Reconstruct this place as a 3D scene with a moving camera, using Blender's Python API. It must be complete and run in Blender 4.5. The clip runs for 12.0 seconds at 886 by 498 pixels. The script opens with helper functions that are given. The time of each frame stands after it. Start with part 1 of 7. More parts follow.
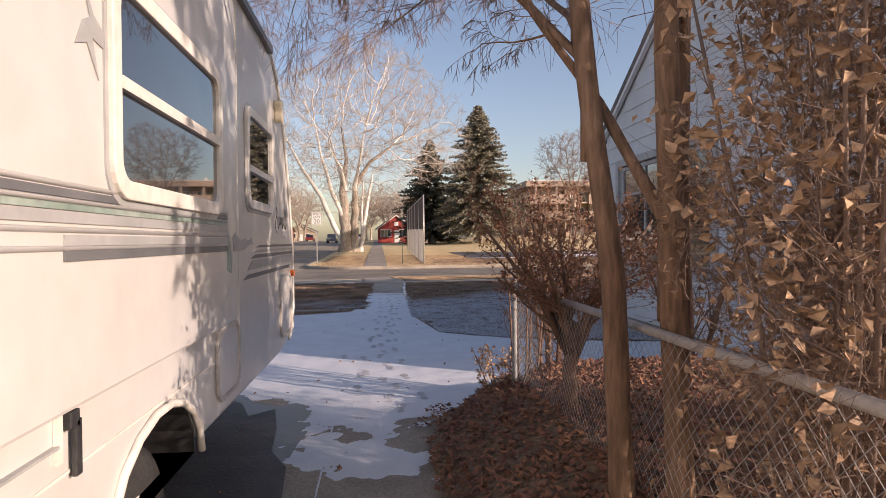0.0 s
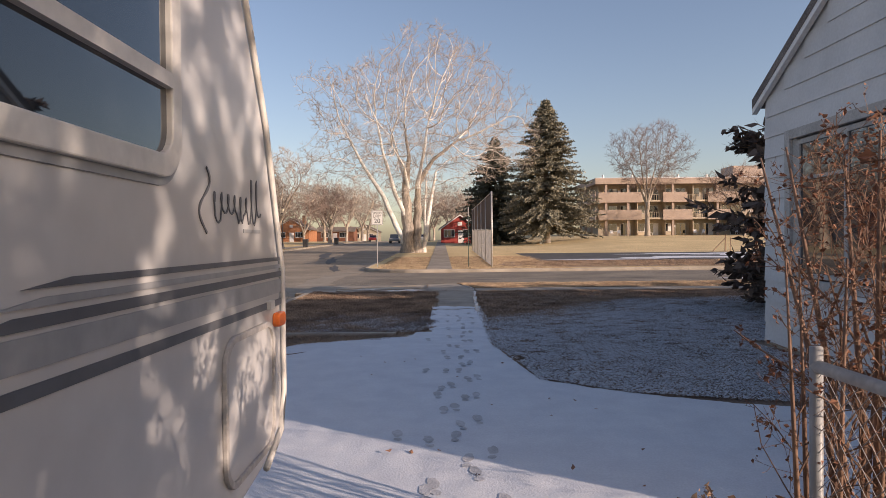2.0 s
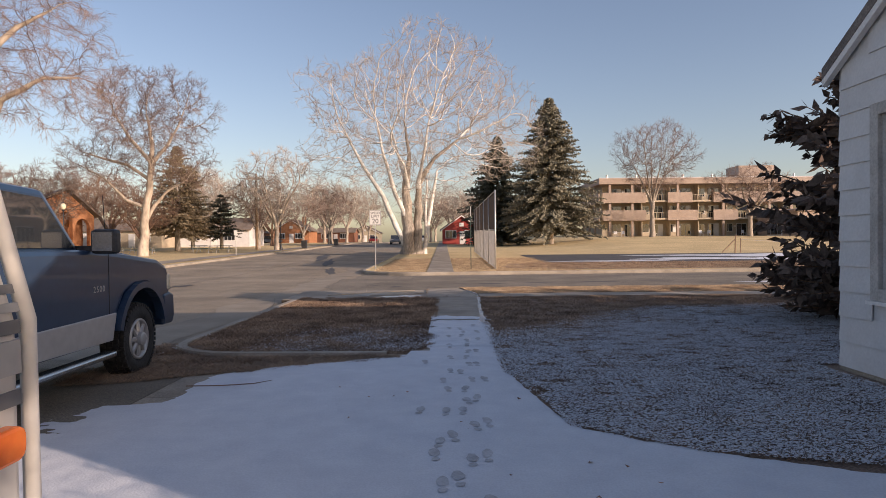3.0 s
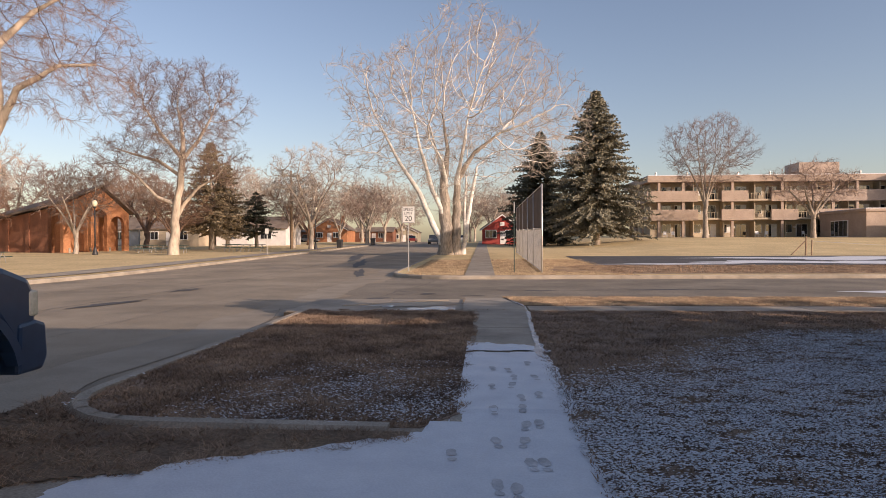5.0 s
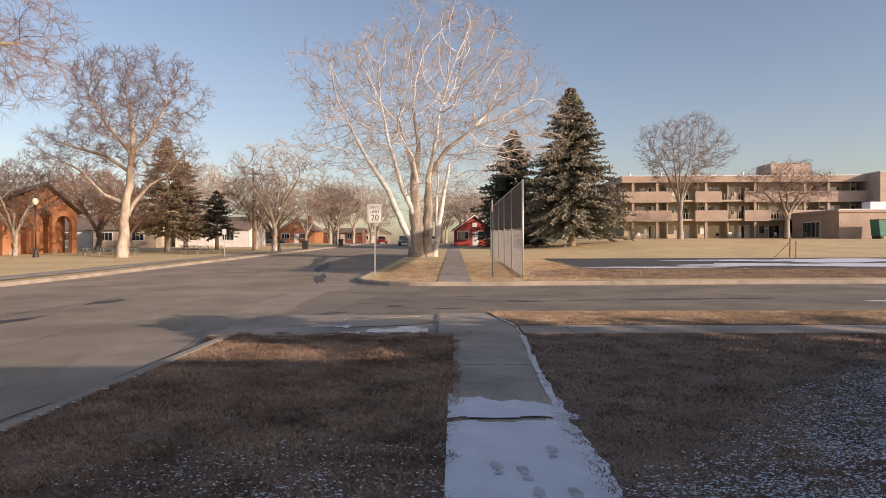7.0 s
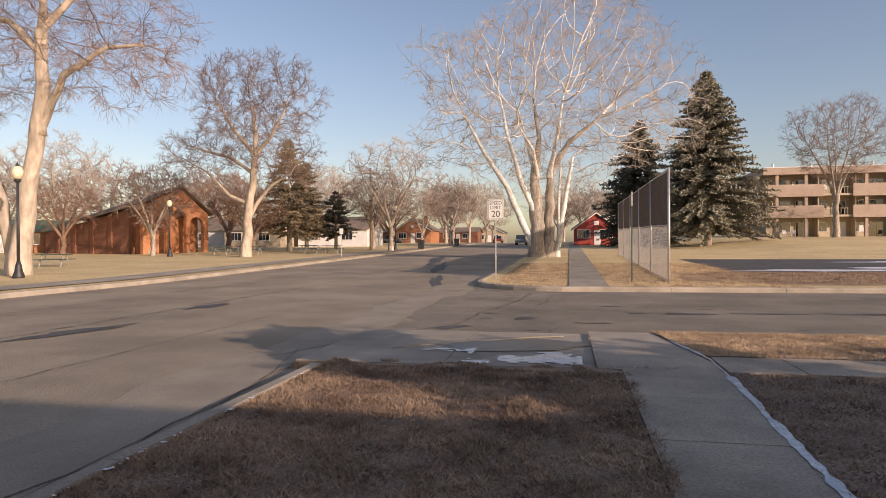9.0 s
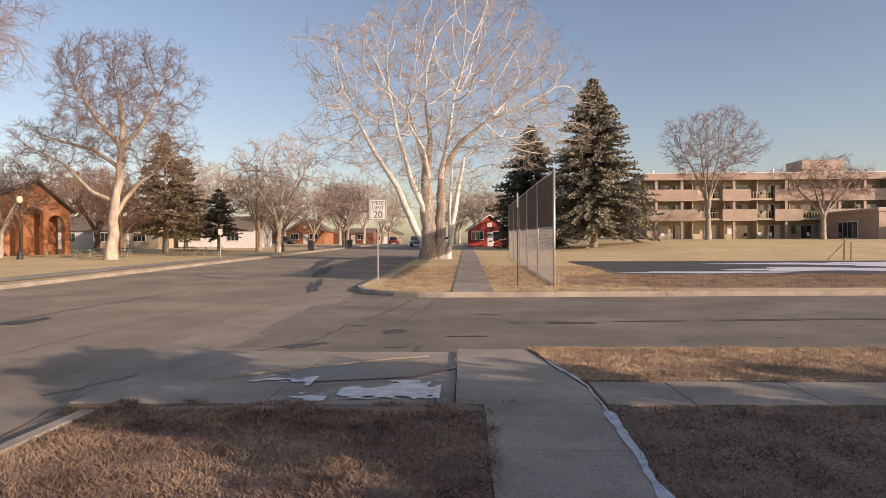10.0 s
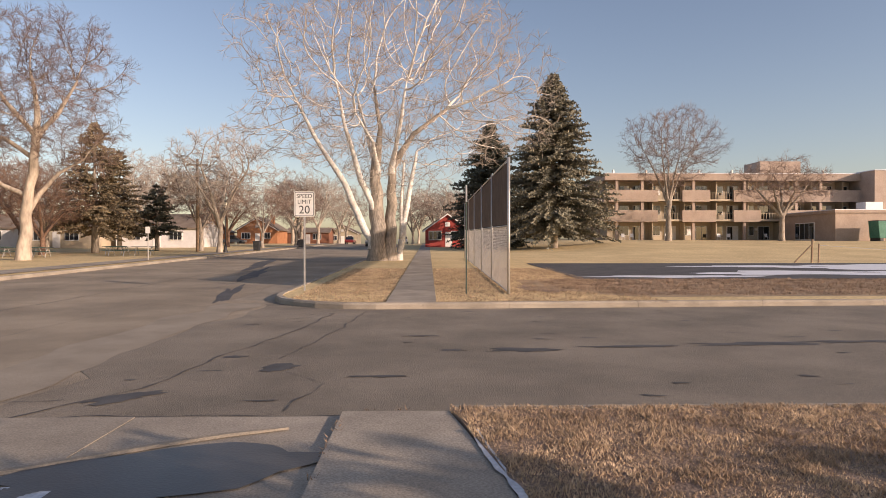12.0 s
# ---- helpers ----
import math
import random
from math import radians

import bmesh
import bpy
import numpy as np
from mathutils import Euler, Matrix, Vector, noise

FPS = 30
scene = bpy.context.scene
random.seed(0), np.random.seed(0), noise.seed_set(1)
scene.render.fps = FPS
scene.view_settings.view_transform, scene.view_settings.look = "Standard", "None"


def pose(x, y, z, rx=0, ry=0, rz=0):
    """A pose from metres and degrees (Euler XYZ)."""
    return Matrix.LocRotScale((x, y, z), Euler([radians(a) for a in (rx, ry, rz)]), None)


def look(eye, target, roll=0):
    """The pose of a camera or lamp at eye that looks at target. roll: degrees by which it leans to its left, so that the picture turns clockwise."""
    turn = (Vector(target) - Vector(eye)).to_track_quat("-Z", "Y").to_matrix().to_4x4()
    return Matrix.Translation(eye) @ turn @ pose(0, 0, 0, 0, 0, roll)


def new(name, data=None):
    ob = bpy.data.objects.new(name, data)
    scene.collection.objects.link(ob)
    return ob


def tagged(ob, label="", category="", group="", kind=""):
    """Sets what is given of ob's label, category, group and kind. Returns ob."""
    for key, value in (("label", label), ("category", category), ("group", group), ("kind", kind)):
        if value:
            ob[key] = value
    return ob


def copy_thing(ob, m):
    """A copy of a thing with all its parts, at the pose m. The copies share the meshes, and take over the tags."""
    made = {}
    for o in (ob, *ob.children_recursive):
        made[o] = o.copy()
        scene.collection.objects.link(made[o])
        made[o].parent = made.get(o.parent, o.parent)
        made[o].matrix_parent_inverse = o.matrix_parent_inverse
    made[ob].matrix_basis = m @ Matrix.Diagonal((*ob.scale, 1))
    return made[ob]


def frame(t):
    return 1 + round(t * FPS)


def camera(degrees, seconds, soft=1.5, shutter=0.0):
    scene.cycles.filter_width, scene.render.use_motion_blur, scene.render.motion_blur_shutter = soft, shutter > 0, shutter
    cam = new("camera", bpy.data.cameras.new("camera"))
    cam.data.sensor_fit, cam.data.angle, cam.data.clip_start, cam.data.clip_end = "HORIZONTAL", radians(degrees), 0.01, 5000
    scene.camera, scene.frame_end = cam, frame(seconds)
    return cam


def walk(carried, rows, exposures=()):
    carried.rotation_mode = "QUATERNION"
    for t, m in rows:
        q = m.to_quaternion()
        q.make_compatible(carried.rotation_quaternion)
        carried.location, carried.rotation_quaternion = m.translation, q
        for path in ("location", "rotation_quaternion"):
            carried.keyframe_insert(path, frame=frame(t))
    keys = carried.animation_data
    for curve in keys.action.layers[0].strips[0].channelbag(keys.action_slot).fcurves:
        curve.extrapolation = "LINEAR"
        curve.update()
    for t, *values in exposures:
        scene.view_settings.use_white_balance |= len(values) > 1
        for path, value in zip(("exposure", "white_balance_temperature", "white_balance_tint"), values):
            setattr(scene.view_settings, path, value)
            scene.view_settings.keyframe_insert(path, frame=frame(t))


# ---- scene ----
cam = camera(70.5, 12.0, soft=0.85)
PATH = [
    (0, (-0.012, 1.028, 1.376), (0.191, 3.018, 1.35), -0.5),
    (0.5, (-0.099, 1.765, 1.396), (-0.009, 3.763, 1.371), -0.7),
    (1, (-0.127, 2.518, 1.404), (-0.097, 4.517, 1.378), -0.5),
    (1.5, (-0.115, 3.233, 1.421), (-0.095, 5.233, 1.397), -0.6),
    (2, (-0.101, 4.008, 1.417), (-0.097, 6.008, 1.393), -0.5),
    (2.5, (-0.079, 4.791, 1.421), (-0.067, 6.791, 1.399), -0.5),
    (4.5, (-0.088, 8.03, 1.411), (-0.196, 10.027, 1.392), -0.4),
    (5, (-0.096, 8.858, 1.413), (-0.223, 10.854, 1.393), -0.2),
    (5.5, (-0.057, 9.613, 1.42), (-0.161, 11.611, 1.403), -0.3),
    (6, (-0.096, 10.36, 1.411), (-0.159, 12.359, 1.393), -0.3),
    (6.5, (-0.146, 11.054, 1.437), (-0.146, 13.054, 1.42), -0.3),
    (7, (-0.262, 11.792, 1.452), (-0.296, 13.792, 1.435), -0.2),
    (7.5, (-0.478, 12.456, 1.464), (-0.612, 14.452, 1.446), -0.0),
    (7.7, (-0.628, 12.691, 1.422), (-1.003, 14.655, 1.404), 0.1),
    (9.3, (-0.852, 14.967, 1.456), (-1.248, 16.927, 1.439), -0.3),
    (9.5, (-0.7, 15.288, 1.483), (-0.929, 17.275, 1.468), -0.3),
    (10, (-0.43, 16.043, 1.49), (-0.505, 18.042, 1.475), -0.2),
    (10.5, (-0.117, 16.773, 1.493), (-0.005, 18.77, 1.478), -0.2),
    (11, (0.057, 17.598, 1.454), (0.166, 19.595, 1.439), -0.2),
    (11.5, (0.183, 18.462, 1.473), (0.284, 20.459, 1.457), -0.0),
    (12, (0.212, 19.266, 1.508), (0.259, 21.265, 1.493), -0.0),
]
walk(cam, [(t, look(eye, target, roll)) for t, eye, target, roll in PATH],
     exposures=[(0.0, 0.30, 7000, 25), (0.7, 0.18, 7050, 25), (1.5, 0.12, 6950, 23), (4.5, 0.12, 7100, 24), (7.5, 0.10, 7150, 24), (12.0, 0.10, 7250, 24)])

# ---- light ----
SUN = Vector((2.97, -1.93, 1.0)).normalized()
sun_data = bpy.data.lights.new("sun", "SUN")
sun_data.energy, sun_data.angle, sun_data.color = 4.6, radians(0.45), (1.0, 0.87, 0.72)
sun_lamp = new("sun", sun_data)
sun_lamp.rotation_mode = "QUATERNION"
sun_lamp.rotation_quaternion = SUN.to_track_quat("Z", "Y")
sky = bpy.data.worlds.new("sky")
sky.use_nodes = True
scene.world = sky
sky_node = sky.node_tree.nodes.new("ShaderNodeTexSky")
sky_node.sky_type = "NISHITA"
sky_node.sun_disc = False
sky_node.sun_elevation = math.asin(SUN.z)
sky_node.sun_rotation = math.atan2(SUN.x, SUN.y)
sky_node.air_density, sky_node.dust_density, sky_node.ozone_density = 1.0, 1.3, 1.5
sky.node_tree.nodes["Background"].inputs[1].default_value = 0.15
sky.node_tree.links.new(sky_node.outputs[0], sky.node_tree.nodes["Background"].inputs[0])


# ---- materials ----
def rgb(c):
    return (c[0], c[1], c[2], 1.0)


def surface(name, c1, c2, scale=2.0, fine=40.0, rough=0.8, bump=0.2, metal=0.0, dark=0.25, coat=0.0,
            stretch=(1, 1, 1), world=False, random_tint=0.0, spec=0.5):
    """A procedural surface: two colours mixed by broad noise, fine grain over it, and fine relief."""
    m = bpy.data.materials.new(name)
    m.use_nodes = True
    nt = m.node_tree
    n, l = nt.nodes, nt.links
    b = n["Principled BSDF"]
    if world:
        g = n.new("ShaderNodeNewGeometry")
        src = g.outputs["Position"]
    else:
        g = n.new("ShaderNodeTexCoord")
        src = g.outputs["Object"]
    mp = n.new("ShaderNodeMapping")
    mp.inputs["Scale"].default_value = stretch
    l.new(src, mp.inputs["Vector"])
    big = n.new("ShaderNodeTexNoise")
    big.inputs["Scale"].default_value, big.inputs["Detail"].default_value, big.inputs["Roughness"].default_value = scale, 6, 0.6
    small = n.new("ShaderNodeTexNoise")
    small.inputs["Scale"].default_value, small.inputs["Detail"].default_value = fine, 4
    for q in (big, small):
        l.new(mp.outputs[0], q.inputs["Vector"])
    ramp = n.new("ShaderNodeMapRange")
    ramp.inputs["From Min"].default_value, ramp.inputs["From Max"].default_value = 0.35, 0.65
    l.new(big.outputs["Fac"], ramp.inputs["Value"])
    mix = n.new("ShaderNodeMix")
    mix.data_type = "RGBA"
    mix.inputs[6].default_value, mix.inputs[7].default_value = rgb(c1), rgb(c2)
    l.new(ramp.outputs[0], mix.inputs[0])
    shade = n.new("ShaderNodeMapRange")
    shade.inputs["From Min"].default_value, shade.inputs["From Max"].default_value = 0.3, 0.7
    shade.inputs["To Min"].default_value, shade.inputs["To Max"].default_value = 1 - dark, 1 + dark
    l.new(small.outputs["Fac"], shade.inputs["Value"])
    mul = n.new("ShaderNodeMix")
    mul.data_type, mul.blend_type = "RGBA", "MULTIPLY"
    mul.inputs[0].default_value = 1.0
    l.new(mix.outputs[2], mul.inputs[6])
    l.new(shade.outputs[0], mul.inputs[7])
    out = mul.outputs[2]
    if random_tint:
        oi = n.new("ShaderNodeObjectInfo")
        isl = n.new("ShaderNodeNewGeometry")
        add = n.new("ShaderNodeMath")
        add.operation = "ADD"
        l.new(oi.outputs["Random"], add.inputs[0])
        l.new(isl.outputs["Random Per Island"], add.inputs[1])
        rr = n.new("ShaderNodeMapRange")
        rr.inputs["From Max"].default_value = 2.0
        rr.inputs["To Min"].default_value, rr.inputs["To Max"].default_value = 1 - random_tint, 1 + random_tint
        l.new(add.outputs[0], rr.inputs["Value"])
        mul2 = n.new("ShaderNodeMix")
        mul2.data_type, mul2.blend_type = "RGBA", "MULTIPLY"
        mul2.inputs[0].default_value = 1.0
        l.new(out, mul2.inputs[6])
        l.new(rr.outputs[0], mul2.inputs[7])
        out = mul2.outputs[2]
    l.new(out, b.inputs["Base Color"])
    b.inputs["Roughness"].default_value = rough
    b.inputs["Metallic"].default_value = metal
    b.inputs["Coat Weight"].default_value = coat
    b.inputs["Specular IOR Level"].default_value = spec
    if bump:
        bn = n.new("ShaderNodeBump")
        bn.inputs["Strength"].default_value = bump
        bn.inputs["Distance"].default_value = 0.02
        l.new(small.outputs["Fac"], bn.inputs["Height"])
        l.new(bn.outputs[0], b.inputs["Normal"])
    return m


def glass(name, tint, rough=0.03):
    m = bpy.data.materials.new(name)
    m.use_nodes = True
    b = m.node_tree.nodes["Principled BSDF"]
    b.inputs["Base Color"].default_value = rgb(tint)
    b.inputs["Roughness"].default_value = rough
    b.inputs["Specular IOR Level"].default_value = 0.9
    b.inputs["Coat Weight"].default_value = 1.0
    b.inputs["Coat Roughness"].default_value = 0.02
    return m


M = {}
M["asphalt"] = surface("asphalt", (0.22, 0.18, 0.132), (0.35, 0.287, 0.213), 0.35, 75, 0.85, 0.7, world=True, dark=0.4)
M["asphalt_patch"] = surface("asphalt_patch", (0.055, 0.052, 0.05), (0.10, 0.095, 0.09), 1.2, 70, 0.7, 0.3, world=True)
M["crack"] = surface("crack_filler", (0.05, 0.045, 0.042), (0.09, 0.08, 0.07), 4, 60, 0.7, 0.2, world=True)
M["concrete"] = surface("concrete", (0.25, 0.215, 0.172), (0.41, 0.35, 0.28), 0.9, 55, 0.85, 0.3, world=True, dark=0.24, random_tint=0.08)
M["wet_concrete"] = surface("wet_concrete", (0.048, 0.043, 0.040), (0.075, 0.067, 0.061), 1.6, 40, 0.35, 0.1, world=True, dark=0.1)
M["soil"] = surface("soil_under_grass", (0.15, 0.10, 0.065), (0.25, 0.175, 0.11), 3, 30, 0.95, 0.6, world=True, dark=0.35)
M["dry_grass"] = surface("dry_grass", (0.54, 0.40, 0.20), (0.68, 0.515, 0.27), 0.25, 9, 0.95, 0.9, world=True, dark=0.3)
M["snow"] = surface("snow", (0.66, 0.68, 0.72), (0.74, 0.76, 0.79), 3, 70, 0.65, 0.25, world=True, dark=0.06)
M["old_snow"] = surface("trodden_snow", (0.38, 0.38, 0.39), (0.60, 0.60, 0.62), 6, 60, 0.6, 0.3, world=True, dark=0.12)
M["blade"] = surface("grass_blade", (0.15, 0.095, 0.065), (0.40, 0.28, 0.19), 1.2, 14, 0.85, 0, world=True, dark=0.3, random_tint=0.45)
M["straw"] = surface("straw_blade", (0.30, 0.205, 0.13), (0.62, 0.455, 0.295), 1.2, 14, 0.85, 0, world=True, dark=0.3, random_tint=0.45)
M["leaf"] = surface("dead_leaf", (0.16, 0.066, 0.040), (0.31, 0.155, 0.09), 4, 30, 0.8, 0.1, random_tint=0.5)
M["tan_leaf"] = surface("tan_leaf", (0.33, 0.20, 0.12), (0.52, 0.35, 0.22), 5, 40, 0.75, 0.1, random_tint=0.45)
M["bark_brown"] = surface("bark_brown", (0.20, 0.12, 0.075), (0.31, 0.20, 0.13), 6, 40, 0.9, 0.9, stretch=(1, 1, 0.2), dark=0.35)
M["bark_grey"] = surface("bark_grey", (0.24, 0.20, 0.16), (0.40, 0.345, 0.285), 2.5, 14, 0.9, 1.0, stretch=(1, 1, 0.18), dark=0.4)
M["bark_pale"] = surface("bark_pale", (0.60, 0.56, 0.50), (0.80, 0.765, 0.70), 1.4, 8, 0.8, 0.4, dark=0.25)
M["bark_cream"] = surface("bark_cream", (0.33, 0.27, 0.21), (0.52, 0.435, 0.345), 0.8, 5, 0.85, 0.5, stretch=(1, 1, 0.3), dark=0.3)
M["twig"] = surface("twig", (0.17, 0.115, 0.09), (0.27, 0.195, 0.155), 0.5, 4, 0.85, 0, dark=0.2, random_tint=0.2)
M["twig_pale"] = surface("twig_pale", (0.34, 0.285, 0.235), (0.46, 0.395, 0.33), 0.5, 4, 0.85, 0, dark=0.2, random_tint=0.2)
M["twig_dark"] = surface("twig_dark", (0.16, 0.095, 0.065), (0.26, 0.16, 0.11), 3, 20, 0.85, 0, dark=0.25, random_tint=0.25)
M["needle"] = surface("spruce_needles", (0.20, 0.195, 0.145), (0.32, 0.295, 0.215), 0.8, 6, 0.8, 0, dark=0.35, random_tint=0.45)
M["needle_dark"] = surface("dark_needles", (0.075, 0.082, 0.062), (0.125, 0.13, 0.095), 0.8, 6, 0.8, 0, dark=0.35, random_tint=0.4)
M["needle_brown"] = surface("winter_needles", (0.24, 0.195, 0.125), (0.36, 0.285, 0.18), 0.8, 6, 0.85, 0, dark=0.35, random_tint=0.4)
M["juniper"] = surface("juniper_needles", (0.10, 0.075, 0.06), (0.19, 0.13, 0.10), 2, 20, 0.85, 0, dark=0.3, random_tint=0.4)
M["white_siding"] = surface("white_siding", (0.60, 0.59, 0.58), (0.69, 0.68, 0.67), 1.5, 30, 0.6, 0.12, dark=0.05, random_tint=0.04)
M["white_paint"] = surface("white_paint", (0.72, 0.70, 0.67), (0.80, 0.78, 0.75), 2, 30, 0.5, 0.1, dark=0.06)
M["trim_grey"] = surface("weathered_trim", (0.40, 0.37, 0.34), (0.52, 0.49, 0.46), 4, 40, 0.7, 0.2, dark=0.15)
M["shingle"] = surface("roof_shingle", (0.14, 0.12, 0.11), (0.22, 0.19, 0.17), 3, 50, 0.9, 0.4, dark=0.3)
M["rv_skin"] = surface("trailer_skin", (0.50, 0.49, 0.475), (0.57, 0.56, 0.545), 0.8, 9, 0.38, 0.04, dark=0.04, coat=0.2)
M["rv_trim"] = surface("trailer_trim", (0.62, 0.59, 0.54), (0.72, 0.69, 0.64), 2, 20, 0.45, 0.05, dark=0.1)
M["rv_stripe"] = surface("stripe_grey", (0.30, 0.31, 0.315), (0.38, 0.385, 0.39), 2, 15, 0.45, 0.03, dark=0.1)
M["rv_stripe_dark"] = surface("stripe_dark", (0.10, 0.105, 0.115), (0.15, 0.155, 0.165), 2, 15, 0.45, 0.03, dark=0.1)
M["rv_green"] = surface("decal_green", (0.20, 0.27, 0.24), (0.33, 0.39, 0.355), 6, 25, 0.5, 0.02, dark=0.2)
M["rv_glass"] = glass("smoked_glass", (0.02, 0.024, 0.03))
M["window_glass"] = glass("window_glass", (0.03, 0.035, 0.04))
M["rubber"] = surface("rubber", (0.018, 0.018, 0.019), (0.035, 0.034, 0.033), 8, 60, 0.8, 0.3)
M["black"] = surface("black_plastic", (0.02, 0.02, 0.022), (0.04, 0.04, 0.042), 5, 40, 0.5, 0.1)
M["chrome"] = surface("dull_chrome", (0.55, 0.55, 0.55), (0.65, 0.65, 0.66), 3, 30, 0.25, 0.03, metal=1.0, dark=0.05)
M["galvanised"] = surface("galvanised", (0.48, 0.46, 0.43), (0.62, 0.59, 0.55), 4, 30, 0.45, 0.05, metal=0.6, dark=0.1)
M["orange_lens"] = surface("orange_lens", (0.85, 0.16, 0.03), (0.95, 0.24, 0.05), 8, 40, 0.25, 0.05, dark=0.05)
M["lens_white"] = surface("clear_lens", (0.6, 0.52, 0.36), (0.75, 0.68, 0.52), 8, 40, 0.25, 0.05, dark=0.1)
M["truck_blue"] = surface("truck_blue", (0.016, 0.038, 0.08), (0.024, 0.052, 0.10), 1, 12, 0.3, 0.02, dark=0.08, coat=0.35)
M["truck_silver"] = surface("truck_silver", (0.42, 0.42, 0.42), (0.5, 0.5, 0.5), 1, 12, 0.35, 0.02, metal=0.4, dark=0.06)
M["brick_orange"] = surface("orange_brick", (0.36, 0.15, 0.07), (0.46, 0.21, 0.10), 1.0, 8, 0.85, 0.2, dark=0.2)
M["brick_brown"] = surface("brown_brick", (0.20, 0.085, 0.05), (0.28, 0.12, 0.07), 1.0, 8, 0.85, 0.2, dark=0.2)
M["red_paint"] = surface("red_siding", (0.33, 0.045, 0.035), (0.40, 0.065, 0.05), 1.0, 8, 0.7, 0.1, dark=0.12)
M["green_roof"] = surface("green_roof", (0.06, 0.12, 0.09), (0.09, 0.16, 0.12), 1.0, 8, 0.6, 0.1, dark=0.15)
M["brown_roof"] = surface("brown_roof", (0.17, 0.13, 0.10), (0.25, 0.20, 0.16), 1.0, 10, 0.9, 0.2, dark=0.2)
M["beige"] = surface("beige_masonry", (0.36, 0.275, 0.22), (0.43, 0.335, 0.27), 0.6, 6, 0.85, 0.1, dark=0.08)
M["cream_wall"] = surface("cream_wall", (0.42, 0.35, 0.26), (0.50, 0.42, 0.31), 0.6, 6, 0.85, 0.1, dark=0.08)
M["dark_opening"] = surface("dark_interior", (0.03, 0.027, 0.025), (0.05, 0.045, 0.04), 0.6, 6, 0.9, 0)
M["windscreen"] = surface("brown_windscreen", (0.085, 0.055, 0.038), (0.14, 0.09, 0.062), 2.5, 25, 0.9, 0.3, dark=0.3)
M["sign_white"] = surface("sign_white", (0.66, 0.64, 0.60), (0.72, 0.70, 0.66), 6, 30, 0.5, 0.02, dark=0.05)
M["sign_black"] = surface("sign_black", (0.02, 0.02, 0.02), (0.035, 0.035, 0.035), 6, 30, 0.5, 0)
M["dumpster"] = surface("dumpster_green", (0.03, 0.16, 0.11), (0.05, 0.21, 0.15), 1, 8, 0.6, 0.05, dark=0.15)
M["ice"] = surface("ice", (0.42, 0.45, 0.49), (0.62, 0.64, 0.67), 5, 30, 0.25, 0.1, world=True, dark=0.15)
M["wood_post"] = surface("weathered_wood", (0.24, 0.16, 0.10), (0.34, 0.24, 0.16), 3, 30, 0.9, 0.3, stretch=(1, 1, 0.2))
M["car_grey"] = surface("car_grey", (0.16, 0.165, 0.17), (0.2, 0.205, 0.21), 1, 12, 0.3, 0.02, coat=0.5, dark=0.05)
M["car_white"] = surface("car_white", (0.6, 0.6, 0.6), (0.68, 0.68, 0.68), 1, 12, 0.3, 0.02, coat=0.5, dark=0.05)
M["car_red"] = surface("car_red", (0.30, 0.04, 0.035), (0.38, 0.05, 0.045), 1, 12, 0.3, 0.02, coat=0.5, dark=0.05)
M["table_green"] = surface("table_green", (0.03, 0.055, 0.045), (0.05, 0.08, 0.065), 2, 12, 0.7, 0.05)


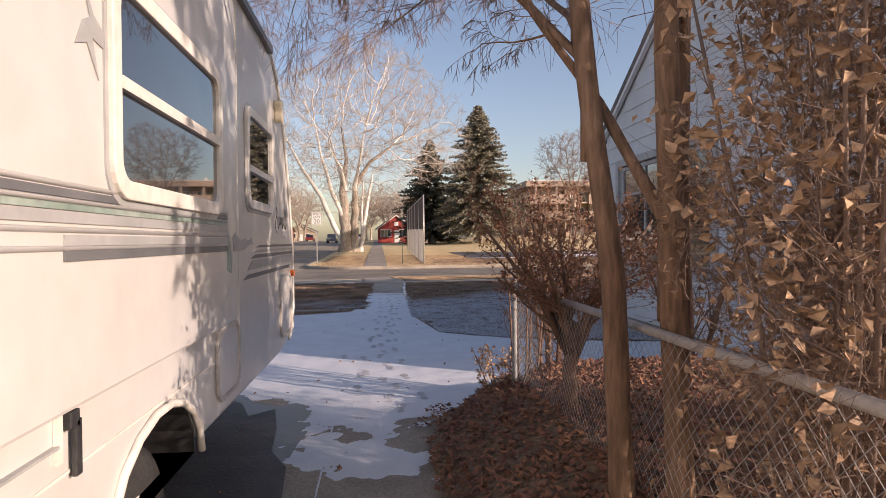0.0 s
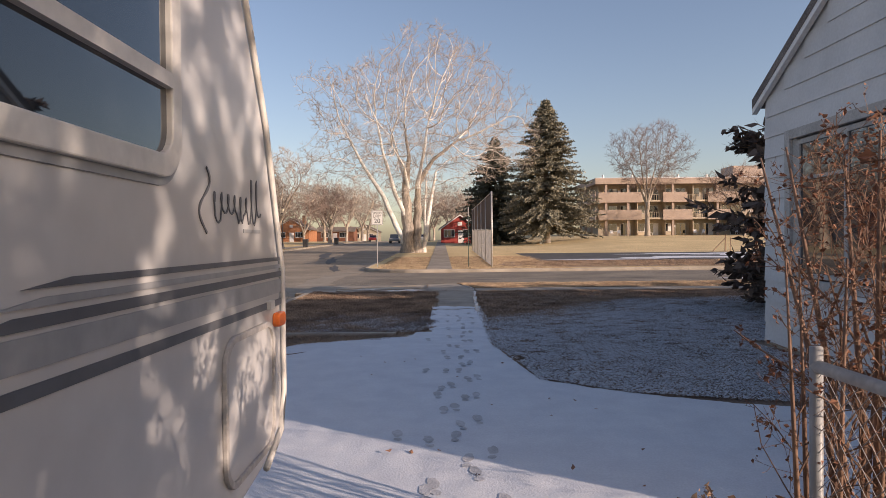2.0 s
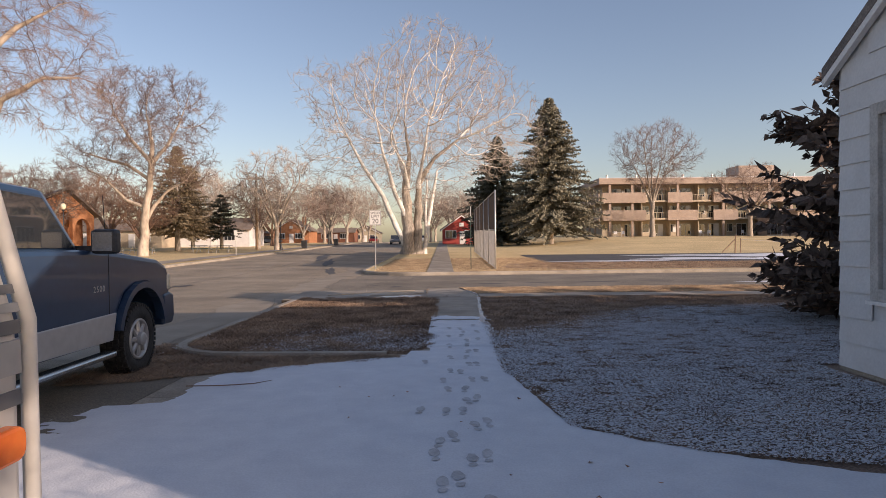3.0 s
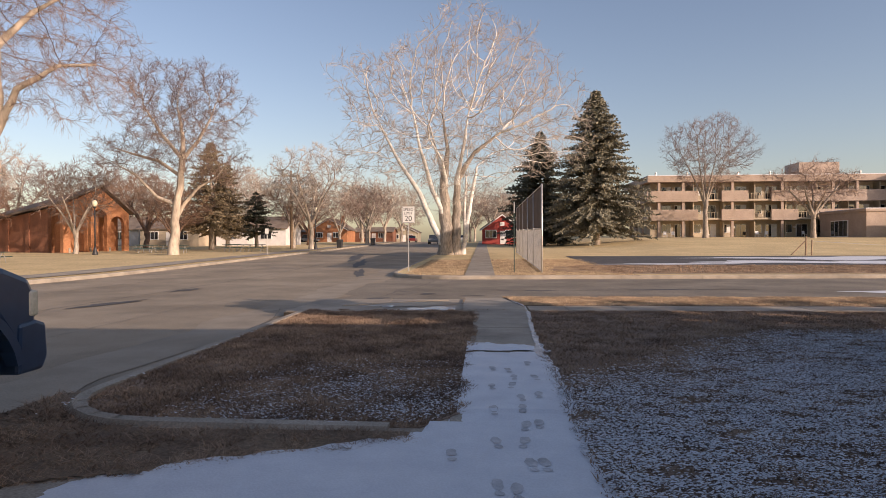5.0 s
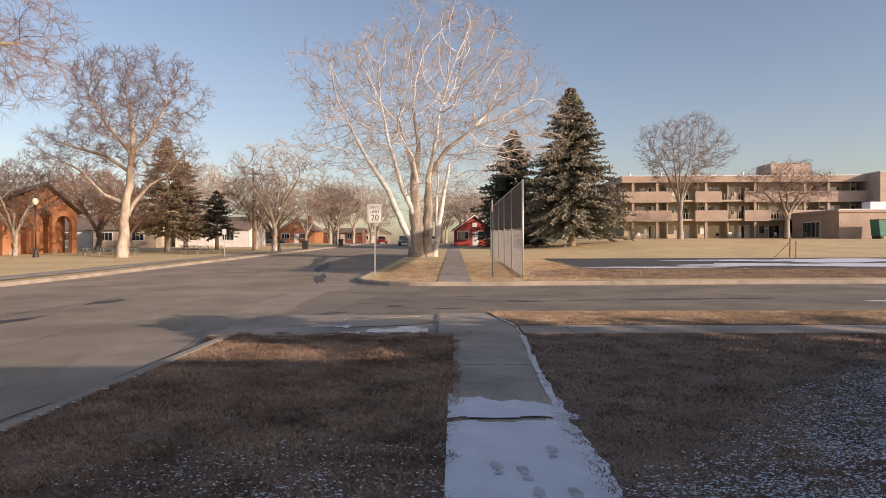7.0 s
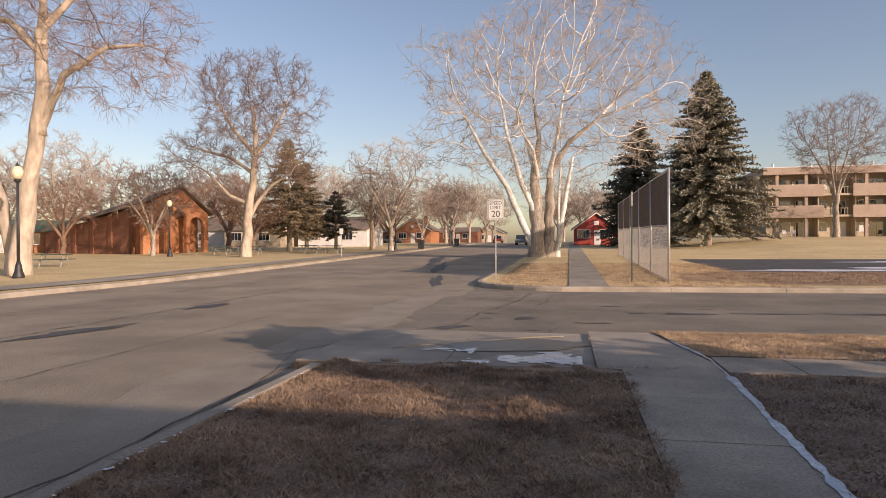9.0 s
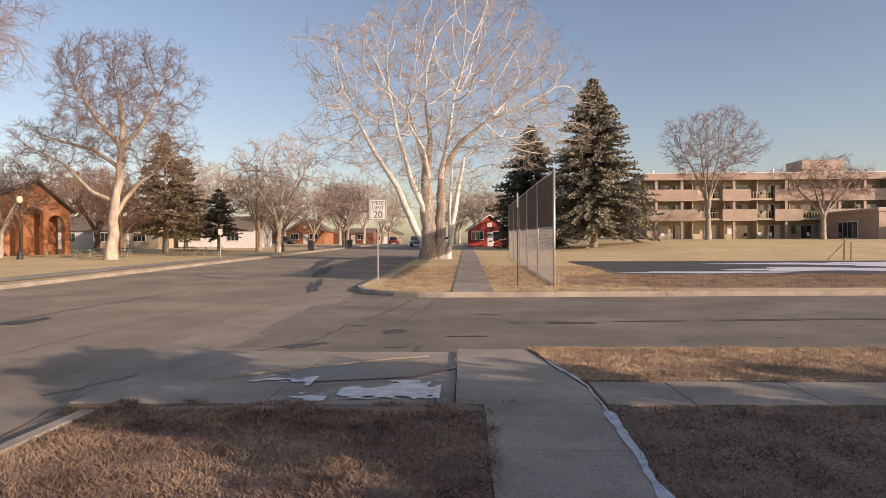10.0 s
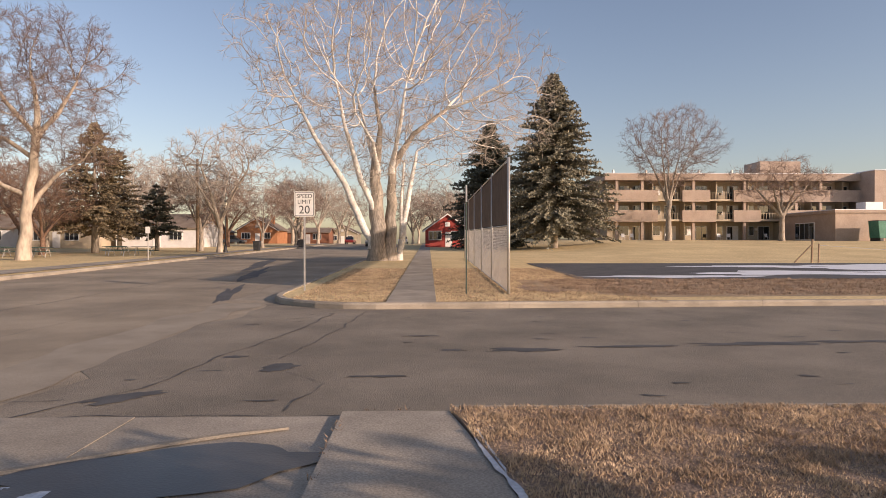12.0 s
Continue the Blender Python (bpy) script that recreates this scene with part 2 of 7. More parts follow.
# ---- mesh helpers ----
class Build:
    """Collects vertices and faces of one mesh."""

    def __init__(self):
        self.v, self.f = [], []

    def face(self, *pts):
        i = len(self.v)
        self.v.extend(tuple(p) for p in pts)
        self.f.append(tuple(range(i, i + len(pts))))
        return self

    def box(self, x0, y0, z0, x1, y1, z1):
        i = len(self.v)
        self.v += [(x0, y0, z0), (x1, y0, z0), (x1, y1, z0), (x0, y1, z0), (x0, y0, z1), (x1, y0, z1), (x1, y1, z1), (x0, y1, z1)]
        self.f += [tuple(i + k for k in q) for q in ((3, 2, 1, 0), (4, 5, 6, 7), (0, 1, 5, 4), (1, 2, 6, 5), (2, 3, 7, 6), (3, 0, 4, 7))]
        return self

    def prism(self, outline, axis, a, b):
        """Extrudes an outline given in the two other axes from a to b."""
        def at(p, w):
            return (w, p[0], p[1]) if axis == "x" else (p[0], w, p[1]) if axis == "y" else (p[0], p[1], w)
        i, n = len(self.v), len(outline)
        self.v += [at(p, a) for p in outline] + [at(p, b) for p in outline]
        self.f.append(tuple(i + k for k in range(n)))
        self.f.append(tuple(i + n + k for k in reversed(range(n))))
        self.f += [(i + k, i + n + k, i + n + (k + 1) % n, i + (k + 1) % n) for k in range(n)]
        return self

    def tube(self, pts, radii, sides=6, cap=True):
        i0, n = len(self.v), len(pts)
        pts = [Vector(p) for p in pts]
        d = (pts[-1] - pts[0])
        d = d.normalized() if d.length > 1e-6 else Vector((0, 0, 1))
        ref = Vector((1, 0, 0)) if abs(d.x) < 0.8 else Vector((0, 1, 0))
        for k, p in enumerate(pts):
            t = pts[min(k + 1, n - 1)] - pts[max(k - 1, 0)]
            t = t.normalized() if t.length > 1e-6 else d
            if t.dot(d) < -0.5:
                t = -t
            u = t.cross(ref).normalized()
            w = t.cross(u)
            r = radii[k] if hasattr(radii, "__len__") else radii
            for s in range(sides):
                a = 2 * math.pi * s / sides
                q = p + (u * math.cos(a) + w * math.sin(a)) * r
                self.v.append((q.x, q.y, q.z))
        for k in range(n - 1):
            for s in range(sides):
                a, b = i0 + k * sides + s, i0 + k * sides + (s + 1) % sides
                self.f.append((a, b, b + sides, a + sides))
        if cap:
            self.f.append(tuple(i0 + s for s in reversed(range(sides))))
            self.f.append(tuple(i0 + (n - 1) * sides + s for s in range(sides)))
        return self

    def mesh(self, name, material, smooth=False):
        me = bpy.data.meshes.new(name)
        me.from_pydata(self.v, [], self.f)
        if smooth:
            me.polygons.foreach_set("use_smooth", [True] * len(me.polygons))
        me.materials.append(material)
        me.update()
        return me

    def fixed(self, name, material, smooth=False):
        me = self.mesh(name, material, smooth)
        bm = bmesh.new()
        bm.from_mesh(me)
        bmesh.ops.recalc_face_normals(bm, faces=bm.faces)
        bm.to_mesh(me)
        bm.free()
        return me


def part(name, build, material, parent=None, label="", smooth=False, bevel=0.0, fix=True):
    me = build.fixed(name, material, smooth) if fix else build.mesh(name, material, smooth)
    ob = new(name, me)
    ob.parent = parent
    if label:
        ob["label"] = label
    if bevel:
        md = ob.modifiers.new("bevel", "BEVEL")
        md.width, md.segments, md.limit_method = bevel, 2, "ANGLE"
    return ob


def thing(name, label, category, at=(0, 0, 0), turn=0.0, group="", kind=""):
    e = new(name)
    e.empty_display_size = 0.1
    e.matrix_basis = pose(at[0], at[1], at[2], 0, 0, turn)
    return tagged(e, label, category, group, kind)


def triangles(name, verts, material, per=3):
    """One mesh of loose faces from an array of corner points."""
    n = len(verts) // per
    me = bpy.data.meshes.new(name)
    me.vertices.add(len(verts))
    me.vertices.foreach_set("co", np.asarray(verts, dtype=np.float32).ravel())
    me.loops.add(len(verts))
    me.loops.foreach_set("vertex_index", np.arange(len(verts), dtype=np.int32))
    me.polygons.add(n)
    me.polygons.foreach_set("loop_start", np.arange(0, len(verts), per, dtype=np.int32))
    me.polygons.foreach_set("loop_total", np.full(n, per, dtype=np.int32))
    me.materials.append(material)
    me.update(calc_edges=True)
    return me


def rise(x, y):
    """Height of the ground: level near the start, rising gently past the side street, with a low mound before the apartments."""
    z = 0.016 * min(max(0.0, y - 37.0), 103.0)
    k = min(max((x - 8.0) / 12.0, 0.0), 1.0) * min(max((y - 60.0) / 38.0, 0.0), 1.0)
    k *= 1 - min(max((y - 150.0) / 60.0, 0.0), 1.0)
    return z + 0.95 * k * k * (3 - 2 * k)


def smooth_noise(x, y, scale, seed=0.0):
    return noise.noise(Vector((x * scale + seed * 7.3, y * scale - seed * 3.1, seed)))


def sheet(x0, x1, y0, y1, nx, ny, drop, keep=None):
    """A grid that follows the ground, with its vertices lowered by drop."""
    b = Build()
    xs, ys = np.linspace(x0, x1, nx + 1), np.linspace(y0, y1, ny + 1)
    b.v = [(x, y, rise(x, y) - drop) for y in ys for x in xs]
    for j in range(ny):
        for i in range(nx):
            if keep is None or keep((xs[i] + xs[i + 1]) / 2, (ys[j] + ys[j + 1]) / 2):
                a = j * (nx + 1) + i
                b.f.append((a, a + 1, a + nx + 2, a + nx + 1))
    return b


def block(outline, depth=0.3, top=0.0):
    """A solid piece of ground with a flat outline, whose top lies on the ground level."""
    b = Build()
    n = len(outline)
    b.v = [(x, y, rise(x, y) + top) for x, y in outline] + [(x, y, rise(x, y) - depth) for x, y in outline]
    b.f.append(tuple(range(n)))
    b.f += [(k, k + n, (k + 1) % n + n, (k + 1) % n) for k in range(n)]
    return b


def arc(cx, cy, r, a0, a1, n=8):
    return [(cx + r * math.cos(radians(a0 + (a1 - a0) * k / n)), cy + r * math.sin(radians(a0 + (a1 - a0) * k / n))) for k in range(n + 1)]


def kerb_run(points, width, low, high, name, label, side=1):
    """A kerb along a line, in cast lengths with open joints."""
    t = thing(name, label, "kerb", kind="structure")
    for (xa, ya), (xb, yb) in zip(points, points[1:]):
        L = math.hypot(xb - xa, yb - ya)
        ux, uy = (xb - xa) / L, (yb - ya) / L
        nx, ny = -uy * side, ux * side
        k = max(1, round(L / 3.05))
        for i in range(k):
            s0, s1 = L * i / k + (0.006 if k > 1 else 0), L * (i + 1) / k - (0.006 if k > 1 else 0)
            b = Build()
            prof = [(0.0, low), (0.0, high - 0.05), (0.035, high), (width, high), (width, low)]
            v0 = [(xa + ux * s0 + nx * o, ya + uy * s0 + ny * o) for o, _ in prof]
            v1 = [(xa + ux * s1 + nx * o, ya + uy * s1 + ny * o) for o, _ in prof]
            n = len(prof)
            b.v = [(x, y, rise(x, y) + h) for (x, y), (_, h) in zip(v0, prof)] + [(x, y, rise(x, y) + h) for (x, y), (_, h) in zip(v1, prof)]
            b.f = [(q, (q + 1) % n, (q + 1) % n + n, q + n) for q in range(n)] + [tuple(range(n)), tuple(reversed(range(n, 2 * n)))]
            part("kerb_stone", b, M["concrete"], t)
    return t


# ---- ground, roads and pavements ----
def far_spaced(a, b, n, near):
    """Coordinates from a to b, dense near one value."""
    u = np.linspace(-1, 1, n)
    w = np.sign(u) * np.abs(u) ** 2.5
    return [near + (b - near) * q if q > 0 else near + (near - a) * q for q in w]


gx, gy = far_spaced(-2500, 2500, 61, 0), far_spaced(-2000, 2600, 81, 40)
gb = Build()
gb.v = [(x, y, rise(x, y) - 0.30) for y in gy for x in gx]
for j in range(len(gy) - 1):
    for i in range(len(gx) - 1):
        a = j * len(gx) + i
        gb.f.append((a, a + 1, a + len(gx) + 1, a + len(gx)))
tagged(part("ground", gb, M["dry_grass"], fix=False), "wide plain of dry winter grass and soil", "ground", kind="structure")

tagged(part("road", sheet(-17.6, 150, -60, 300, 56, 120, 0.13), M["asphalt"], fix=False),
       "worn grey asphalt street crossing with filled cracks", "road", kind="structure")

M["asphalt_side"] = surface("side_street_asphalt", (0.158, 0.134, 0.104), (0.26, 0.22, 0.172), 0.4, 75, 0.85, 0.7, world=True, dark=0.42)
M["asphalt_pale"] = surface("worn_gutter", (0.245, 0.205, 0.155), (0.34, 0.285, 0.22), 0.9, 50, 0.85, 0.25, world=True, dark=0.18)
side_street = Build()
rim_pts = [(-3.9 + 0.35 * smooth_noise(y, 0, 0.6, 31) - (0.5 if 27 < y < 33 else 0.2), y) for y in np.linspace(24.0, 36.5, 26)]
side_street.v = [(x, y, -0.124) for x, y in rim_pts] + [(150, y, -0.124) for _, y in rim_pts]
side_street.f = [(k, k + 26, k + 27, k + 1) for k in range(25)]
tagged(part("side_street", side_street, M["asphalt_side"], fix=False), "grey asphalt of the side street", "road", kind="structure")
seam = Build()
for y in np.linspace(14.0, 46.0, 90):
    w = 0.55 + 0.25 * smooth_noise(y, 3, 0.8, 33)
    x = -4.85 + 0.25 * smooth_noise(y, 0, 0.5, 34)
    seam.v += [(x - w, y, rise(x, y) - 0.122), (x + w, y, rise(x, y) - 0.122)]
seam.f = [(2 * k, 2 * k + 1, 2 * k + 3, 2 * k + 2) for k in range(89)]
tagged(part("gutter_pan", seam, M["asphalt_pale"], fix=False), "pale worn gutter seam along the main street", "road", kind="structure")
# far block beyond the side street
corner = [(-4.3 + 3.2 - 3.2 * math.cos(radians(a)), 38.2 - 3.2 * math.sin(radians(a))) for a in range(0, 91, 15)]
far_block = sheet(-4.2, 150, 38.6, 300, 77, 132, 0.0)
far_block_edge = block([(-4.2, 38.6)] + [(-1.1 + (x + 1.1) * 0.96, 38.2 + (y - 38.2) * 0.96) for x, y in corner] + [(12.4, 35.85), (40.0, 36.75), (40.0, 38.6)])
tagged(part("verge", far_block_edge, M["dry_grass"]), "sunlit straw-coloured verge at the street corner", "lawn", kind="structure")
tagged(part("far_lawn", far_block, M["dry_grass"], fix=False), "sunlit straw-coloured dormant lawn across the street", "lawn", kind="structure")
kerb_run([(-4.3, 260), (-4.3, 38.2)] + corner[1:] + [(12.4, 35.75), (150, 40.0)], 0.2, -0.2, 0.035, "far_kerb", "pale concrete kerb along the far block", side=1)
# park block on the other side of the main road
park = sheet(-240, -17.5, -60, 300, 60, 100, 0.0)
tagged(part("park_lawn", park, M["dry_grass"], fix=False), "sunlit straw-coloured park lawn", "lawn", kind="structure")
kerb_run([(-17.4, -40), (-17.4, 280)], 0.2, -0.2, 0.03, "park_kerb", "pale concrete kerb along the park", side=1)
M["thatch"] = surface("lawn_thatch", (0.17, 0.115, 0.085), (0.30, 0.21, 0.15), 1.5, 45, 0.95, 0.8, world=True, dark=0.45)
left_out = [(-0.58, 13.62), (-0.29, 14.04), (-0.275, 21.75), (-0.5, 21.93), (-3.1, 21.75), (-3.5, 21.6), (-3.74, 21.2), (-3.74, 14.75)] + arc(-2.75, 14.70, 1.0, 180, 270, 8)
tagged(part("kerbside_lawn", block(left_out), M["thatch"]), "brown dormant lawn between street and footpath, frosted along one end", "lawn", kind="structure")
kerb_run([(-3.9, 21.5), (-3.9, 14.7)] + [p for p in arc(-2.75, 14.70, 1.15, 180, 270, 6)][1:] + [(-0.82, 13.50)], 0.15, -0.25, 0.03,
         "driveway_kerb", "low concrete kerb curving round the lawn to the driveway", side=1)
def path_edge(y):
    """The footpath widens a little towards the crossing."""
    return 0.60 + 0.23 * min(1.0, max(0.0, (y - 16.5) / 5.4))


right_out = [(path_edge(y) + 0.012, y) for y in (21.83, 20.0, 18.0, 16.5)] + [(0.63, 12.2), (0.9, 10.35), (1.57, 9.75), (2.5, 9.35), (4.4, 8.9), (4.4, 5.4), (150, 5.4), (150, 21.83)]
tagged(part("front_lawn", block(right_out), M["thatch"]), "brown dormant front lawn dusted with thin snow", "lawn", kind="structure")
tagged(part("kerb_strip", block([(0.42, 24.9), (0.54, 24.3), (0.72, 23.3), (0.84, 22.86), (150, 22.86), (150, 24.92)], top=0.02), M["thatch"]),
       "strip of straw-coloured grass along the side street", "lawn", kind="structure")
kerb_run([(0.44, 24.93), (150, 24.93)], 0.14, -0.25, 0.012, "near_kerb", "worn low concrete kerb at the edge of the side street", side=1)
yard = [(1.12, 6.95), (0.45, 5.7), (0.30, 4.9), (0.42, 3.6), (0.5, 0.0), (0.6, -12), (40, -12), (40, 5.4), (4.4, 5.4), (4.4, 6.2), (1.9, 6.4)]
tagged(part("side_yard", block(yard, top=0.03), M["soil"]), "bare soil under leaf litter beside the driveway", "ground", kind="structure")


def slab_row(name, label, xs, ys, top, depth=0.25, gap=0.006, material="concrete"):
    t = thing(name, label, "pavement", kind="structure")
    for xa, xb in zip(xs, xs[1:]):
        for ya, yb in zip(ys, ys[1:]):
            w = random.uniform(-0.004, 0.004)
            part("slab", Build().box(xa + gap, ya + gap, -depth, xb - gap, yb - gap, top + w), M[material], t, bevel=0)
    return t


def steps(a, b, n):
    return [a + (b - a) * k / n for k in range(n + 1)]


slab_row("driveway", "wide concrete driveway in cast slabs, partly snowed over", [-2.9, -0.37, 2.0, 4.39], steps(-12, 14.05, 10), -0.008)
slab_row("parking_strip", "worn asphalt strip between driveway and street", [-5.75, -2.91], steps(-12, 12.9, 4), -0.012, material="asphalt_side")
footpath = thing("footpath", "concrete footpath in short slabs leading to the crossing", "pavement", kind="structure")
cuts = steps(14.06, 21.85, 6)
for ya, yb in zip(cuts, cuts[1:]):
    part("slab", Build().prism([(-0.27, ya + 0.006), (path_edge(ya), ya + 0.006), (path_edge(yb), yb - 0.006), (-0.27, yb - 0.006)], "z", -0.25, 0.010 + random.uniform(-0.004, 0.004)), M["concrete"], footpath)
slab_row("cross_path", "concrete footpath running beside the lawn strip", [0.87] + steps(1.68, 40, 31), [21.86, 22.84], 0.012)
ramp = thing("crossing_ramp", "broad concrete ramp slab running down to the street", "pavement", kind="structure")
part("slab", Build().prism([(-0.535, 21.88), (0.80, 21.88), (0.82, 22.4), (0.70, 23.3), (0.52, 24.3), (0.40, 24.92), (-0.56, 24.92)], "z", -0.25, 0.004), M["concrete"], ramp)
slab_row("apron", "sunken concrete apron with a shallow puddle beside the ramp", [-4.3, -2.4, -0.55], [21.98, 23.4, 24.92], -0.035)
tagged(part("joint_filler", Build().box(-4.3, 21.86, -0.2, 0.80, 24.93, -0.045), M["soil"]), "dirt packed into the joints of the paving", "soil", kind="structure")
tagged(part("joint_filler", Build().box(0.34, 21.8, -0.2, 0.9, 24.9, -0.006), M["soil"]), "dirt packed along the paving edge", "soil", kind="structure")
slab_row("far_path", "long straight concrete footpath on the far block", [-0.88, 0.42], [35.25, 36.4], 0.035)
fp = sheet(-0.88, 0.42, 36.42, 260, 1, 112, -0.03)
tagged(part("far_footpath", fp, M["concrete"], fix=False), "long straight concrete footpath leading away under trees", "pavement", kind="structure")
pp = sheet(-20.6, -18.6, -30, 220, 1, 60, -0.03)
tagged(part("park_footpath", pp, M["concrete"], fix=False), "pale concrete footpath along the park edge", "pavement", kind="structure")


def blot(cx, cy, rx, ry, seed, z, material, name, label, turn=0.0, n=28, rough=0.35):
    """A thin patch with an uneven rim lying on the ground."""
    b = Build()
    ca, sa = math.cos(radians(turn)), math.sin(radians(turn))
    pts = []
    for k in range(n):
        a = 2 * math.pi * k / n
        r = 1 + rough * (smooth_noise(math.cos(a) * 1.7, math.sin(a) * 1.7, 1.0, seed) + 0.5 * smooth_noise(math.cos(a) * 6, math.sin(a) * 6, 1.0, seed + 2))
        px, py = rx * r * math.cos(a), ry * r * math.sin(a)
        x, y = cx + px * ca - py * sa, cy + px * sa + py * ca
        pts.append((x, y))
    b.v = [(cx, cy, rise(cx, cy) + z + 0.002)] + [(x, y, rise(x, y) + z) for x, y in pts]
    b.f = [(0, k + 1, (k + 1) % n + 1) for k in range(n)]
    return tagged(part(name, b, material, fix=False), label, name.replace("_", " "), kind="structure")


blot(-1.62, 23.55, 1.02, 0.50, 3, -0.024, M["wet_concrete"], "puddle", "dark shallow puddle of meltwater on concrete", 18)
ridge = Build()
line = [(-3.3, 23.0), (-2.9, 23.36), (-2.34, 23.76), (-1.8, 24.12), (-1.41, 24.34), (-0.95, 24.50)]
for k, (x, y) in enumerate(line):
    xa, ya = line[max(k - 1, 0)]
    xb, yb = line[min(k + 1, len(line) - 1)]
    n = math.hypot(xb - xa, yb - ya)
    nx, ny, w = -(yb - ya) / n, (xb - xa) / n, 0.05 if 0 < k < len(line) - 1 else 0.015
    ridge.v += [(x - nx * w, y - ny * w, -0.03), (x - nx * w * 0.5, y - ny * w * 0.5, -0.012), (x + nx * w * 0.5, y + ny * w * 0.5, -0.012), (x + nx * w, y + ny * w, -0.03)]
ridge.f = [(4 * k + q, 4 * k + q + 1, 4 * k + q + 5, 4 * k + q + 4) for k in range(len(line) - 1) for q in range(3)]
tagged(part("gutter_lip", ridge, M["asphalt_pale"], fix=False), "pale worn lip of concrete above the puddle", "kerb", kind="structure")
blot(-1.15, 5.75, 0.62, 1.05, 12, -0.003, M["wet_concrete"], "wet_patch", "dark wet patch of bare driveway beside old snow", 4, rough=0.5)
def crust(region, seed, cover, label):
    """Broken crust of old ice: only where the noise leaves it, with a ragged rim."""
    x0, x1, y0, y1 = region
    b = Build()
    cells = {}
    for j, y in enumerate(np.arange(y0, y1, 0.025)):
        for i, x in enumerate(np.arange(x0, x1, 0.025)):
            u, v = (x - x0) / (x1 - x0), (y - y0) / (y1 - y0)
            m = cover + 0.45 * smooth_noise(x, y, 1.8, seed) + 0.28 * smooth_noise(x, y, 9, seed + 1) - 0.30 * (1 - u) - 0.7 * abs(v - 0.45)
            if m > 0:
                cells[i, j] = len(b.v)
                b.v.append((x, y, -0.024 + min(0.012, 0.03 * m)))
    b.f = [tuple(cells[q] for q in ((i, j), (i + 1, j), (i + 1, j + 1), (i, j + 1))) for i, j in cells if all(q in cells for q in ((i + 1, j), (i + 1, j + 1), (i, j + 1)))]
    return tagged(part("ice_patch", b, M["ice"], fix=False, smooth=True), label, "ice", kind="structure")


crust((-1.75, -0.68, 22.15, 23.0), 5, 0.42, "crusty patch of grey-white ice on concrete")
crust((-3.1, -2.1, 22.7, 23.35), 8, 0.22, "thin broken strip of ice on concrete")
crust((-2.3, -1.8, 21.95, 22.6), 11, 0.16, "thin broken strip of ice on concrete")
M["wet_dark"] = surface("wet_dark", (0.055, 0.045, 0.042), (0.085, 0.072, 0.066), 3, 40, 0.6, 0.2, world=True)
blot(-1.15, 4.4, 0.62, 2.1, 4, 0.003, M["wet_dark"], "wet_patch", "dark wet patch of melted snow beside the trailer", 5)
# old repairs and wet stains in the asphalt
for cx, cy, rx, ry, sd, tn in ((1.7, 28.9, 0.55, 0.16, 1, 5), (-1.75, 27.6, 0.22, 0.3, 2, -30), (0.6, 28.9, 0.18, 0.08, 3, 0), (3.6, 29.2, 0.7, 0.1, 4, 2),
                               (5.6, 29.4, 1.0, 0.16, 5, 3), (7.6, 29.6, 1.2, 0.13, 6, 0), (-0.4, 27.0, 0.3, 0.06, 7, 0), (-3.0, 26.0, 0.16, 0.35, 8, -50),
                               (-2.6, 28.4, 0.15, 0.1, 9, 0), (4.3, 25.25, 0.7, 0.16, 10, 2), (0.1, 30.4, 0.3, 0.06, 11, 0), (-9.6, 24.4, 0.25, 1.1, 12, -14),
                               (-9.9, 29.0, 0.2, 0.8, 13, -6), (-6.2, 39.5, 0.3, 2.6, 14, 10), (-8.2, 50, 0.35, 4.5, 15, 8), (-10.5, 60, 0.5, 6, 16, 8)):
    blot(cx, cy, rx, ry, sd, -0.117, M["asphalt_patch"], "asphalt_stain", "dark damp stain on worn asphalt", tn, rough=0.8)


srng = random.Random(77)
for k in range(34):
    cx, cy = srng.uniform(-3.6, 9.0), srng.uniform(25.6, 34.6)
    blot(cx, cy, srng.uniform(0.05, 0.22), srng.uniform(0.02, 0.05), 100 + k, -0.118, M["asphalt_patch"], "asphalt_stain", "small dark damp stain on worn asphalt", srng.uniform(-20, 20), n=16, rough=0.9)


def crack(points, width, seed, z=-0.116):
    """A filled crack that wanders along a line over the street."""
    b = Build()
    pts = []
    for (xa, ya), (xb, yb) in zip(points, points[1:]):
        L = math.hypot(xb - xa, yb - ya)
        k = max(2, int(L / 0.12))
        for i in range(k):
            u = i / k
            x, y = xa + (xb - xa) * u, ya + (yb - ya) * u
            pts.append((x + 0.09 * smooth_noise(x, y, 1.7, seed), y + 0.09 * smooth_noise(y, x, 1.7, seed + 1)))
    pts.append(points[-1])
    for i, (x, y) in enumerate(pts):
        xb, yb = pts[min(i + 1, len(pts) - 1)]
        xa, ya = pts[max(i - 1, 0)]
        L = max(1e-6, math.hypot(xb - xa, yb - ya))
        nx, ny = -(yb - ya) / L, (xb - xa) / L
        w = width * (0.10 + 0.6 * abs(smooth_noise(x, y, 3.1, seed + 2)))
        b.v += [(x - nx * w, y - ny * w, rise(x, y) + z), (x + nx * w, y + ny * w, rise(x, y) + z)]
    b.f = [(2 * i, 2 * i + 1, 2 * i + 3, 2 * i + 2) for i in range(len(pts) - 1)]
    return tagged(part("road_crack", b, M["crack"], fix=False), "dark filled crack wandering across asphalt", "crack", kind="structure")


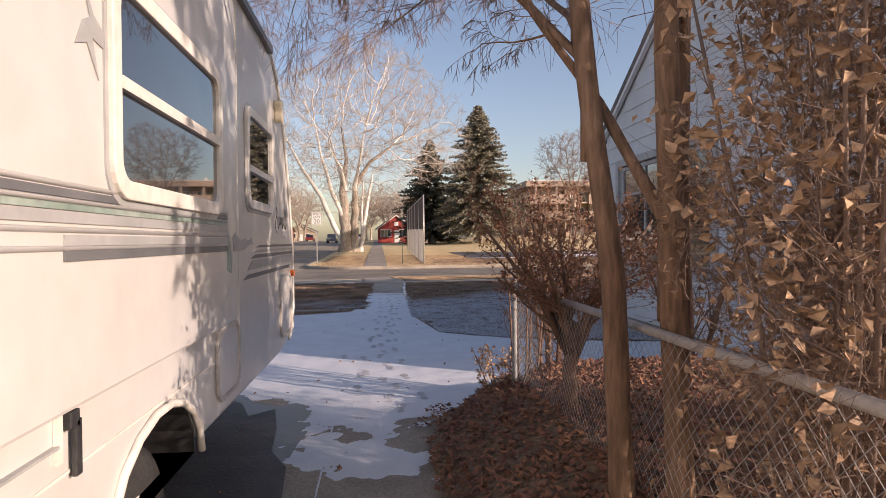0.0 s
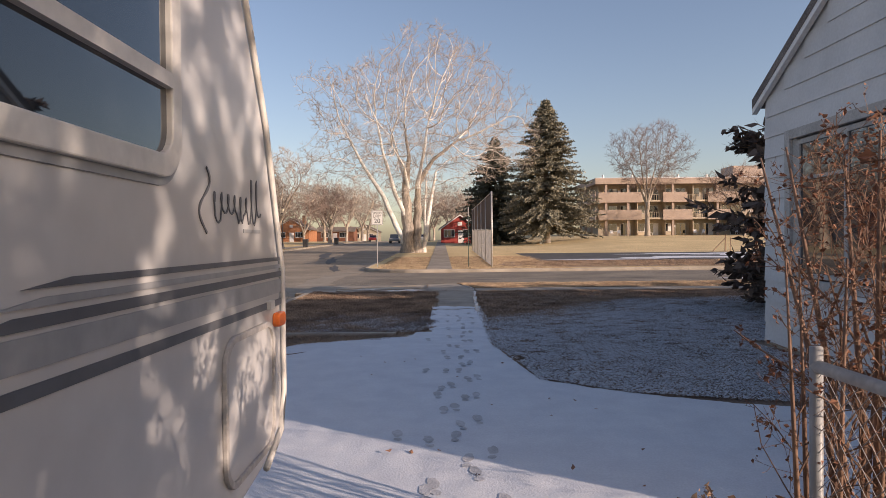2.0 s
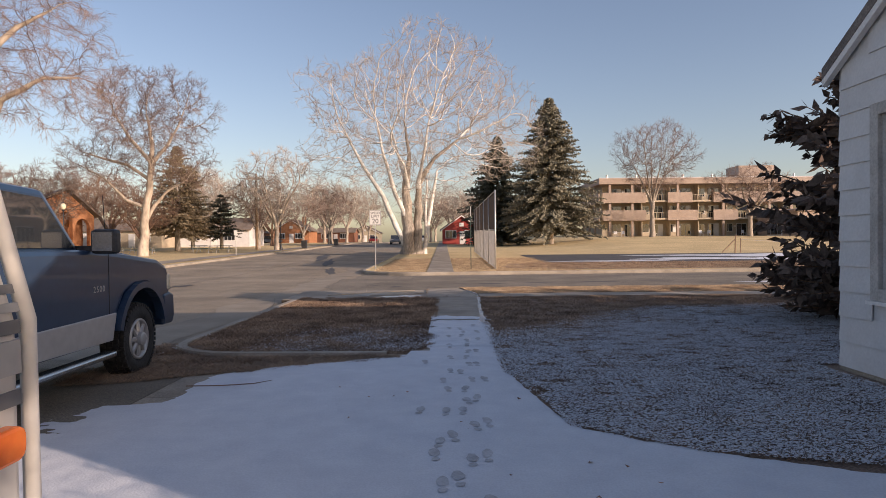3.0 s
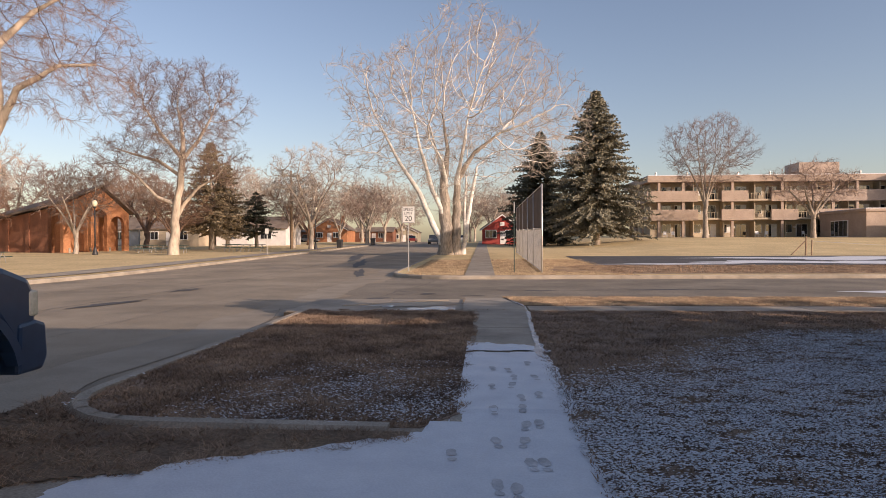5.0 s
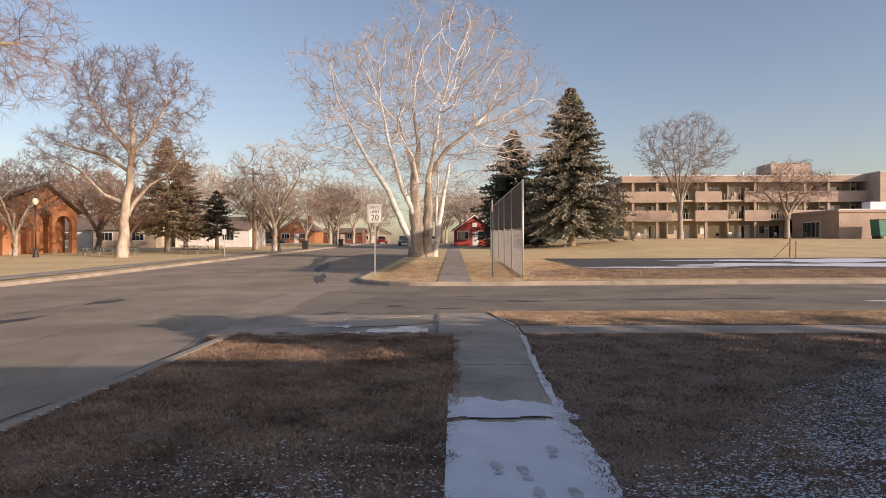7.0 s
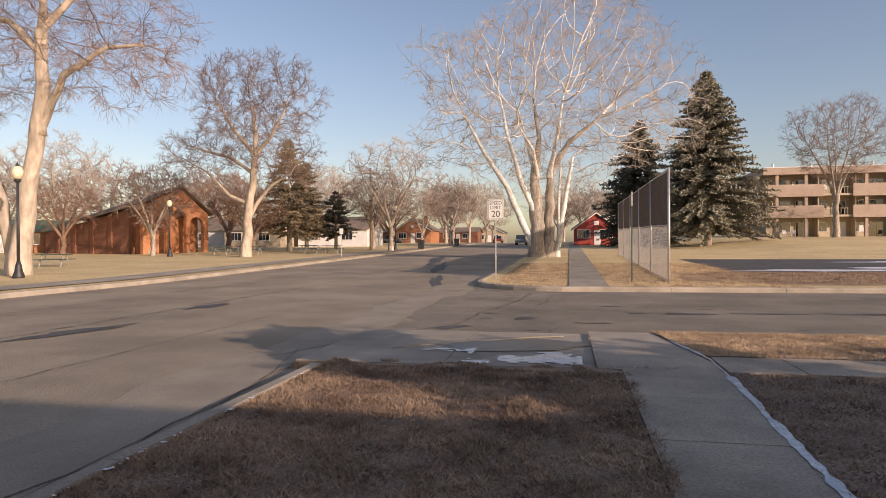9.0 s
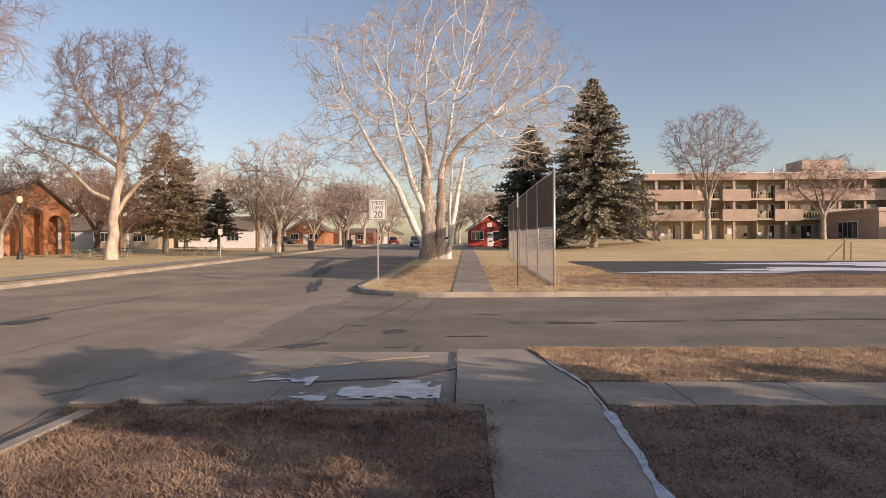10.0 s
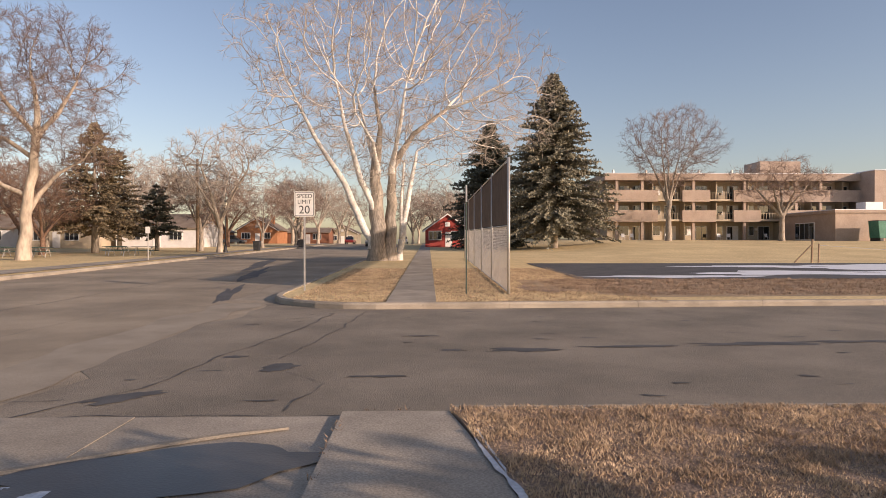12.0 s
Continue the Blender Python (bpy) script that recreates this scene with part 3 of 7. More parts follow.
crack([(-1.3, 34.5), (-1.5, 31.0), (-1.9, 28.2)], 0.035, 1)
crack([(-1.6, 27.3), (-1.0, 26.6), (-1.2, 25.4)], 0.03, 2)
crack([(-4.2, 24.9), (-3.0, 25.3), (0.6, 25.15)], 0.03, 3)
crack([(-5.0, 22.6), (-4.1, 24.6), (-3.0, 26.4), (-2.8, 28.4), (-2.3, 31.0), (-2.0, 34.0)], 0.06, 4)
crack([(-6.5, 25.2), (-3.6, 25.9)], 0.02, 5)
crack([(-10.6, -10), (-10.2, 20), (-10.4, 45), (-10.3, 90)], 0.07, 6)
crack([(-14.0, 0), (-13.6, 25), (-13.9, 60), (-13.8, 120)], 0.06, 7)
crack([(-7.2, 18), (-7.4, 40), (-7.1, 70)], 0.03, 8)
crack([(-16.5, 47), (-5.2, 45.5)], 0.03, 9)
crack([(-16.5, 33.5), (-11, 34)], 0.03, 10)
crack([(-4.1, 15), (-4.3, 21.0), (-4.9, 23.5)], 0.025, 11)


# ---- snow on the driveway and footpath ----
PRINTS = []
pr = random.Random(5)
for lane, x0, y0, y1 in ((0.0, 0.22, 2.6, 16.2), (1.0, 0.02, 6.5, 16.0), (2.0, -0.30, 7.5, 13.5)):
    y, side = y0, 1
    while y < y1:
        PRINTS.append((x0 + 0.10 * side + pr.uniform(-0.05, 0.05) + 0.10 * math.sin(y * 0.5 + lane), y, pr.uniform(-0.15, 0.15)))
        y += pr.uniform(0.34, 0.46) * (2.6 if lane == 2 else 1.0)
        side = -side


def snow_depth(x, y):
    n = 0.5 * smooth_noise(x, y, 1.3, 1) + 0.35 * smooth_noise(x, y, 4.5, 2) + 0.2 * smooth_noise(x, y, 14, 3)
    if y > 13.8:
        left, right, top = x + 0.29 + 0.12 * smooth_noise(y, 0, 1.3, 4), path_edge(y) - x, 17.55 - y
        if 14.6 < y < 15.3:
            left -= 0.07
        m = min(left, right, 0.35 * top) * 4 + n * (0.35 if y < 16.8 else 0.9)
        if abs(y - 16.9 - 0.06 * smooth_noise(x, 0, 2, 5)) < 0.035:
            m = -1
    else:
        lim = -2.45 if y > 11.2 else -3.0
        edge = 4.38 if y < 8.9 else 4.38 - (y - 8.9) * 4.0 if y < 9.4 else 2.4 - (y - 9.4) * 1.60 if y < 10.3 else 0.95 - (y - 10.3) * 0.14 if y < 12.6 else 0.63
        top = 13.5 - 0.42 * max(0.0, -0.6 - x) + 0.12 * smooth_noise(x, 0, 2.1, 19) - y if x < -0.55 else 9
        m = min((x - lim) * 1.2, (edge - x) * 3, top * 3, (y - 6.15 - 0.9 * min(1.0, max(0.0, (-0.45 - x) * 3))) * 0.9 + 0.12) + n * 0.55
        if y < 6.6:
            m = max(m, min((x + 0.62) * 2.0, (0.5 - x) * 2.0, (y - 2.4) * 0.3) * 0.35 + n * 0.9 - 0.30)
    return m


def snow_top(x, y, d=None):
    d = snow_depth(x, y) if d is None else d
    base = 0.013 if y > 14.05 else -0.003
    return base + min(max(d, -0.8), 0.5) * 0.028 + 0.006 * smooth_noise(x, y, 6, 7) * min(1.0, max(0.0, d * 3))


def snow_sheets():
    """Snow as one sheet that dips under the paving at its rim, and boot prints as trodden patches in it."""
    clean, trod = Build(), Build()
    step = 0.04
    xs, ys = np.arange(-3.4, 4.39, step), np.arange(2.4, 17.9, step)
    grid = {}
    for j, y in enumerate(ys):
        for i, x in enumerate(xs):
            if (x > 0.92 and y > 10.8) or (x < -0.34 and y > 14.0) or (x < -0.5 and y > 13.92) or (x > 1.2 and y < 6.1):
                continue
            d = snow_depth(x, y)
            if d > -0.7:
                grid[i, j] = len(clean.v)
                clean.v.append((x, y, snow_top(x, y, d)))
    for i, j in grid:
        quad = ((i, j), (i + 1, j), (i + 1, j + 1), (i, j + 1))
        if all(q in grid for q in quad):
            clean.f.append(tuple(grid[q] for q in quad))
    for k, (px, py, a) in enumerate(PRINTS):
        if snow_depth(px, py) < 0.1:
            continue
        for rx, ry, off in ((0.038, 0.082, 0.045), (0.030, 0.036, -0.09)):
            ring_pts = []
            for q in range(12):
                w = 2 * math.pi * q / 12
                r = 1 + 0.35 * smooth_noise(math.cos(w) * 2, math.sin(w) * 2, 1, k + off)
                u, v = rx * r * math.cos(w), off + ry * r * math.sin(w)
                x, y = px + u - a * v, py + v
                ring_pts.append((x, y, snow_top(x, y) + 0.0035))
            n = len(trod.v)
            trod.v += ring_pts
            trod.f.append(tuple(range(n, n + 12)))
    tagged(part("snow", clean, M["snow"], fix=False, smooth=True), "thin even snow lying over driveway and footpath", "snow", kind="stuff")
    tagged(part("footprints", trod, M["old_snow"], fix=False), "line of boot prints trodden through thin snow", "footprints", kind="stuff")


snow_sheets()
# snow and bare asphalt of the playing court across the street
court = sheet(6.2, 32, 44.0, 57.5, 26, 14, -0.02)
tagged(part("court", court, M["asphalt_patch"], fix=False), "dark asphalt playing court with old snow", "court", kind="structure")
for cx, cy, rx, ry, sd in ((11, 45.4, 3.6, 0.7, 21), (17.5, 47.5, 5.5, 1.3, 22), (24, 47, 5, 1.6, 23), (26, 53, 7, 2.2, 24), (19, 53.5, 5, 0.9, 25), (32, 50, 5, 2.0, 26), (14, 28.6, 3, 0.5, 27)):
    blot(cx, cy, rx, ry, sd, 0.03 if cy > 40 else -0.12, M["snow"], "snow_patch", "leftover patch of snow on dark asphalt", 2, rough=0.7)


M["worn_grass"] = surface("worn_grass", (0.23, 0.16, 0.10), (0.40, 0.29, 0.18), 0.8, 14, 0.95, 0.8, world=True, dark=0.4)
band = Build()
for x in np.linspace(3.6, 70, 160):
    y0 = 37.0 + 0.031 * max(0.0, x - 12.4) + 0.35 * smooth_noise(x, 0, 0.6, 71) + max(0.0, 6.0 - x) * 1.6
    y1 = 43.6 + 0.5 * smooth_noise(x, 5, 0.5, 72)
    band.v += [(x, y0 + (y1 - y0) * q / 4, rise(x, y0 + (y1 - y0) * q / 4) + 0.014) for q in range(5)]
band.f = [(5 * k + q, 5 * k + 5 + q, 5 * k + 6 + q, 5 * k + 1 + q) for k in range(159) for q in range(4)]
tagged(part("worn_lawn", band, M["worn_grass"], fix=False), "brown worn grass between kerb and playing court", "lawn", kind="structure")
for cx, cy, rx, ry, sd in ((15, 39.6, 9.0, 2.0, 61), (33, 40.6, 10.0, 1.8, 62), (6.2, 41.5, 1.6, 2.6, 63), (9, 46, 1.6, 3.0, 64), (4.0, 40.0, 0.8, 1.4, 65)):
    blot(cx, cy, rx, ry, sd, 0.012, M["thatch"], "bare_patch", "brown worn patch in straw-coloured lawn", 2, n=70, rough=0.5)


# ---- grass ----
def blades(name, label, count, region, height, inside, seed, z0=0.0, material="blade", width=0.005, flat=0.9):
    rng = np.random.default_rng(seed)
    x = rng.uniform(region[0], region[1], count)
    y = rng.uniform(region[2], region[3], count)
    ok = np.array([inside(a, b) for a, b in zip(x, y)])
    x, y = x[ok], y[ok]
    n = len(x)
    z = np.array([rise(a, b) for a, b in zip(x, y)]) + z0
    ang = rng.uniform(0, 2 * np.pi, n)
    tuft = np.array([smooth_noise(a, b, 3.0, 41) + 0.6 * smooth_noise(a, b, 9.0, 42) for a, b in zip(x, y)])
    h = height * rng.uniform(0.35, 1.25, n) * np.clip(0.85 + 0.9 * tuft, 0.3, 1.8)
    lean = flat * rng.uniform(0.2, 1.6, n) * h
    dirn = rng.uniform(0, 2 * np.pi, n)
    wx, wy = np.cos(ang) * width, np.sin(ang) * width
    v = np.empty((n, 3, 3))
    v[:, 0] = np.stack([x - wx, y - wy, z - 0.003], 1)
    v[:, 1] = np.stack([x + wx, y + wy, z - 0.003], 1)
    v[:, 2] = np.stack([x + np.cos(dirn) * lean, y + np.sin(dirn) * lean, z + h * 0.9], 1)
    ob = new(name, triangles(name, v.reshape(-1, 3), M[material]))
    return tagged(ob, label, "grass", kind="stuff")


def in_left(x, y):
    return not (x < -2.75 and y < 14.7 and math.hypot(x + 2.75, y - 14.7) > 0.98) and not (y < 14.3 and x > -0.60 + (y - 13.6) * 0.6) and not (y > 21.62 and smooth_noise(x, y, 2.5, 15) < 0.1)


def in_right(x, y):
    rag = 0.05 * smooth_noise(x, y, 3.5, 13)
    if y < 12.2 and x < 0.63 + rag + (12.2 - y) * 0.14 + max(0.0, 10.35 - y) * 1.1 + max(0.0, 9.75 - y) * 2:
        return False
    return not (x > 4.1 and y < 12.6) and x > path_edge(y) + rag - 0.03


blades("grass", "matted brown winter grass beside the footpath", 120000, (-3.76, -0.20, 13.62, 21.95), 0.040, in_left, 1, width=0.0065, flat=1.3)
blades("grass", "matted brown winter grass of the front lawn", 170000, (0.55, 9.0, 9.2, 21.86), 0.036, in_right, 2, width=0.007, flat=1.3)
blades("grass", "straw-coloured tufts of grass along the side street", 125000, (0.40, 13, 22.84, 25.0), 0.034, lambda x, y: x > 0.42 + 0.08 * smooth_noise(y, 0, 3) + (24.9 - y) * 0.20 and smooth_noise(x, y, 1.6, 14) > -0.55, 3, 0.02, material="straw")
blades("grass", "straw-coloured grass of the far verge", 60000, (-3.6, 6.5, 35.4, 52), 0.06, lambda x, y: not (-0.9 < x < 0.44) and (x > -1.1 or y > 38.2 or math.hypot(x + 1.1, y - 38.2) < 3.0), 4, material="straw", width=0.012)
blades("grass", "rough brown grass beside the playing court", 60000, (4.5, 26, 37.0, 44.0), 0.075, lambda x, y: y > 37.4 + 0.031 * max(0.0, x - 12.4) + max(0.0, 6.0 - x) * 1.6, 14, material="blade", width=0.014)
blades("weeds", "dry grass sprouting from pavement joints", 2600, (-0.66, 0.55, 21.8, 25.1), 0.05,
       lambda x, y: (abs(y - 21.95) < 0.05 and smooth_noise(x, y, 5, 3) > 0) or (abs(x + 0.54) < 0.04 and smooth_noise(x, y, 4, 3) > 0.1) or (abs(y - 24.95) < 0.06 and smooth_noise(x, y, 4, 9) > 0.15), 5)
def kerb_foot(x, y):
    """The belt of soil and clippings between kerb and snow."""
    top = 13.52 if x > -2.75 else 14.7 - math.sqrt(max(0.0, 1.3225 - (x + 2.75) ** 2)) if x > -3.88 else 14.6
    return 13.42 - 0.42 * max(0.0, -0.6 - x) - 0.16 + 0.14 * smooth_noise(x, y, 2.4, 4) < y < top and x < -0.62


belt = Build()
bxs, bys = np.arange(-4.1, -0.55, 0.05), np.arange(11.9, 14.7, 0.05)
cell = {}
for j, y in enumerate(bys):
    for i, x in enumerate(bxs):
        if kerb_foot(x, y):
            cell[i, j] = len(belt.v)
            belt.v.append((x, y, 0.004 + 0.008 * smooth_noise(x, y, 5, 6)))
belt.f = [tuple(cell[q] for q in ((i, j), (i + 1, j), (i + 1, j + 1), (i, j + 1))) for i, j in cell if all(q in cell for q in ((i + 1, j), (i + 1, j + 1), (i, j + 1)))]
tagged(part("soil_belt", belt, M["soil"], fix=False, smooth=True), "belt of dark soil washed against the kerb", "soil", kind="structure")
blades("weeds", "ragged dead grass and clippings heaped along the kerb", 26000, (-4.1, -0.55, 12.0, 14.6), 0.05, kerb_foot, 6, width=0.0045, flat=2.2)


def flecks(name, label, count, region, weight, seed, size=0.03):
    """Scraps of thin snow caught between the grass."""
    rng = np.random.default_rng(seed)
    x = rng.uniform(region[0], region[1], count)
    y = rng.uniform(region[2], region[3], count)
    keep = np.array([rng.random() < weight(a, b) for a, b in zip(x, y)])
    x, y = x[keep], y[keep]
    n = len(x)
    v = np.empty((n, 5, 3))
    rx, ry = size * rng.uniform(0.6, 2.2, n), size * rng.uniform(0.3, 0.9, n)
    tilt = rng.uniform(-0.5, 0.5, n)
    z = rng.uniform(0.012, 0.03, n)
    for k in range(5):
        a = 2 * np.pi * k / 5 + rng.uniform(-0.4, 0.4, n)
        px, py = rx * np.cos(a), ry * np.sin(a)
        v[:, k] = np.stack([x + px * np.cos(tilt) - py * np.sin(tilt), y + px * np.sin(tilt) + py * np.cos(tilt), z + rng.uniform(-0.004, 0.004, n)], 1)
    ob = new(name, triangles(name, v.reshape(-1, 3), M["snow"], per=5))
    return tagged(ob, label, "snow", kind="stuff")


def dust_right(x, y):
    if not in_right(x, y):
        return 0.0
    fade = min(1.0, max(0.0, (16.2 + 0.85 * min(4.0, x - 1.0) + 0.9 * smooth_noise(x, y, 0.5, 6) - y) / 2.6))
    return fade * min(1.0, max(0.10, 0.84 + max(0.0, 12.6 - y) * 0.3 + 0.7 * smooth_noise(x, y, 0.8, 16) + 1.3 * smooth_noise(x * 0.45, y, 7, 17) - 0.35 * max(0.0, 1 - (x - path_edge(y)) / 0.5)))


def dust_left(x, y):
    return in_left(x, y) * max(0.0, 0.6 + 0.8 * smooth_noise(x, y, 1.5, 18)) * max(0.0, min(1.0, (16.4 - y) / 2.3)) * min(1.0, max(0.0, (x + 2.9) / 1.6))


flecks("snow_dusting", "thin snow caught among lawn grass", 560000, (0.55, 9.0, 8.7, 19.5), dust_right, 7, 0.0082)
flecks("snow_dusting", "thin frost caught among lawn grass", 30000, (-3.3, -0.3, 13.7, 17), dust_left, 8, 0.0075)
ice_edge = Build()
for y in np.linspace(16.6, 24.3, 130):
    w = max(0.0, 0.034 + 0.05 * smooth_noise(y, 0, 1.6, 51) + 0.025 * smooth_noise(y, 0, 7, 52)) * (0.2 if 21.6 < y < 22.9 else 1.0)
    x = path_edge(y) - 0.01 + 0.025 * smooth_noise(y, 0, 2.3, 53) - (0.30 * (y - 22.6) / 2.0 if y > 22.6 else 0)
    ice_edge.v += [(x - w, y, 0.017), (x + w + 0.004, y, 0.021)]
ice_edge.f = [(2 * k, 2 * k + 1, 2 * k + 3, 2 * k + 2) for k in range(129)]
tagged(part("ice_edge", ice_edge, M["ice"], fix=False), "narrow line of old ice along the footpath edge", "ice", kind="structure")
flecks("snow_rim", "thin line of snow along the kerb", 4200, (-3.80, -0.85, 13.6, 21.2), lambda x, y: (abs(x + 3.76) < 0.03 or (abs(y - 13.66) < 0.03 and x > -2.9)), 10, 0.022)


# ---- the white house ----
def white_house():
    h = thing("white_house", "small white gabled house with wide lap siding, in shade", "house", (0, 0, 0))
    X, Y0, Y1, EAVE, RIDGE = 4.25, 5.35, 12.4, 3.28, 5.42
    ym = (Y0 + Y1) / 2
    wy0, wy1, wz0, wz1 = 8.6, 11.78, 0.90, 2.66
    wall = Build()
    # gable wall with the window opening
    t = 0.18
    for a, b in (((Y0, 0), (wy0, EAVE)), ((wy1, 0), (Y1, EAVE))):
        wall.box(X, a[0], -0.1, X + t, b[0], b[1])
    wall.box(X, wy0, -0.1, X + t, wy1, wz0).box(X, wy0, wz1, X + t, wy1, EAVE)
    wall.prism([(Y0, EAVE), (Y1, EAVE), (ym, RIDGE)], "x", X, X + t)
    wall.box(X + t, Y0, -0.1, X + 11, Y0 + t, EAVE).box(X + t, Y1 - t, -0.1, X + 11, Y1, EAVE).box(X + 11 - t, Y0 + t, -0.1, X + 11, Y1 - t, EAVE)
    wall.prism([(Y0, EAVE), (Y1, EAVE), (ym, RIDGE)], "x", X + 11 - t, X + 11)
    w = part("wall", wall, M["white_siding"], h)
    # lap siding on the gable
    course, z = 0.27, 0.06
    while z < RIDGE - 0.1:
        z1 = min(z + course, RIDGE - 0.02)
        zt = max(z1, EAVE)
        inset = max(0.0, (zt - EAVE) / (RIDGE - EAVE)) * (ym - Y0)
        a, b = Y0 + inset, Y1 - inset
        spans = [(a, b)]
        if z1 > wz0 - 0.06 and z < wz1 + 0.06:
            spans = [(a, wy0 - 0.10), (wy1 + 0.10, b)]
        for sa, sb in spans:
            if sb - sa > 0.05:
                q = Build()
                q.prism([(X - 0.028, z - 0.012), (X - 0.012, z - 0.012), (X - 0.004, z1), (X - 0.010, z1)], "y", sa, sb)
                part("siding_board", q, M["white_siding"], w)
        z += course
    z = 0.06
    while z < EAVE - 0.1:
        q = Build()
        q.v, q.f = [], []
        q.prism([(Y1 + 0.028, z - 0.012), (Y1 + 0.012, z - 0.012), (Y1 + 0.004, z + course), (Y1 + 0.010, z + course)], "x", X, X + 11)
        part("siding_board", q, M["white_siding"], w)
        z += course
    part("foundation", Build().box(X - 0.01, Y0 - 0.01, -0.3, X + 11.01, Y1 + 0.012, 0.05), M["concrete"], h)
    sl = (RIDGE - EAVE) / (ym - Y0)
    for sgn, ye in ((-1, Y0), (1, Y1)):
        ov = ye + sgn * 0.18
        prof = [(ov, EAVE - 0.18 * sl + 0.02), (ym, RIDGE + 0.02), (ym, RIDGE + 0.14), (ov, EAVE - 0.18 * sl + 0.14)]
        part("roof", Build().prism(prof, "x", X - 0.10, X + 11.1), M["shingle"], h)
        fas = [(ov, EAVE - 0.18 * sl - 0.06), (ym, RIDGE - 0.06), (ym, RIDGE + 0.018), (ov, EAVE - 0.18 * sl + 0.018)]
        part("rake_board", Build().prism(fas, "x", X - 0.095, X - 0.03), M["white_paint"], h)
    win = thing("window", "", "", (0, 0, 0))
    win.parent = h
    for k in ("category", "label"):
        if k in win:
            del win[k]
    f = Build()
    for y0, y1, z0, z1 in ((wy0 - 0.1, wy0 + 0.02, wz0 - 0.1, wz1 + 0.1), (wy1 - 0.02, wy1 + 0.1, wz0 - 0.1, wz1 + 0.1),
                           (wy0 + 0.02, wy1 - 0.02, wz1 - 0.02, wz1 + 0.1), (wy0 + 0.02, wy1 - 0.02, wz0 - 0.1, wz0 + 0.02)):
        f.box(X - 0.045, y0, z0, X + 0.05, y1, z1)
    part("window_frame", f, M["trim_grey"], win, "weathered white window frame", bevel=0.006)
    f2 = Build()
    for y0, y1, z0, z1 in ((wy1 - 0.16, wy1 - 0.1, wz0 + 0.1, wz1 - 0.1), (wy0 + 0.1, wy0 + 0.16, wz0 + 0.1, wz1 - 0.1),
                           (wy0 + 0.1, wy1 - 0.1, wz0 + 0.04, wz0 + 0.1), (wy0 + 0.1, wy1 - 0.1, wz1 - 0.1, wz1 - 0.04), (wy1 - 1.06, wy1 - 1.0, wz0 + 0.1, wz1 - 0.1),
                           (wy1 - 1.0, wy1 - 0.16, 2.12, 2.16), (wy0 + 0.02, wy0 + 0.1, wz0 + 0.02, wz1 - 0.02), (wy1 - 0.1, wy1 - 0.02, wz0 + 0.02, wz1 - 0.02)):
        f2.box(X + 0.0, y0, z0, X + 0.045, y1, z1)
    part("sash", f2, M["trim_grey"], win, "weathered grey sash")
    part("pane", Build().box(X + 0.02, wy0 + 0.1, wz0 + 0.1, X + 0.026, wy1 - 0.1, wz1 - 0.1), M["window_glass"], win, "reflecting pane")
    part("window_sill", Build().box(X - 0.08, wy0 - 0.12, wz0 - 0.14, X + 0.02, wy1 + 0.12, wz0 - 0.102), M["white_paint"], win)
    part("inner_wall", Build().box(X + 0.4, wy0 - 0.4, 0.0, X + 0.45, wy1 + 0.3, EAVE - 0.02), M["dark_opening"], h, "dim room behind the window")
    return h


white_house()


# ---- the travel trailer ----
def rounded(y0, y1, z0, z1, r, n=5):
    pts = []
    for cy, cz, a in ((y1 - r, z1 - r, 0), (y0 + r, z1 - r, 90), (y0 + r, z0 + r, 180), (y1 - r, z0 + r, 270)):
        for k in range(n + 1):
            q = radians(a + 90 * k / n)
            pts.append((cy + r * math.cos(q), cz + r * math.sin(q)))
    return pts


def ring(outer, inner, x0, x1):
    """A frame between two outlines of equal point count, from x0 to x1."""
    b = Build()
    n = len(outer)
    for x in (x0, x1):
        b.v += [(x, *p) for p in outer] + [(x, *p) for p in inner]
    for k in range(n):
        j = (k + 1) % n
        b.f += [(k, j, n + j, n + k), (2 * n + k, 3 * n + k, 3 * n + j, 2 * n + j), (k, 2 * n + k, 2 * n + j, j), (n + k, n + j, 3 * n + j, 3 * n + k)]
    return b


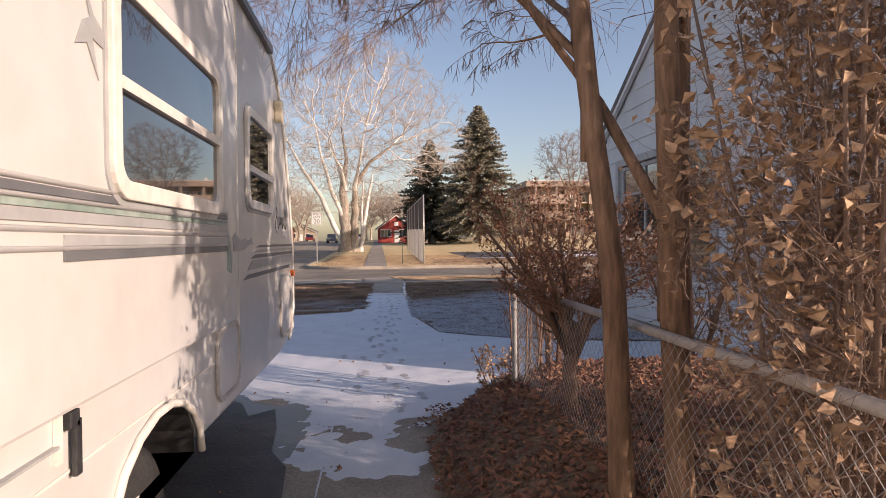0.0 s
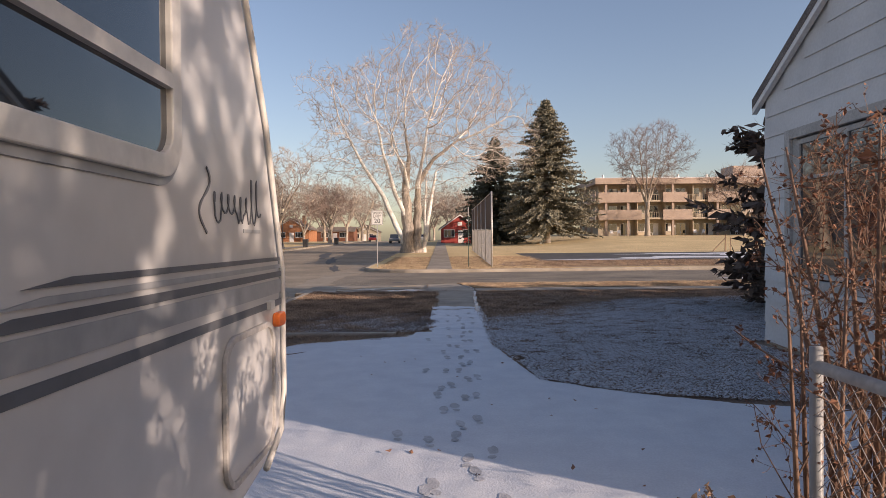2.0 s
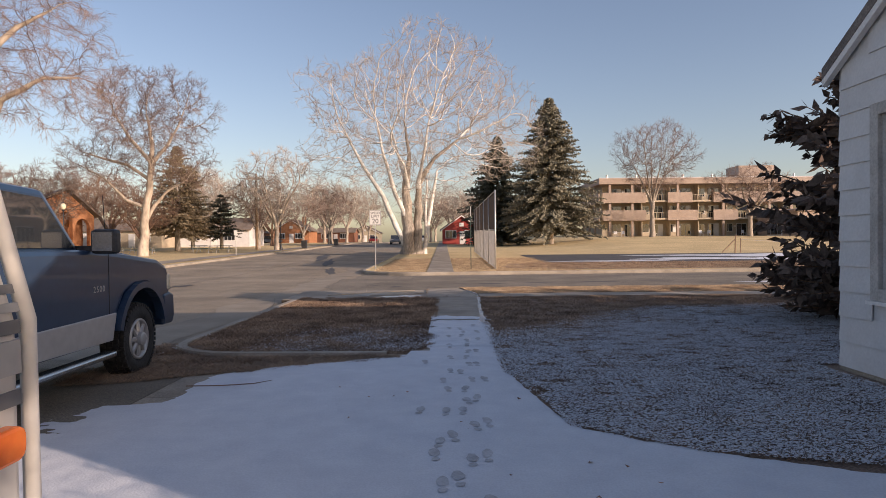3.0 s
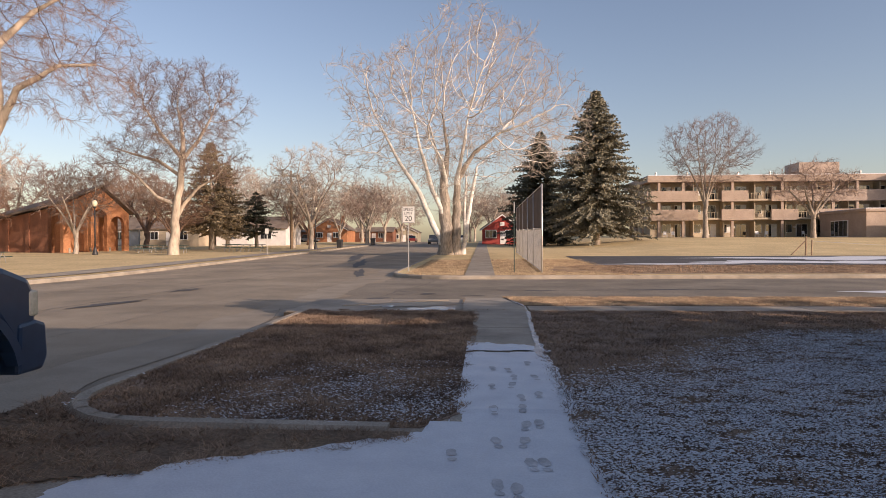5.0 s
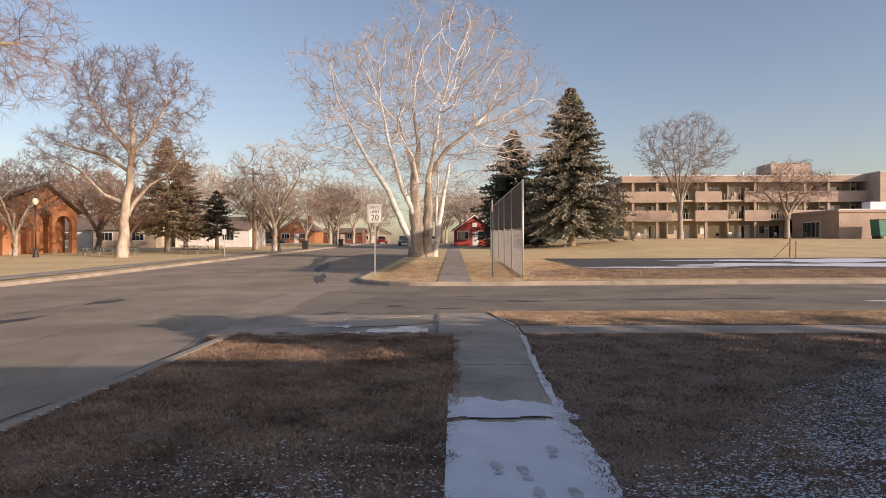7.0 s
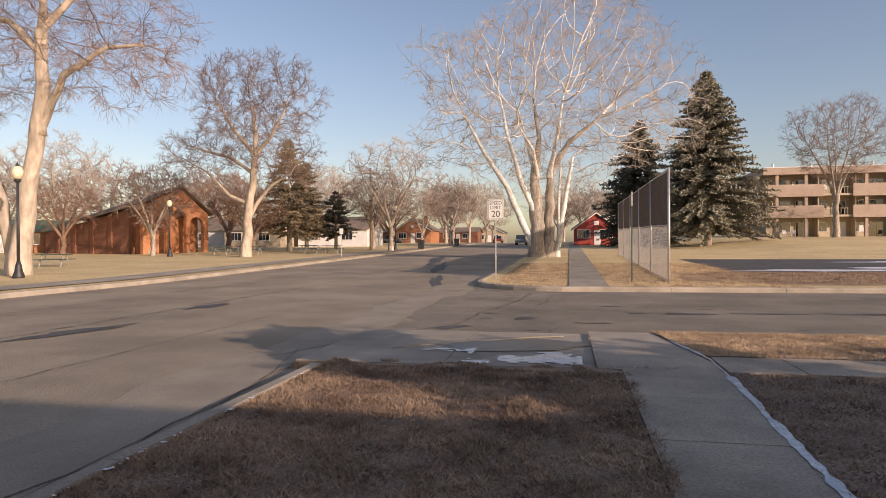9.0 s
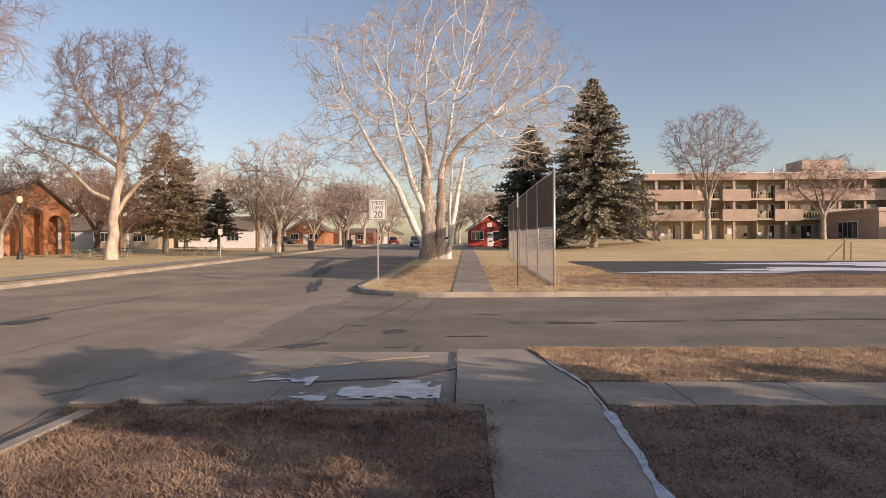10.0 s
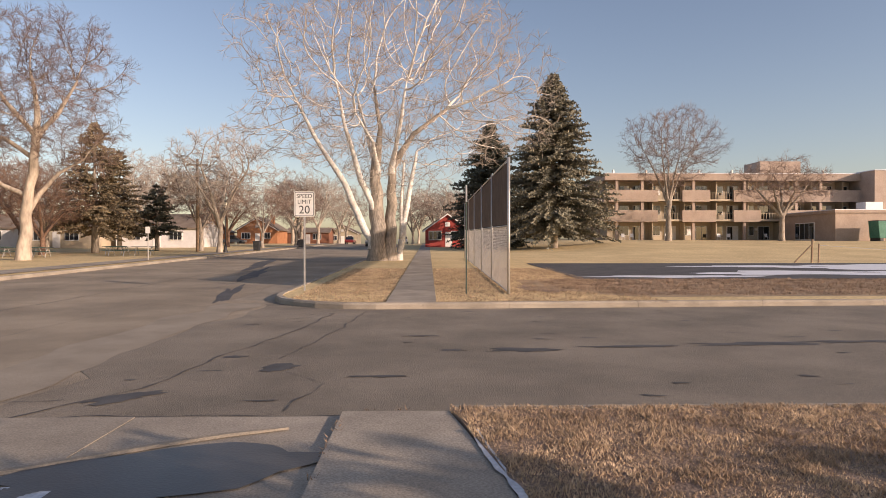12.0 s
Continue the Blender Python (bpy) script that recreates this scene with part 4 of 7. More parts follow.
def trailer():
    X = -0.77
    t = thing("travel_trailer", "white travel trailer with grey stripes parked on the driveway", "trailer")
    arch = [(3.30 + 0.46 * math.cos(radians(a)), 0.50 + 0.30 * math.sin(radians(a))) for a in range(180, -1, -20)]
    side = [(-2.6, 0.56)] + [(arch[0][0], 0.55)] + arch[1:-1] + [(arch[-1][0], 0.55)] + [(5.9, 0.53), (6.35, 0.58), (6.56, 0.66), (6.61, 0.80), (6.60, 1.30),
            (6.38, 1.86), (6.13, 2.27), (5.86, 2.57), (5.62, 2.69), (5.2, 2.73), (-2.6, 2.78)]
    part("body", Build().prism(side, "x", X - 2.42, X), M["rv_skin"], t, bevel=0.02)
    # edge moulding that follows the rear corner
    rear = [(6.35, 0.57), (6.57, 0.655), (6.622, 0.80), (6.612, 1.30), (6.39, 1.865), (6.14, 2.278), (5.87, 2.58), (5.62, 2.705), (5.2, 2.745), (-2.6, 2.795)]
    part("edge_moulding", Build().tube([(X + 0.004, y, z) for y, z in rear], 0.013, 6), M["rv_trim"], t, "dull aluminium moulding", smooth=True)
    part("gutter", Build().box(X - 0.01, -2.6, 2.70, X + 0.03, 5.55, 2.745), M["rv_stripe_dark"], t, "dark roof edge strip")
    # slide-out with its own skin
    so = part("slide_out", Build().box(X - 0.05, -2.2, 0.98, X + 0.035, 4.12, 2.60), M["rv_skin"], t, bevel=0.012)
    part("seal", Build().box(X - 0.02, 4.12, 0.97, X + 0.02, 4.16, 2.61), M["rv_trim"], t, "grey rubber seal")
    S = X + 0.035
    def window(y0, y1, z0, z1, x, mid, parent):
        o, i = rounded(y0 - 0.055, y1 + 0.055, z0 - 0.055, z1 + 0.055, 0.10), rounded(y0, y1, z0, z1, 0.06)
        w = part("window", ring(o, i, x - 0.01, x + 0.022), M["rv_trim"], parent, "pale aluminium window surround", bevel=0.004)
        part("pane", Build().prism(i, "x", x - 0.004, x + 0.006), M["rv_glass"], w, "smoked glass pane")
        part("sash_bar", Build().box(x + 0.006, y0, mid - 0.018, x + 0.024, y1, mid + 0.018), M["rv_trim"], w)
        part("rim", ring(rounded(y0 - 0.075, y1 + 0.075, z0 - 0.075, z1 + 0.075, 0.115), o, x - 0.002, x + 0.006), M["rv_stripe"], w, "grey gasket")
        return w
    window(2.85, 3.92, 1.555, 2.09, S, 1.825, so)
    window(4.76, 5.53, 1.63, 2.12, X, 1.81, t)
    # ribs and stripes along the slide-out
    for z0, z1, m in ((1.485, 1.505, "rv_stripe_dark"), (1.425, 1.452, "rv_stripe"), (1.455, 1.470, "rv_green"), (1.335, 1.362, "rv_stripe_dark"), (1.372, 1.398, "rv_stripe")):
        y0 = 2.55 if z1 < 1.41 else -2.2
        part("stripe", Build().box(S + 0.001, y0, z0, S + 0.005, 4.11, z1), M[m], so, "printed stripe")
    for z in (1.515, 1.478, 1.409, 1.366):
        part("rib", Build().tube([(S + 0.001, -2.2, z), (S + 0.001, 4.11, z)], 0.007, 6), M["rv_skin"], so, smooth=True)
    # sweeping stripes at the rear
    for za, zb, y0, m in ((1.345, 1.360, 5.0, "rv_stripe_dark"), (1.315, 1.330, 4.92, "rv_stripe"), (1.280, 1.302, 4.84, "rv_stripe_dark"), (1.215, 1.270, 4.74, "rv_stripe"), (1.165, 1.190, 4.62, "rv_stripe_dark")):
        b = Build()
        b.prism([(y0, za), (6.595, za), (6.592, zb), (y0 + 0.14, zb)], "x", X + 0.001, X + 0.005)
        part("stripe", b, M[m], t, "printed stripe")
    # mountain decal
    wood = [(4.17, 1.18), (4.17, 1.50), (4.24, 1.46), (4.30, 1.42), (4.36, 1.30), (4.34, 1.22), (4.25, 1.24)]
    part("decal", Build().prism(wood, "x", X + 0.001, X + 0.004), M["rv_green"], t, "faded grey-green forest decal")
    hill = [(4.38, 1.40), (4.44, 1.425), (4.52, 1.40), (4.58, 1.385), (4.66, 1.40), (4.78, 1.385), (4.86, 1.40), (4.92, 1.365), (4.78, 1.36), (4.66, 1.335), (4.5, 1.33), (4.4, 1.33)]
    part("decal", Build().prism(hill, "x", X + 0.001, X + 0.004), M["rv_stripe"], t, "faded grey mountain decal")
    bird = [(2.62, 1.86), (2.66, 1.93), (2.70, 1.95), (2.655, 2.04), (2.72, 1.96), (2.80, 1.925), (2.78, 1.89), (2.71, 1.90), (2.745, 1.80), (2.68, 1.88)]
    part("decal", Build().prism(bird, "x", S + 0.001, S + 0.004), M["rv_stripe"], so, "grey bird-shaped decal")
    # maker's mark as a flowing line and a flourish
    def ribbon(points, w):
        b = Build()
        for k, (y, z) in enumerate(points):
            ya, za = points[max(k - 1, 0)]
            yb, zb = points[min(k + 1, len(points) - 1)]
            L = max(1e-6, math.hypot(yb - ya, zb - za))
            ny, nz = -(zb - za) / L, (yb - ya) / L
            h = w * (0.55 + 0.45 * abs(math.sin(0.9 * k)))
            for x in (X + 0.001, X + 0.004):
                b.v += [(x, y - ny * h, z - nz * h), (x, y + ny * h, z + nz * h)]
        for k in range(len(points) - 1):
            i = 4 * k
            b.f += [(i + 2, i + 3, i + 7, i + 6), (i, i + 4, i + 5, i + 1), (i, i + 2, i + 6, i + 4), (i + 1, i + 5, i + 7, i + 3)]
        return b
    curl = [(5.775 + 0.045 * math.sin(q * 0.42 + 0.4) * (1 - 0.012 * q), 1.635 - 0.0125 * q) for q in range(16)]
    part("mark", ribbon(curl, 0.005), M["rv_stripe_dark"], t, "dark curling flourish of a printed mark")
    wave = []
    for q in range(84):
        u = q / 83
        ph = q * 2 * math.pi / 10.5
        tall = 0.030 + (0.050 if q // 10 in (6, 7) else 0.0)
        wave.append((5.84 + 0.47 * u + 0.017 * math.cos(ph), 1.54 + tall * math.sin(ph) - (0.03 if q // 10 in (0, 4) and math.sin(ph) < -0.3 else 0.0) + (0.02 if tall > 0.05 else 0)))
    part("mark", ribbon(wave, 0.0036), M["rv_stripe_dark"], t, "dark looping line of a printed mark")
    part("mark", Build().box(X + 0.001, 6.12, 1.452, X + 0.004, 6.31, 1.464), M["rv_stripe"], t, "small grey printed bar")
    # hatches
    for y0, y1, z0, z1 in ((5.92, 6.44, 0.66, 1.10), (4.03, 4.46, 0.64, 0.95)):
        hch = part("hatch", Build().prism(rounded(y0, y1, z0, z1, 0.08), "x", X - 0.003, X + 0.006), M["rv_skin"], t, "storage hatch door")
        part("hatch_frame", ring(rounded(y0 - 0.022, y1 + 0.022, z0 - 0.022, z1 + 0.022, 0.10), rounded(y0, y1, z0, z1, 0.08), X + 0.001, X + 0.016), M["trim_grey"], hch, "tarnished aluminium frame", bevel=0.003)
    part("marker_light", Build().prism(rounded(6.47, 6.57, 1.085, 1.14, 0.02), "x", X, X + 0.03), M["orange_lens"], t, "orange marker light", bevel=0.006)
    part("latch", Build().box(X, 6.38, 1.165, X + 0.02, 6.44, 1.195), M["rv_trim"], t)
    part("porch_lamp", Build().prism(rounded(5.74, 5.84, 2.26, 2.43, 0.045), "x", X, X + 0.06), M["lens_white"], t, "yellowed oval scare light", bevel=0.012)
    part("panel_seam", Build().box(X + 0.0005, -2.2, 0.82, X + 0.004, 4.02, 0.828), M["rv_trim"], t)
    part("panel_seam", Build().box(X + 0.0005, 4.505, 0.62, X + 0.004, 4.512, 2.66), M["rv_trim"], t)
    # latch and hanging strap of the lower panel
    part("strap", Build().box(X + 0.002, 2.60, 0.93, X + 0.025, 2.645, 0.975).box(X + 0.01, 2.625, 0.81, X + 0.025, 2.655, 0.95), M["black"], t, "black latch and strap", bevel=0.004)
    # vents of the compartment near the front
    for k in range(6):
        h = 0.012 if k % 2 else 0.007
        part("vent", Build().box(X + 0.001, 1.7, 0.90 + 0.085 * k, X + 0.016, 2.56, 0.90 + 0.085 * k + h), M["rv_stripe_dark" if k % 2 else "rv_stripe"], t)
    part("vent_edge", Build().box(X + 0.001, 2.56, 0.86, X + 0.012, 2.585, 1.40), M["rv_trim"], t)
    # running gear
    well = [(3.30 + 0.48 * math.cos(radians(a)), 0.50 + 0.33 * math.sin(radians(a))) for a in range(180, -1, -20)]
    part("arch_trim", Build().tube([(X + 0.004, y, z) for y, z in arch], 0.016, 6), M["rv_trim"], t, "wheel arch lip", smooth=True)
    small = [(3.30 + (y - 3.30) * 0.985, 0.50 + (z - 0.50) * 0.985) for y, z in arch]
    part("wheel_well", Build().prism(small, "x", X - 2.38, X - 0.34), M["black"], t, "dark wheel well")
    part("well_lining", ring(arch, [(3.30 + (y - 3.30) * 0.96, 0.50 + (z - 0.50) * 0.96) for y, z in arch], X - 0.34, X - 0.02), M["black"], t)
    for yc in (3.25, 2.35):
        w = part("wheel", Build().tube([(X - 0.30, yc, 0.335), (X - 0.28, yc, 0.335), (X - 0.10, yc, 0.335), (X - 0.08, yc, 0.335)], [0.30, 0.335, 0.335, 0.30], 28), M["rubber"], t, "black tyre", smooth=True)
        part("rim", Build().tube([(X - 0.12, yc, 0.335), (X - 0.075, yc, 0.335)], [0.19, 0.17], 20), M["rv_trim"], w)
    part("chassis", Build().box(X - 2.1, -2.4, 0.42, X - 0.75, 6.35, 0.56), M["black"], t, "dark steel chassis")
    part("rear_bumper", Build().box(X - 2.2, 6.50, 0.40, X - 0.22, 6.66, 0.50), M["black"], t, "black steel rear bumper")
    return t


trailer()


# ---- the pickup truck ----
def pickup():
    t = thing("pickup_truck", "dark blue pickup truck with silver lower trim parked at the kerb", "truck", (-3.52, 12.70, -0.06), 1.5)
    L = 0.0
    body = [(-4.0, 0.62), (-0.56, 0.62), (-0.50, 0.80), (-0.38, 0.95), (-0.14, 1.03), (0.14, 1.03), (0.38, 0.95), (0.50, 0.80), (0.56, 0.60), (0.72, 0.58), (0.80, 0.72), (0.80, 1.08),
            (0.72, 1.22), (0.46, 1.31), (-0.55, 1.41), (-1.0, 1.44), (-4.0, 1.46)]
    part("body", Build().prism(body, "x", -1.95, L), M["truck_blue"], t, bevel=0.05)
    lip = [(0.60 * math.cos(radians(a)), 0.47 + 0.60 * math.sin(radians(a))) for a in range(168, 11, -12)]
    inn = [(0.53 * math.cos(radians(a)), 0.47 + 0.53 * math.sin(radians(a))) for a in range(168, 11, -12)]
    fl = Build()
    n = len(lip)
    fl.v = [(L + 0.05, *p) for p in lip] + [(L + 0.05, *p) for p in inn] + [(L - 0.05, *p) for p in lip] + [(L - 0.05, *p) for p in inn]
    for k in range(n - 1):
        fl.f += [(k, k + 1, n + k + 1, n + k), (k, 2 * n + k, 2 * n + k + 1, k + 1), (n + k, n + k + 1, 3 * n + k + 1, 3 * n + k)]
    part("wheel_arch", fl, M["truck_blue"], t, "flared front wheel arch")
    part("rocker_panel", Build().prism([(-3.4, 0.52), (-0.66, 0.50), (-0.58, 0.78), (-3.4, 0.74)], "x", L - 0.06, L + 0.012), M["truck_silver"], t, "silver lower panel", bevel=0.01)
    part("step", Build().box(L - 0.02, -3.2, 0.36, L + 0.12, -0.8, 0.42), M["chrome"], t, "tubular side step", bevel=0.02)
    cab = [(-2.9, 1.44), (-1.02, 1.42), (-1.62, 1.98), (-2.75, 2.02)]
    part("cab", Build().prism(cab, "x", -1.84, L - 0.10), M["truck_blue"], t, bevel=0.06)
    part("side_window", Build().prism([(-2.6, 1.47), (-1.18, 1.46), (-1.66, 1.90), (-2.55, 1.94)], "x", L - 0.102, L - 0.092), M["window_glass"], t, "dark side window")
    part("windscreen", Build().face((-0.2, -1.04, 1.45), (-1.75, -1.04, 1.45), (-1.7, -1.60, 1.94), (-0.25, -1.60, 1.94)), M["window_glass"], t, "dark windscreen")
    part("bonnet", Build().prism([(-1.0, 1.40), (0.50, 1.28), (0.72, 1.22), (0.72, 1.27), (0.50, 1.36), (0.0, 1.43), (-1.0, 1.48)], "x", -1.62, L - 0.32), M["truck_blue"], t, "raised bonnet", bevel=0.04)
    part("front_bumper", Build().prism([(0.56, 0.50), (0.84, 0.50), (0.90, 0.60), (0.88, 0.86), (0.76, 0.90), (0.58, 0.88)], "x", -1.97, L + 0.02), M["truck_blue"], t, "dark front bumper", bevel=0.03)
    part("headlight", Build().box(L - 0.28, 0.70, 0.92, L + 0.006, 0.81, 1.12), M["lens_white"], t, "clear headlight", bevel=0.02)
    part("door_seam", Build().box(L + 0.001, -0.72, 0.62, L + 0.004, -0.712, 1.41), M["black"], t)
    mir = part("mirror", Build().box(L + 0.02, -1.12, 1.40, L + 0.27, -0.98, 1.64), M["black"], t, "black door mirror", bevel=0.04)
    part("mirror_glass", Build().box(L + 0.05, -1.126, 1.43, L + 0.24, -1.121, 1.61), M["chrome"], mir, "mirror glass")
    part("mirror_arm", Build().box(L - 0.14, -1.08, 1.43, L + 0.03, -1.0, 1.48), M["black"], t)
    part("antenna", Build().tube([(L - 0.10, -0.55, 1.28), (L - 0.10, -0.62, 2.0)], 0.004, 5), M["black"], t)
    # number badge on the door
    for k, ch in enumerate("2500"):
        cu = bpy.data.curves.new("badge", "FONT")
        cu.body, cu.size, cu.extrude = ch, 0.085, 0.002
        ob = new("badge", cu)
        ob.parent = t
        ob.matrix_basis = Matrix(((0, 0, 1, L + 0.003), (1, 0, 0, -1.02 + 0.058 * k), (0, 1, 0, 1.02), (0, 0, 0, 1)))
        cu.materials.append(M["truck_silver"])
    # wheels
    for yc in (0.0, -3.45):
        tyre = Build().tube([(L - 0.31, yc, 0.42), (L - 0.29, yc, 0.42), (L - 0.26, yc, 0.42), (L - 0.06, yc, 0.42), (L - 0.02, yc, 0.42), (L - 0.005, yc, 0.42), (L - 0.03, yc, 0.42), (L - 0.20, yc, 0.42)],
                            [0.24, 0.36, 0.395, 0.395, 0.37, 0.30, 0.235, 0.22], 40)
        w = part("wheel", tyre, M["rubber"], t, "deep-treaded black tyre", smooth=True)
        tread = Build()
        for k in range(44):
            a = 2 * math.pi * k / 44
            for row, (xa, xb) in enumerate(((L - 0.05, L - 0.012), (L - 0.115, L - 0.065), (L - 0.185, L - 0.13), (L - 0.255, L - 0.20))):
                aa = a + (0.07 if row % 2 else 0)
                c, sn = math.cos(aa), math.sin(aa)
                r0, r1, hw = (0.365 if row == 0 else 0.39), (0.40 if row == 0 else 0.412), 0.021
                pts = []
                for x in (xa, xb):
                    for r in (r0, r1):
                        for wv in (-hw, hw):
                            pts.append((x, yc + r * c - wv * sn, 0.42 + r * sn + wv * c))
                i = len(tread.v)
                tread.v += pts
                tread.f += [tuple(i + q for q in f) for f in ((0, 1, 3, 2), (4, 6, 7, 5), (2, 3, 7, 6), (0, 2, 6, 4), (1, 5, 7, 3))]
        part("tread", tread, M["rubber"], w)
        rim = Build().tube([(L - 0.06, yc, 0.42), (L - 0.02, yc, 0.42), (L - 0.015, yc, 0.42), (L - 0.08, yc, 0.42), (L - 0.19, yc, 0.42)], [0.225, 0.23, 0.205, 0.19, 0.185], 28, cap=False)
        part("rim", rim, M["truck_silver"], w, "dull alloy rim", smooth=True)
        hub = part("hub", Build().tube([(L - 0.10, yc, 0.42), (L + 0.02, yc, 0.42), (L + 0.03, yc, 0.42)], [0.085, 0.075, 0.05], 16), M["truck_silver"], w)
        for k in range(8):
            a = 2 * math.pi * k / 8
            part("spoke", Build().tube([(L - 0.04, yc + 0.06 * math.cos(a), 0.42 + 0.06 * math.sin(a)), (L - 0.05, yc + 0.21 * math.cos(a), 0.42 + 0.21 * math.sin(a))], [0.03, 0.024], 6), M["truck_silver"], w)
    part("underbody", Build().box(-1.7, -3.9, 0.40, L - 0.34, 0.7, 0.62), M["black"], t)
    part("wheel_well", Build().prism([(0.55 * math.cos(radians(a)), 0.47 + 0.57 * math.sin(radians(a))) for a in range(175, 4, -15)], "x", L - 0.40, L - 0.36), M["black"], t)
    return t


pickup()


# ---- street furniture ----
def flat_text(body, size, x, y, z, material, parent):
    cu = bpy.data.curves.new("lettering", "FONT")
    cu.body, cu.size, cu.extrude, cu.align_x = body, size, 0.001, "CENTER"
    ob = new("lettering", cu)
    ob.parent = parent
    ob.matrix_basis = Matrix(((1, 0, 0, x), (0, 0, -1, y), (0, 1, 0, z), (0, 0, 0, 1)))
    cu.materials.append(material)
    return ob


def speed_sign():
    x, y = -3.72, 39.3
    g = rise(x, y)
    t = thing("speed_sign", "white speed limit sign on a thin steel post", "road sign", (x, y, g))
    part("post", Build().box(-0.025, -0.02, -0.2, 0.025, 0.02, 3.10), M["galvanised"], t)
    p = part("plate", Build().prism([(q[0], q[1]) for q in rounded(-0.32, 0.32, 2.35, 3.15, 0.05)], "y", -0.026, -0.022), M["sign_white"], t, "white reflective plate")
    o, i = rounded(-0.30, 0.30, 2.37, 3.13, 0.045), rounded(-0.285, 0.285, 2.385, 3.115, 0.04)
    b = Build()
    n = len(o)
    b.v = [(q[0], -0.029, q[1]) for q in o] + [(q[0], -0.029, q[1]) for q in i]
    b.f = [(k, (k + 1) % n, n + (k + 1) % n, n + k) for k in range(n)]
    part("border", b, M["sign_black"], p)
    flat_text("SPEED", 0.185, 0, -0.029, 2.94, M["sign_black"], p)
    flat_text("LIMIT", 0.185, 0, -0.029, 2.76, M["sign_black"], p)
    flat_text("20", 0.36, 0, -0.029, 2.45, M["sign_black"], p)
    return t


speed_sign()
gp = thing("sign_post", "thin green steel post beside the footpath", "post", (1.35, 38.0, rise(1.35, 38.0)))
part("post", Build().box(-0.02, -0.02, -0.2, 0.02, 0.02, 3.3), M["table_green"], gp)
part("plate", Build().box(-0.02, -0.12, 2.75, 0.02, 0.12, 3.25), M["galvanised"], gp, "small sign seen edge-on")


def tall_fence():
    t = thing("screen_fence", "tall fence with brown windscreen over chain link", "fence")
    ys = [38.0, 43.6, 49.0, 54.6, 60.4, 66.0]
    xs = [2.62 + 0.012 * (y - 38) for y in ys]
    top, mid = 4.05, 2.05
    for x, y in zip(xs, ys):
        g = rise(x, y)
        part("post", Build().tube([(x, y, g - 0.3), (x, y, g + top + 0.05)], 0.045, 10), M["galvanised"], t, smooth=True)
    for (xa, ya), (xb, yb) in zip(zip(xs, ys), list(zip(xs, ys))[1:]):
        ga, gb_ = rise(xa, ya), rise(xb, yb)
        b = Build()
        n = 10
        for k in range(n + 1):
            u = k / n
            for hgt in (mid + 0.05, top - 0.02):
                bulge = 0.03 * math.sin(math.pi * u)
                b.v.append((xa + (xb - xa) * u + bulge, ya + (yb - ya) * u, ga + (gb_ - ga) * u + hgt - (0.04 * math.sin(math.pi * u) if hgt > 3 else 0)))
        b.f = [(2 * k, 2 * k + 1, 2 * k + 3, 2 * k + 2) for k in range(n)]
        ob = part("windscreen", b, M["windscreen"], t, "brown fabric windscreen", fix=False)
        md = ob.modifiers.new("thick", "SOLIDIFY")
        md.thickness = 0.008
        for hgt in (mid, top, 0.06):
            part("rail", Build().tube([(xa, ya, ga + hgt), (xb, yb, gb_ + hgt)], 0.024, 8), M["galvanised"], t, smooth=True)
        w = Build()
        L, pitch, H = yb - ya, 0.11, mid - 0.1
        k = -H
        while k < L:
            for sgn in (1, -1):
                s0, s1 = max(k, 0.0), min(k + H, L)
                z0, z1 = s0 - k, s1 - k
                if sgn < 0:
                    z0, z1 = H - z0, H - z1
                xm0, xm1 = xa + (xb - xa) * s0 / L, xa + (xb - xa) * s1 / L
                gm0, gm1 = ga + (gb_ - ga) * s0 / L, ga + (gb_ - ga) * s1 / L
                w.tube([(xm0, ya + s0, gm0 + 0.06 + z0), (xm1, ya + s1, gm1 + 0.06 + z1)], 0.0032, 3, cap=False)
            k += pitch
        tagged(part("chain_link", w, M["galvanised"], t, "grey chain link mesh", fix=False), kind="stuff")
    return t


tall_fence()


def net_frame():
    x, y = 24.6, 58.6
    t = thing("net_post", "leaning timber court post with a brace", "post", (x, y, rise(x, y)))
    part("post", Build().tube([(0, 0, -0.2), (0.05, 0, 1.5)], 0.06, 8), M["wood_post"], t)
    part("post", Build().tube([(0.45, 0, -0.2), (0.48, 0, 1.2)], 0.05, 8), M["wood_post"], t)
    part("brace", Build().tube([(-1.1, 0, 0.0), (0.03, 0, 1.15)], 0.045, 8), M["wood_post"], t)
    part("cable", Build().tube([(0.48, 0, 1.1), (6, 0.3, 0.75), (14, 0.6, 0.95)], 0.015, 5), M["galvanised"], t)


net_frame()


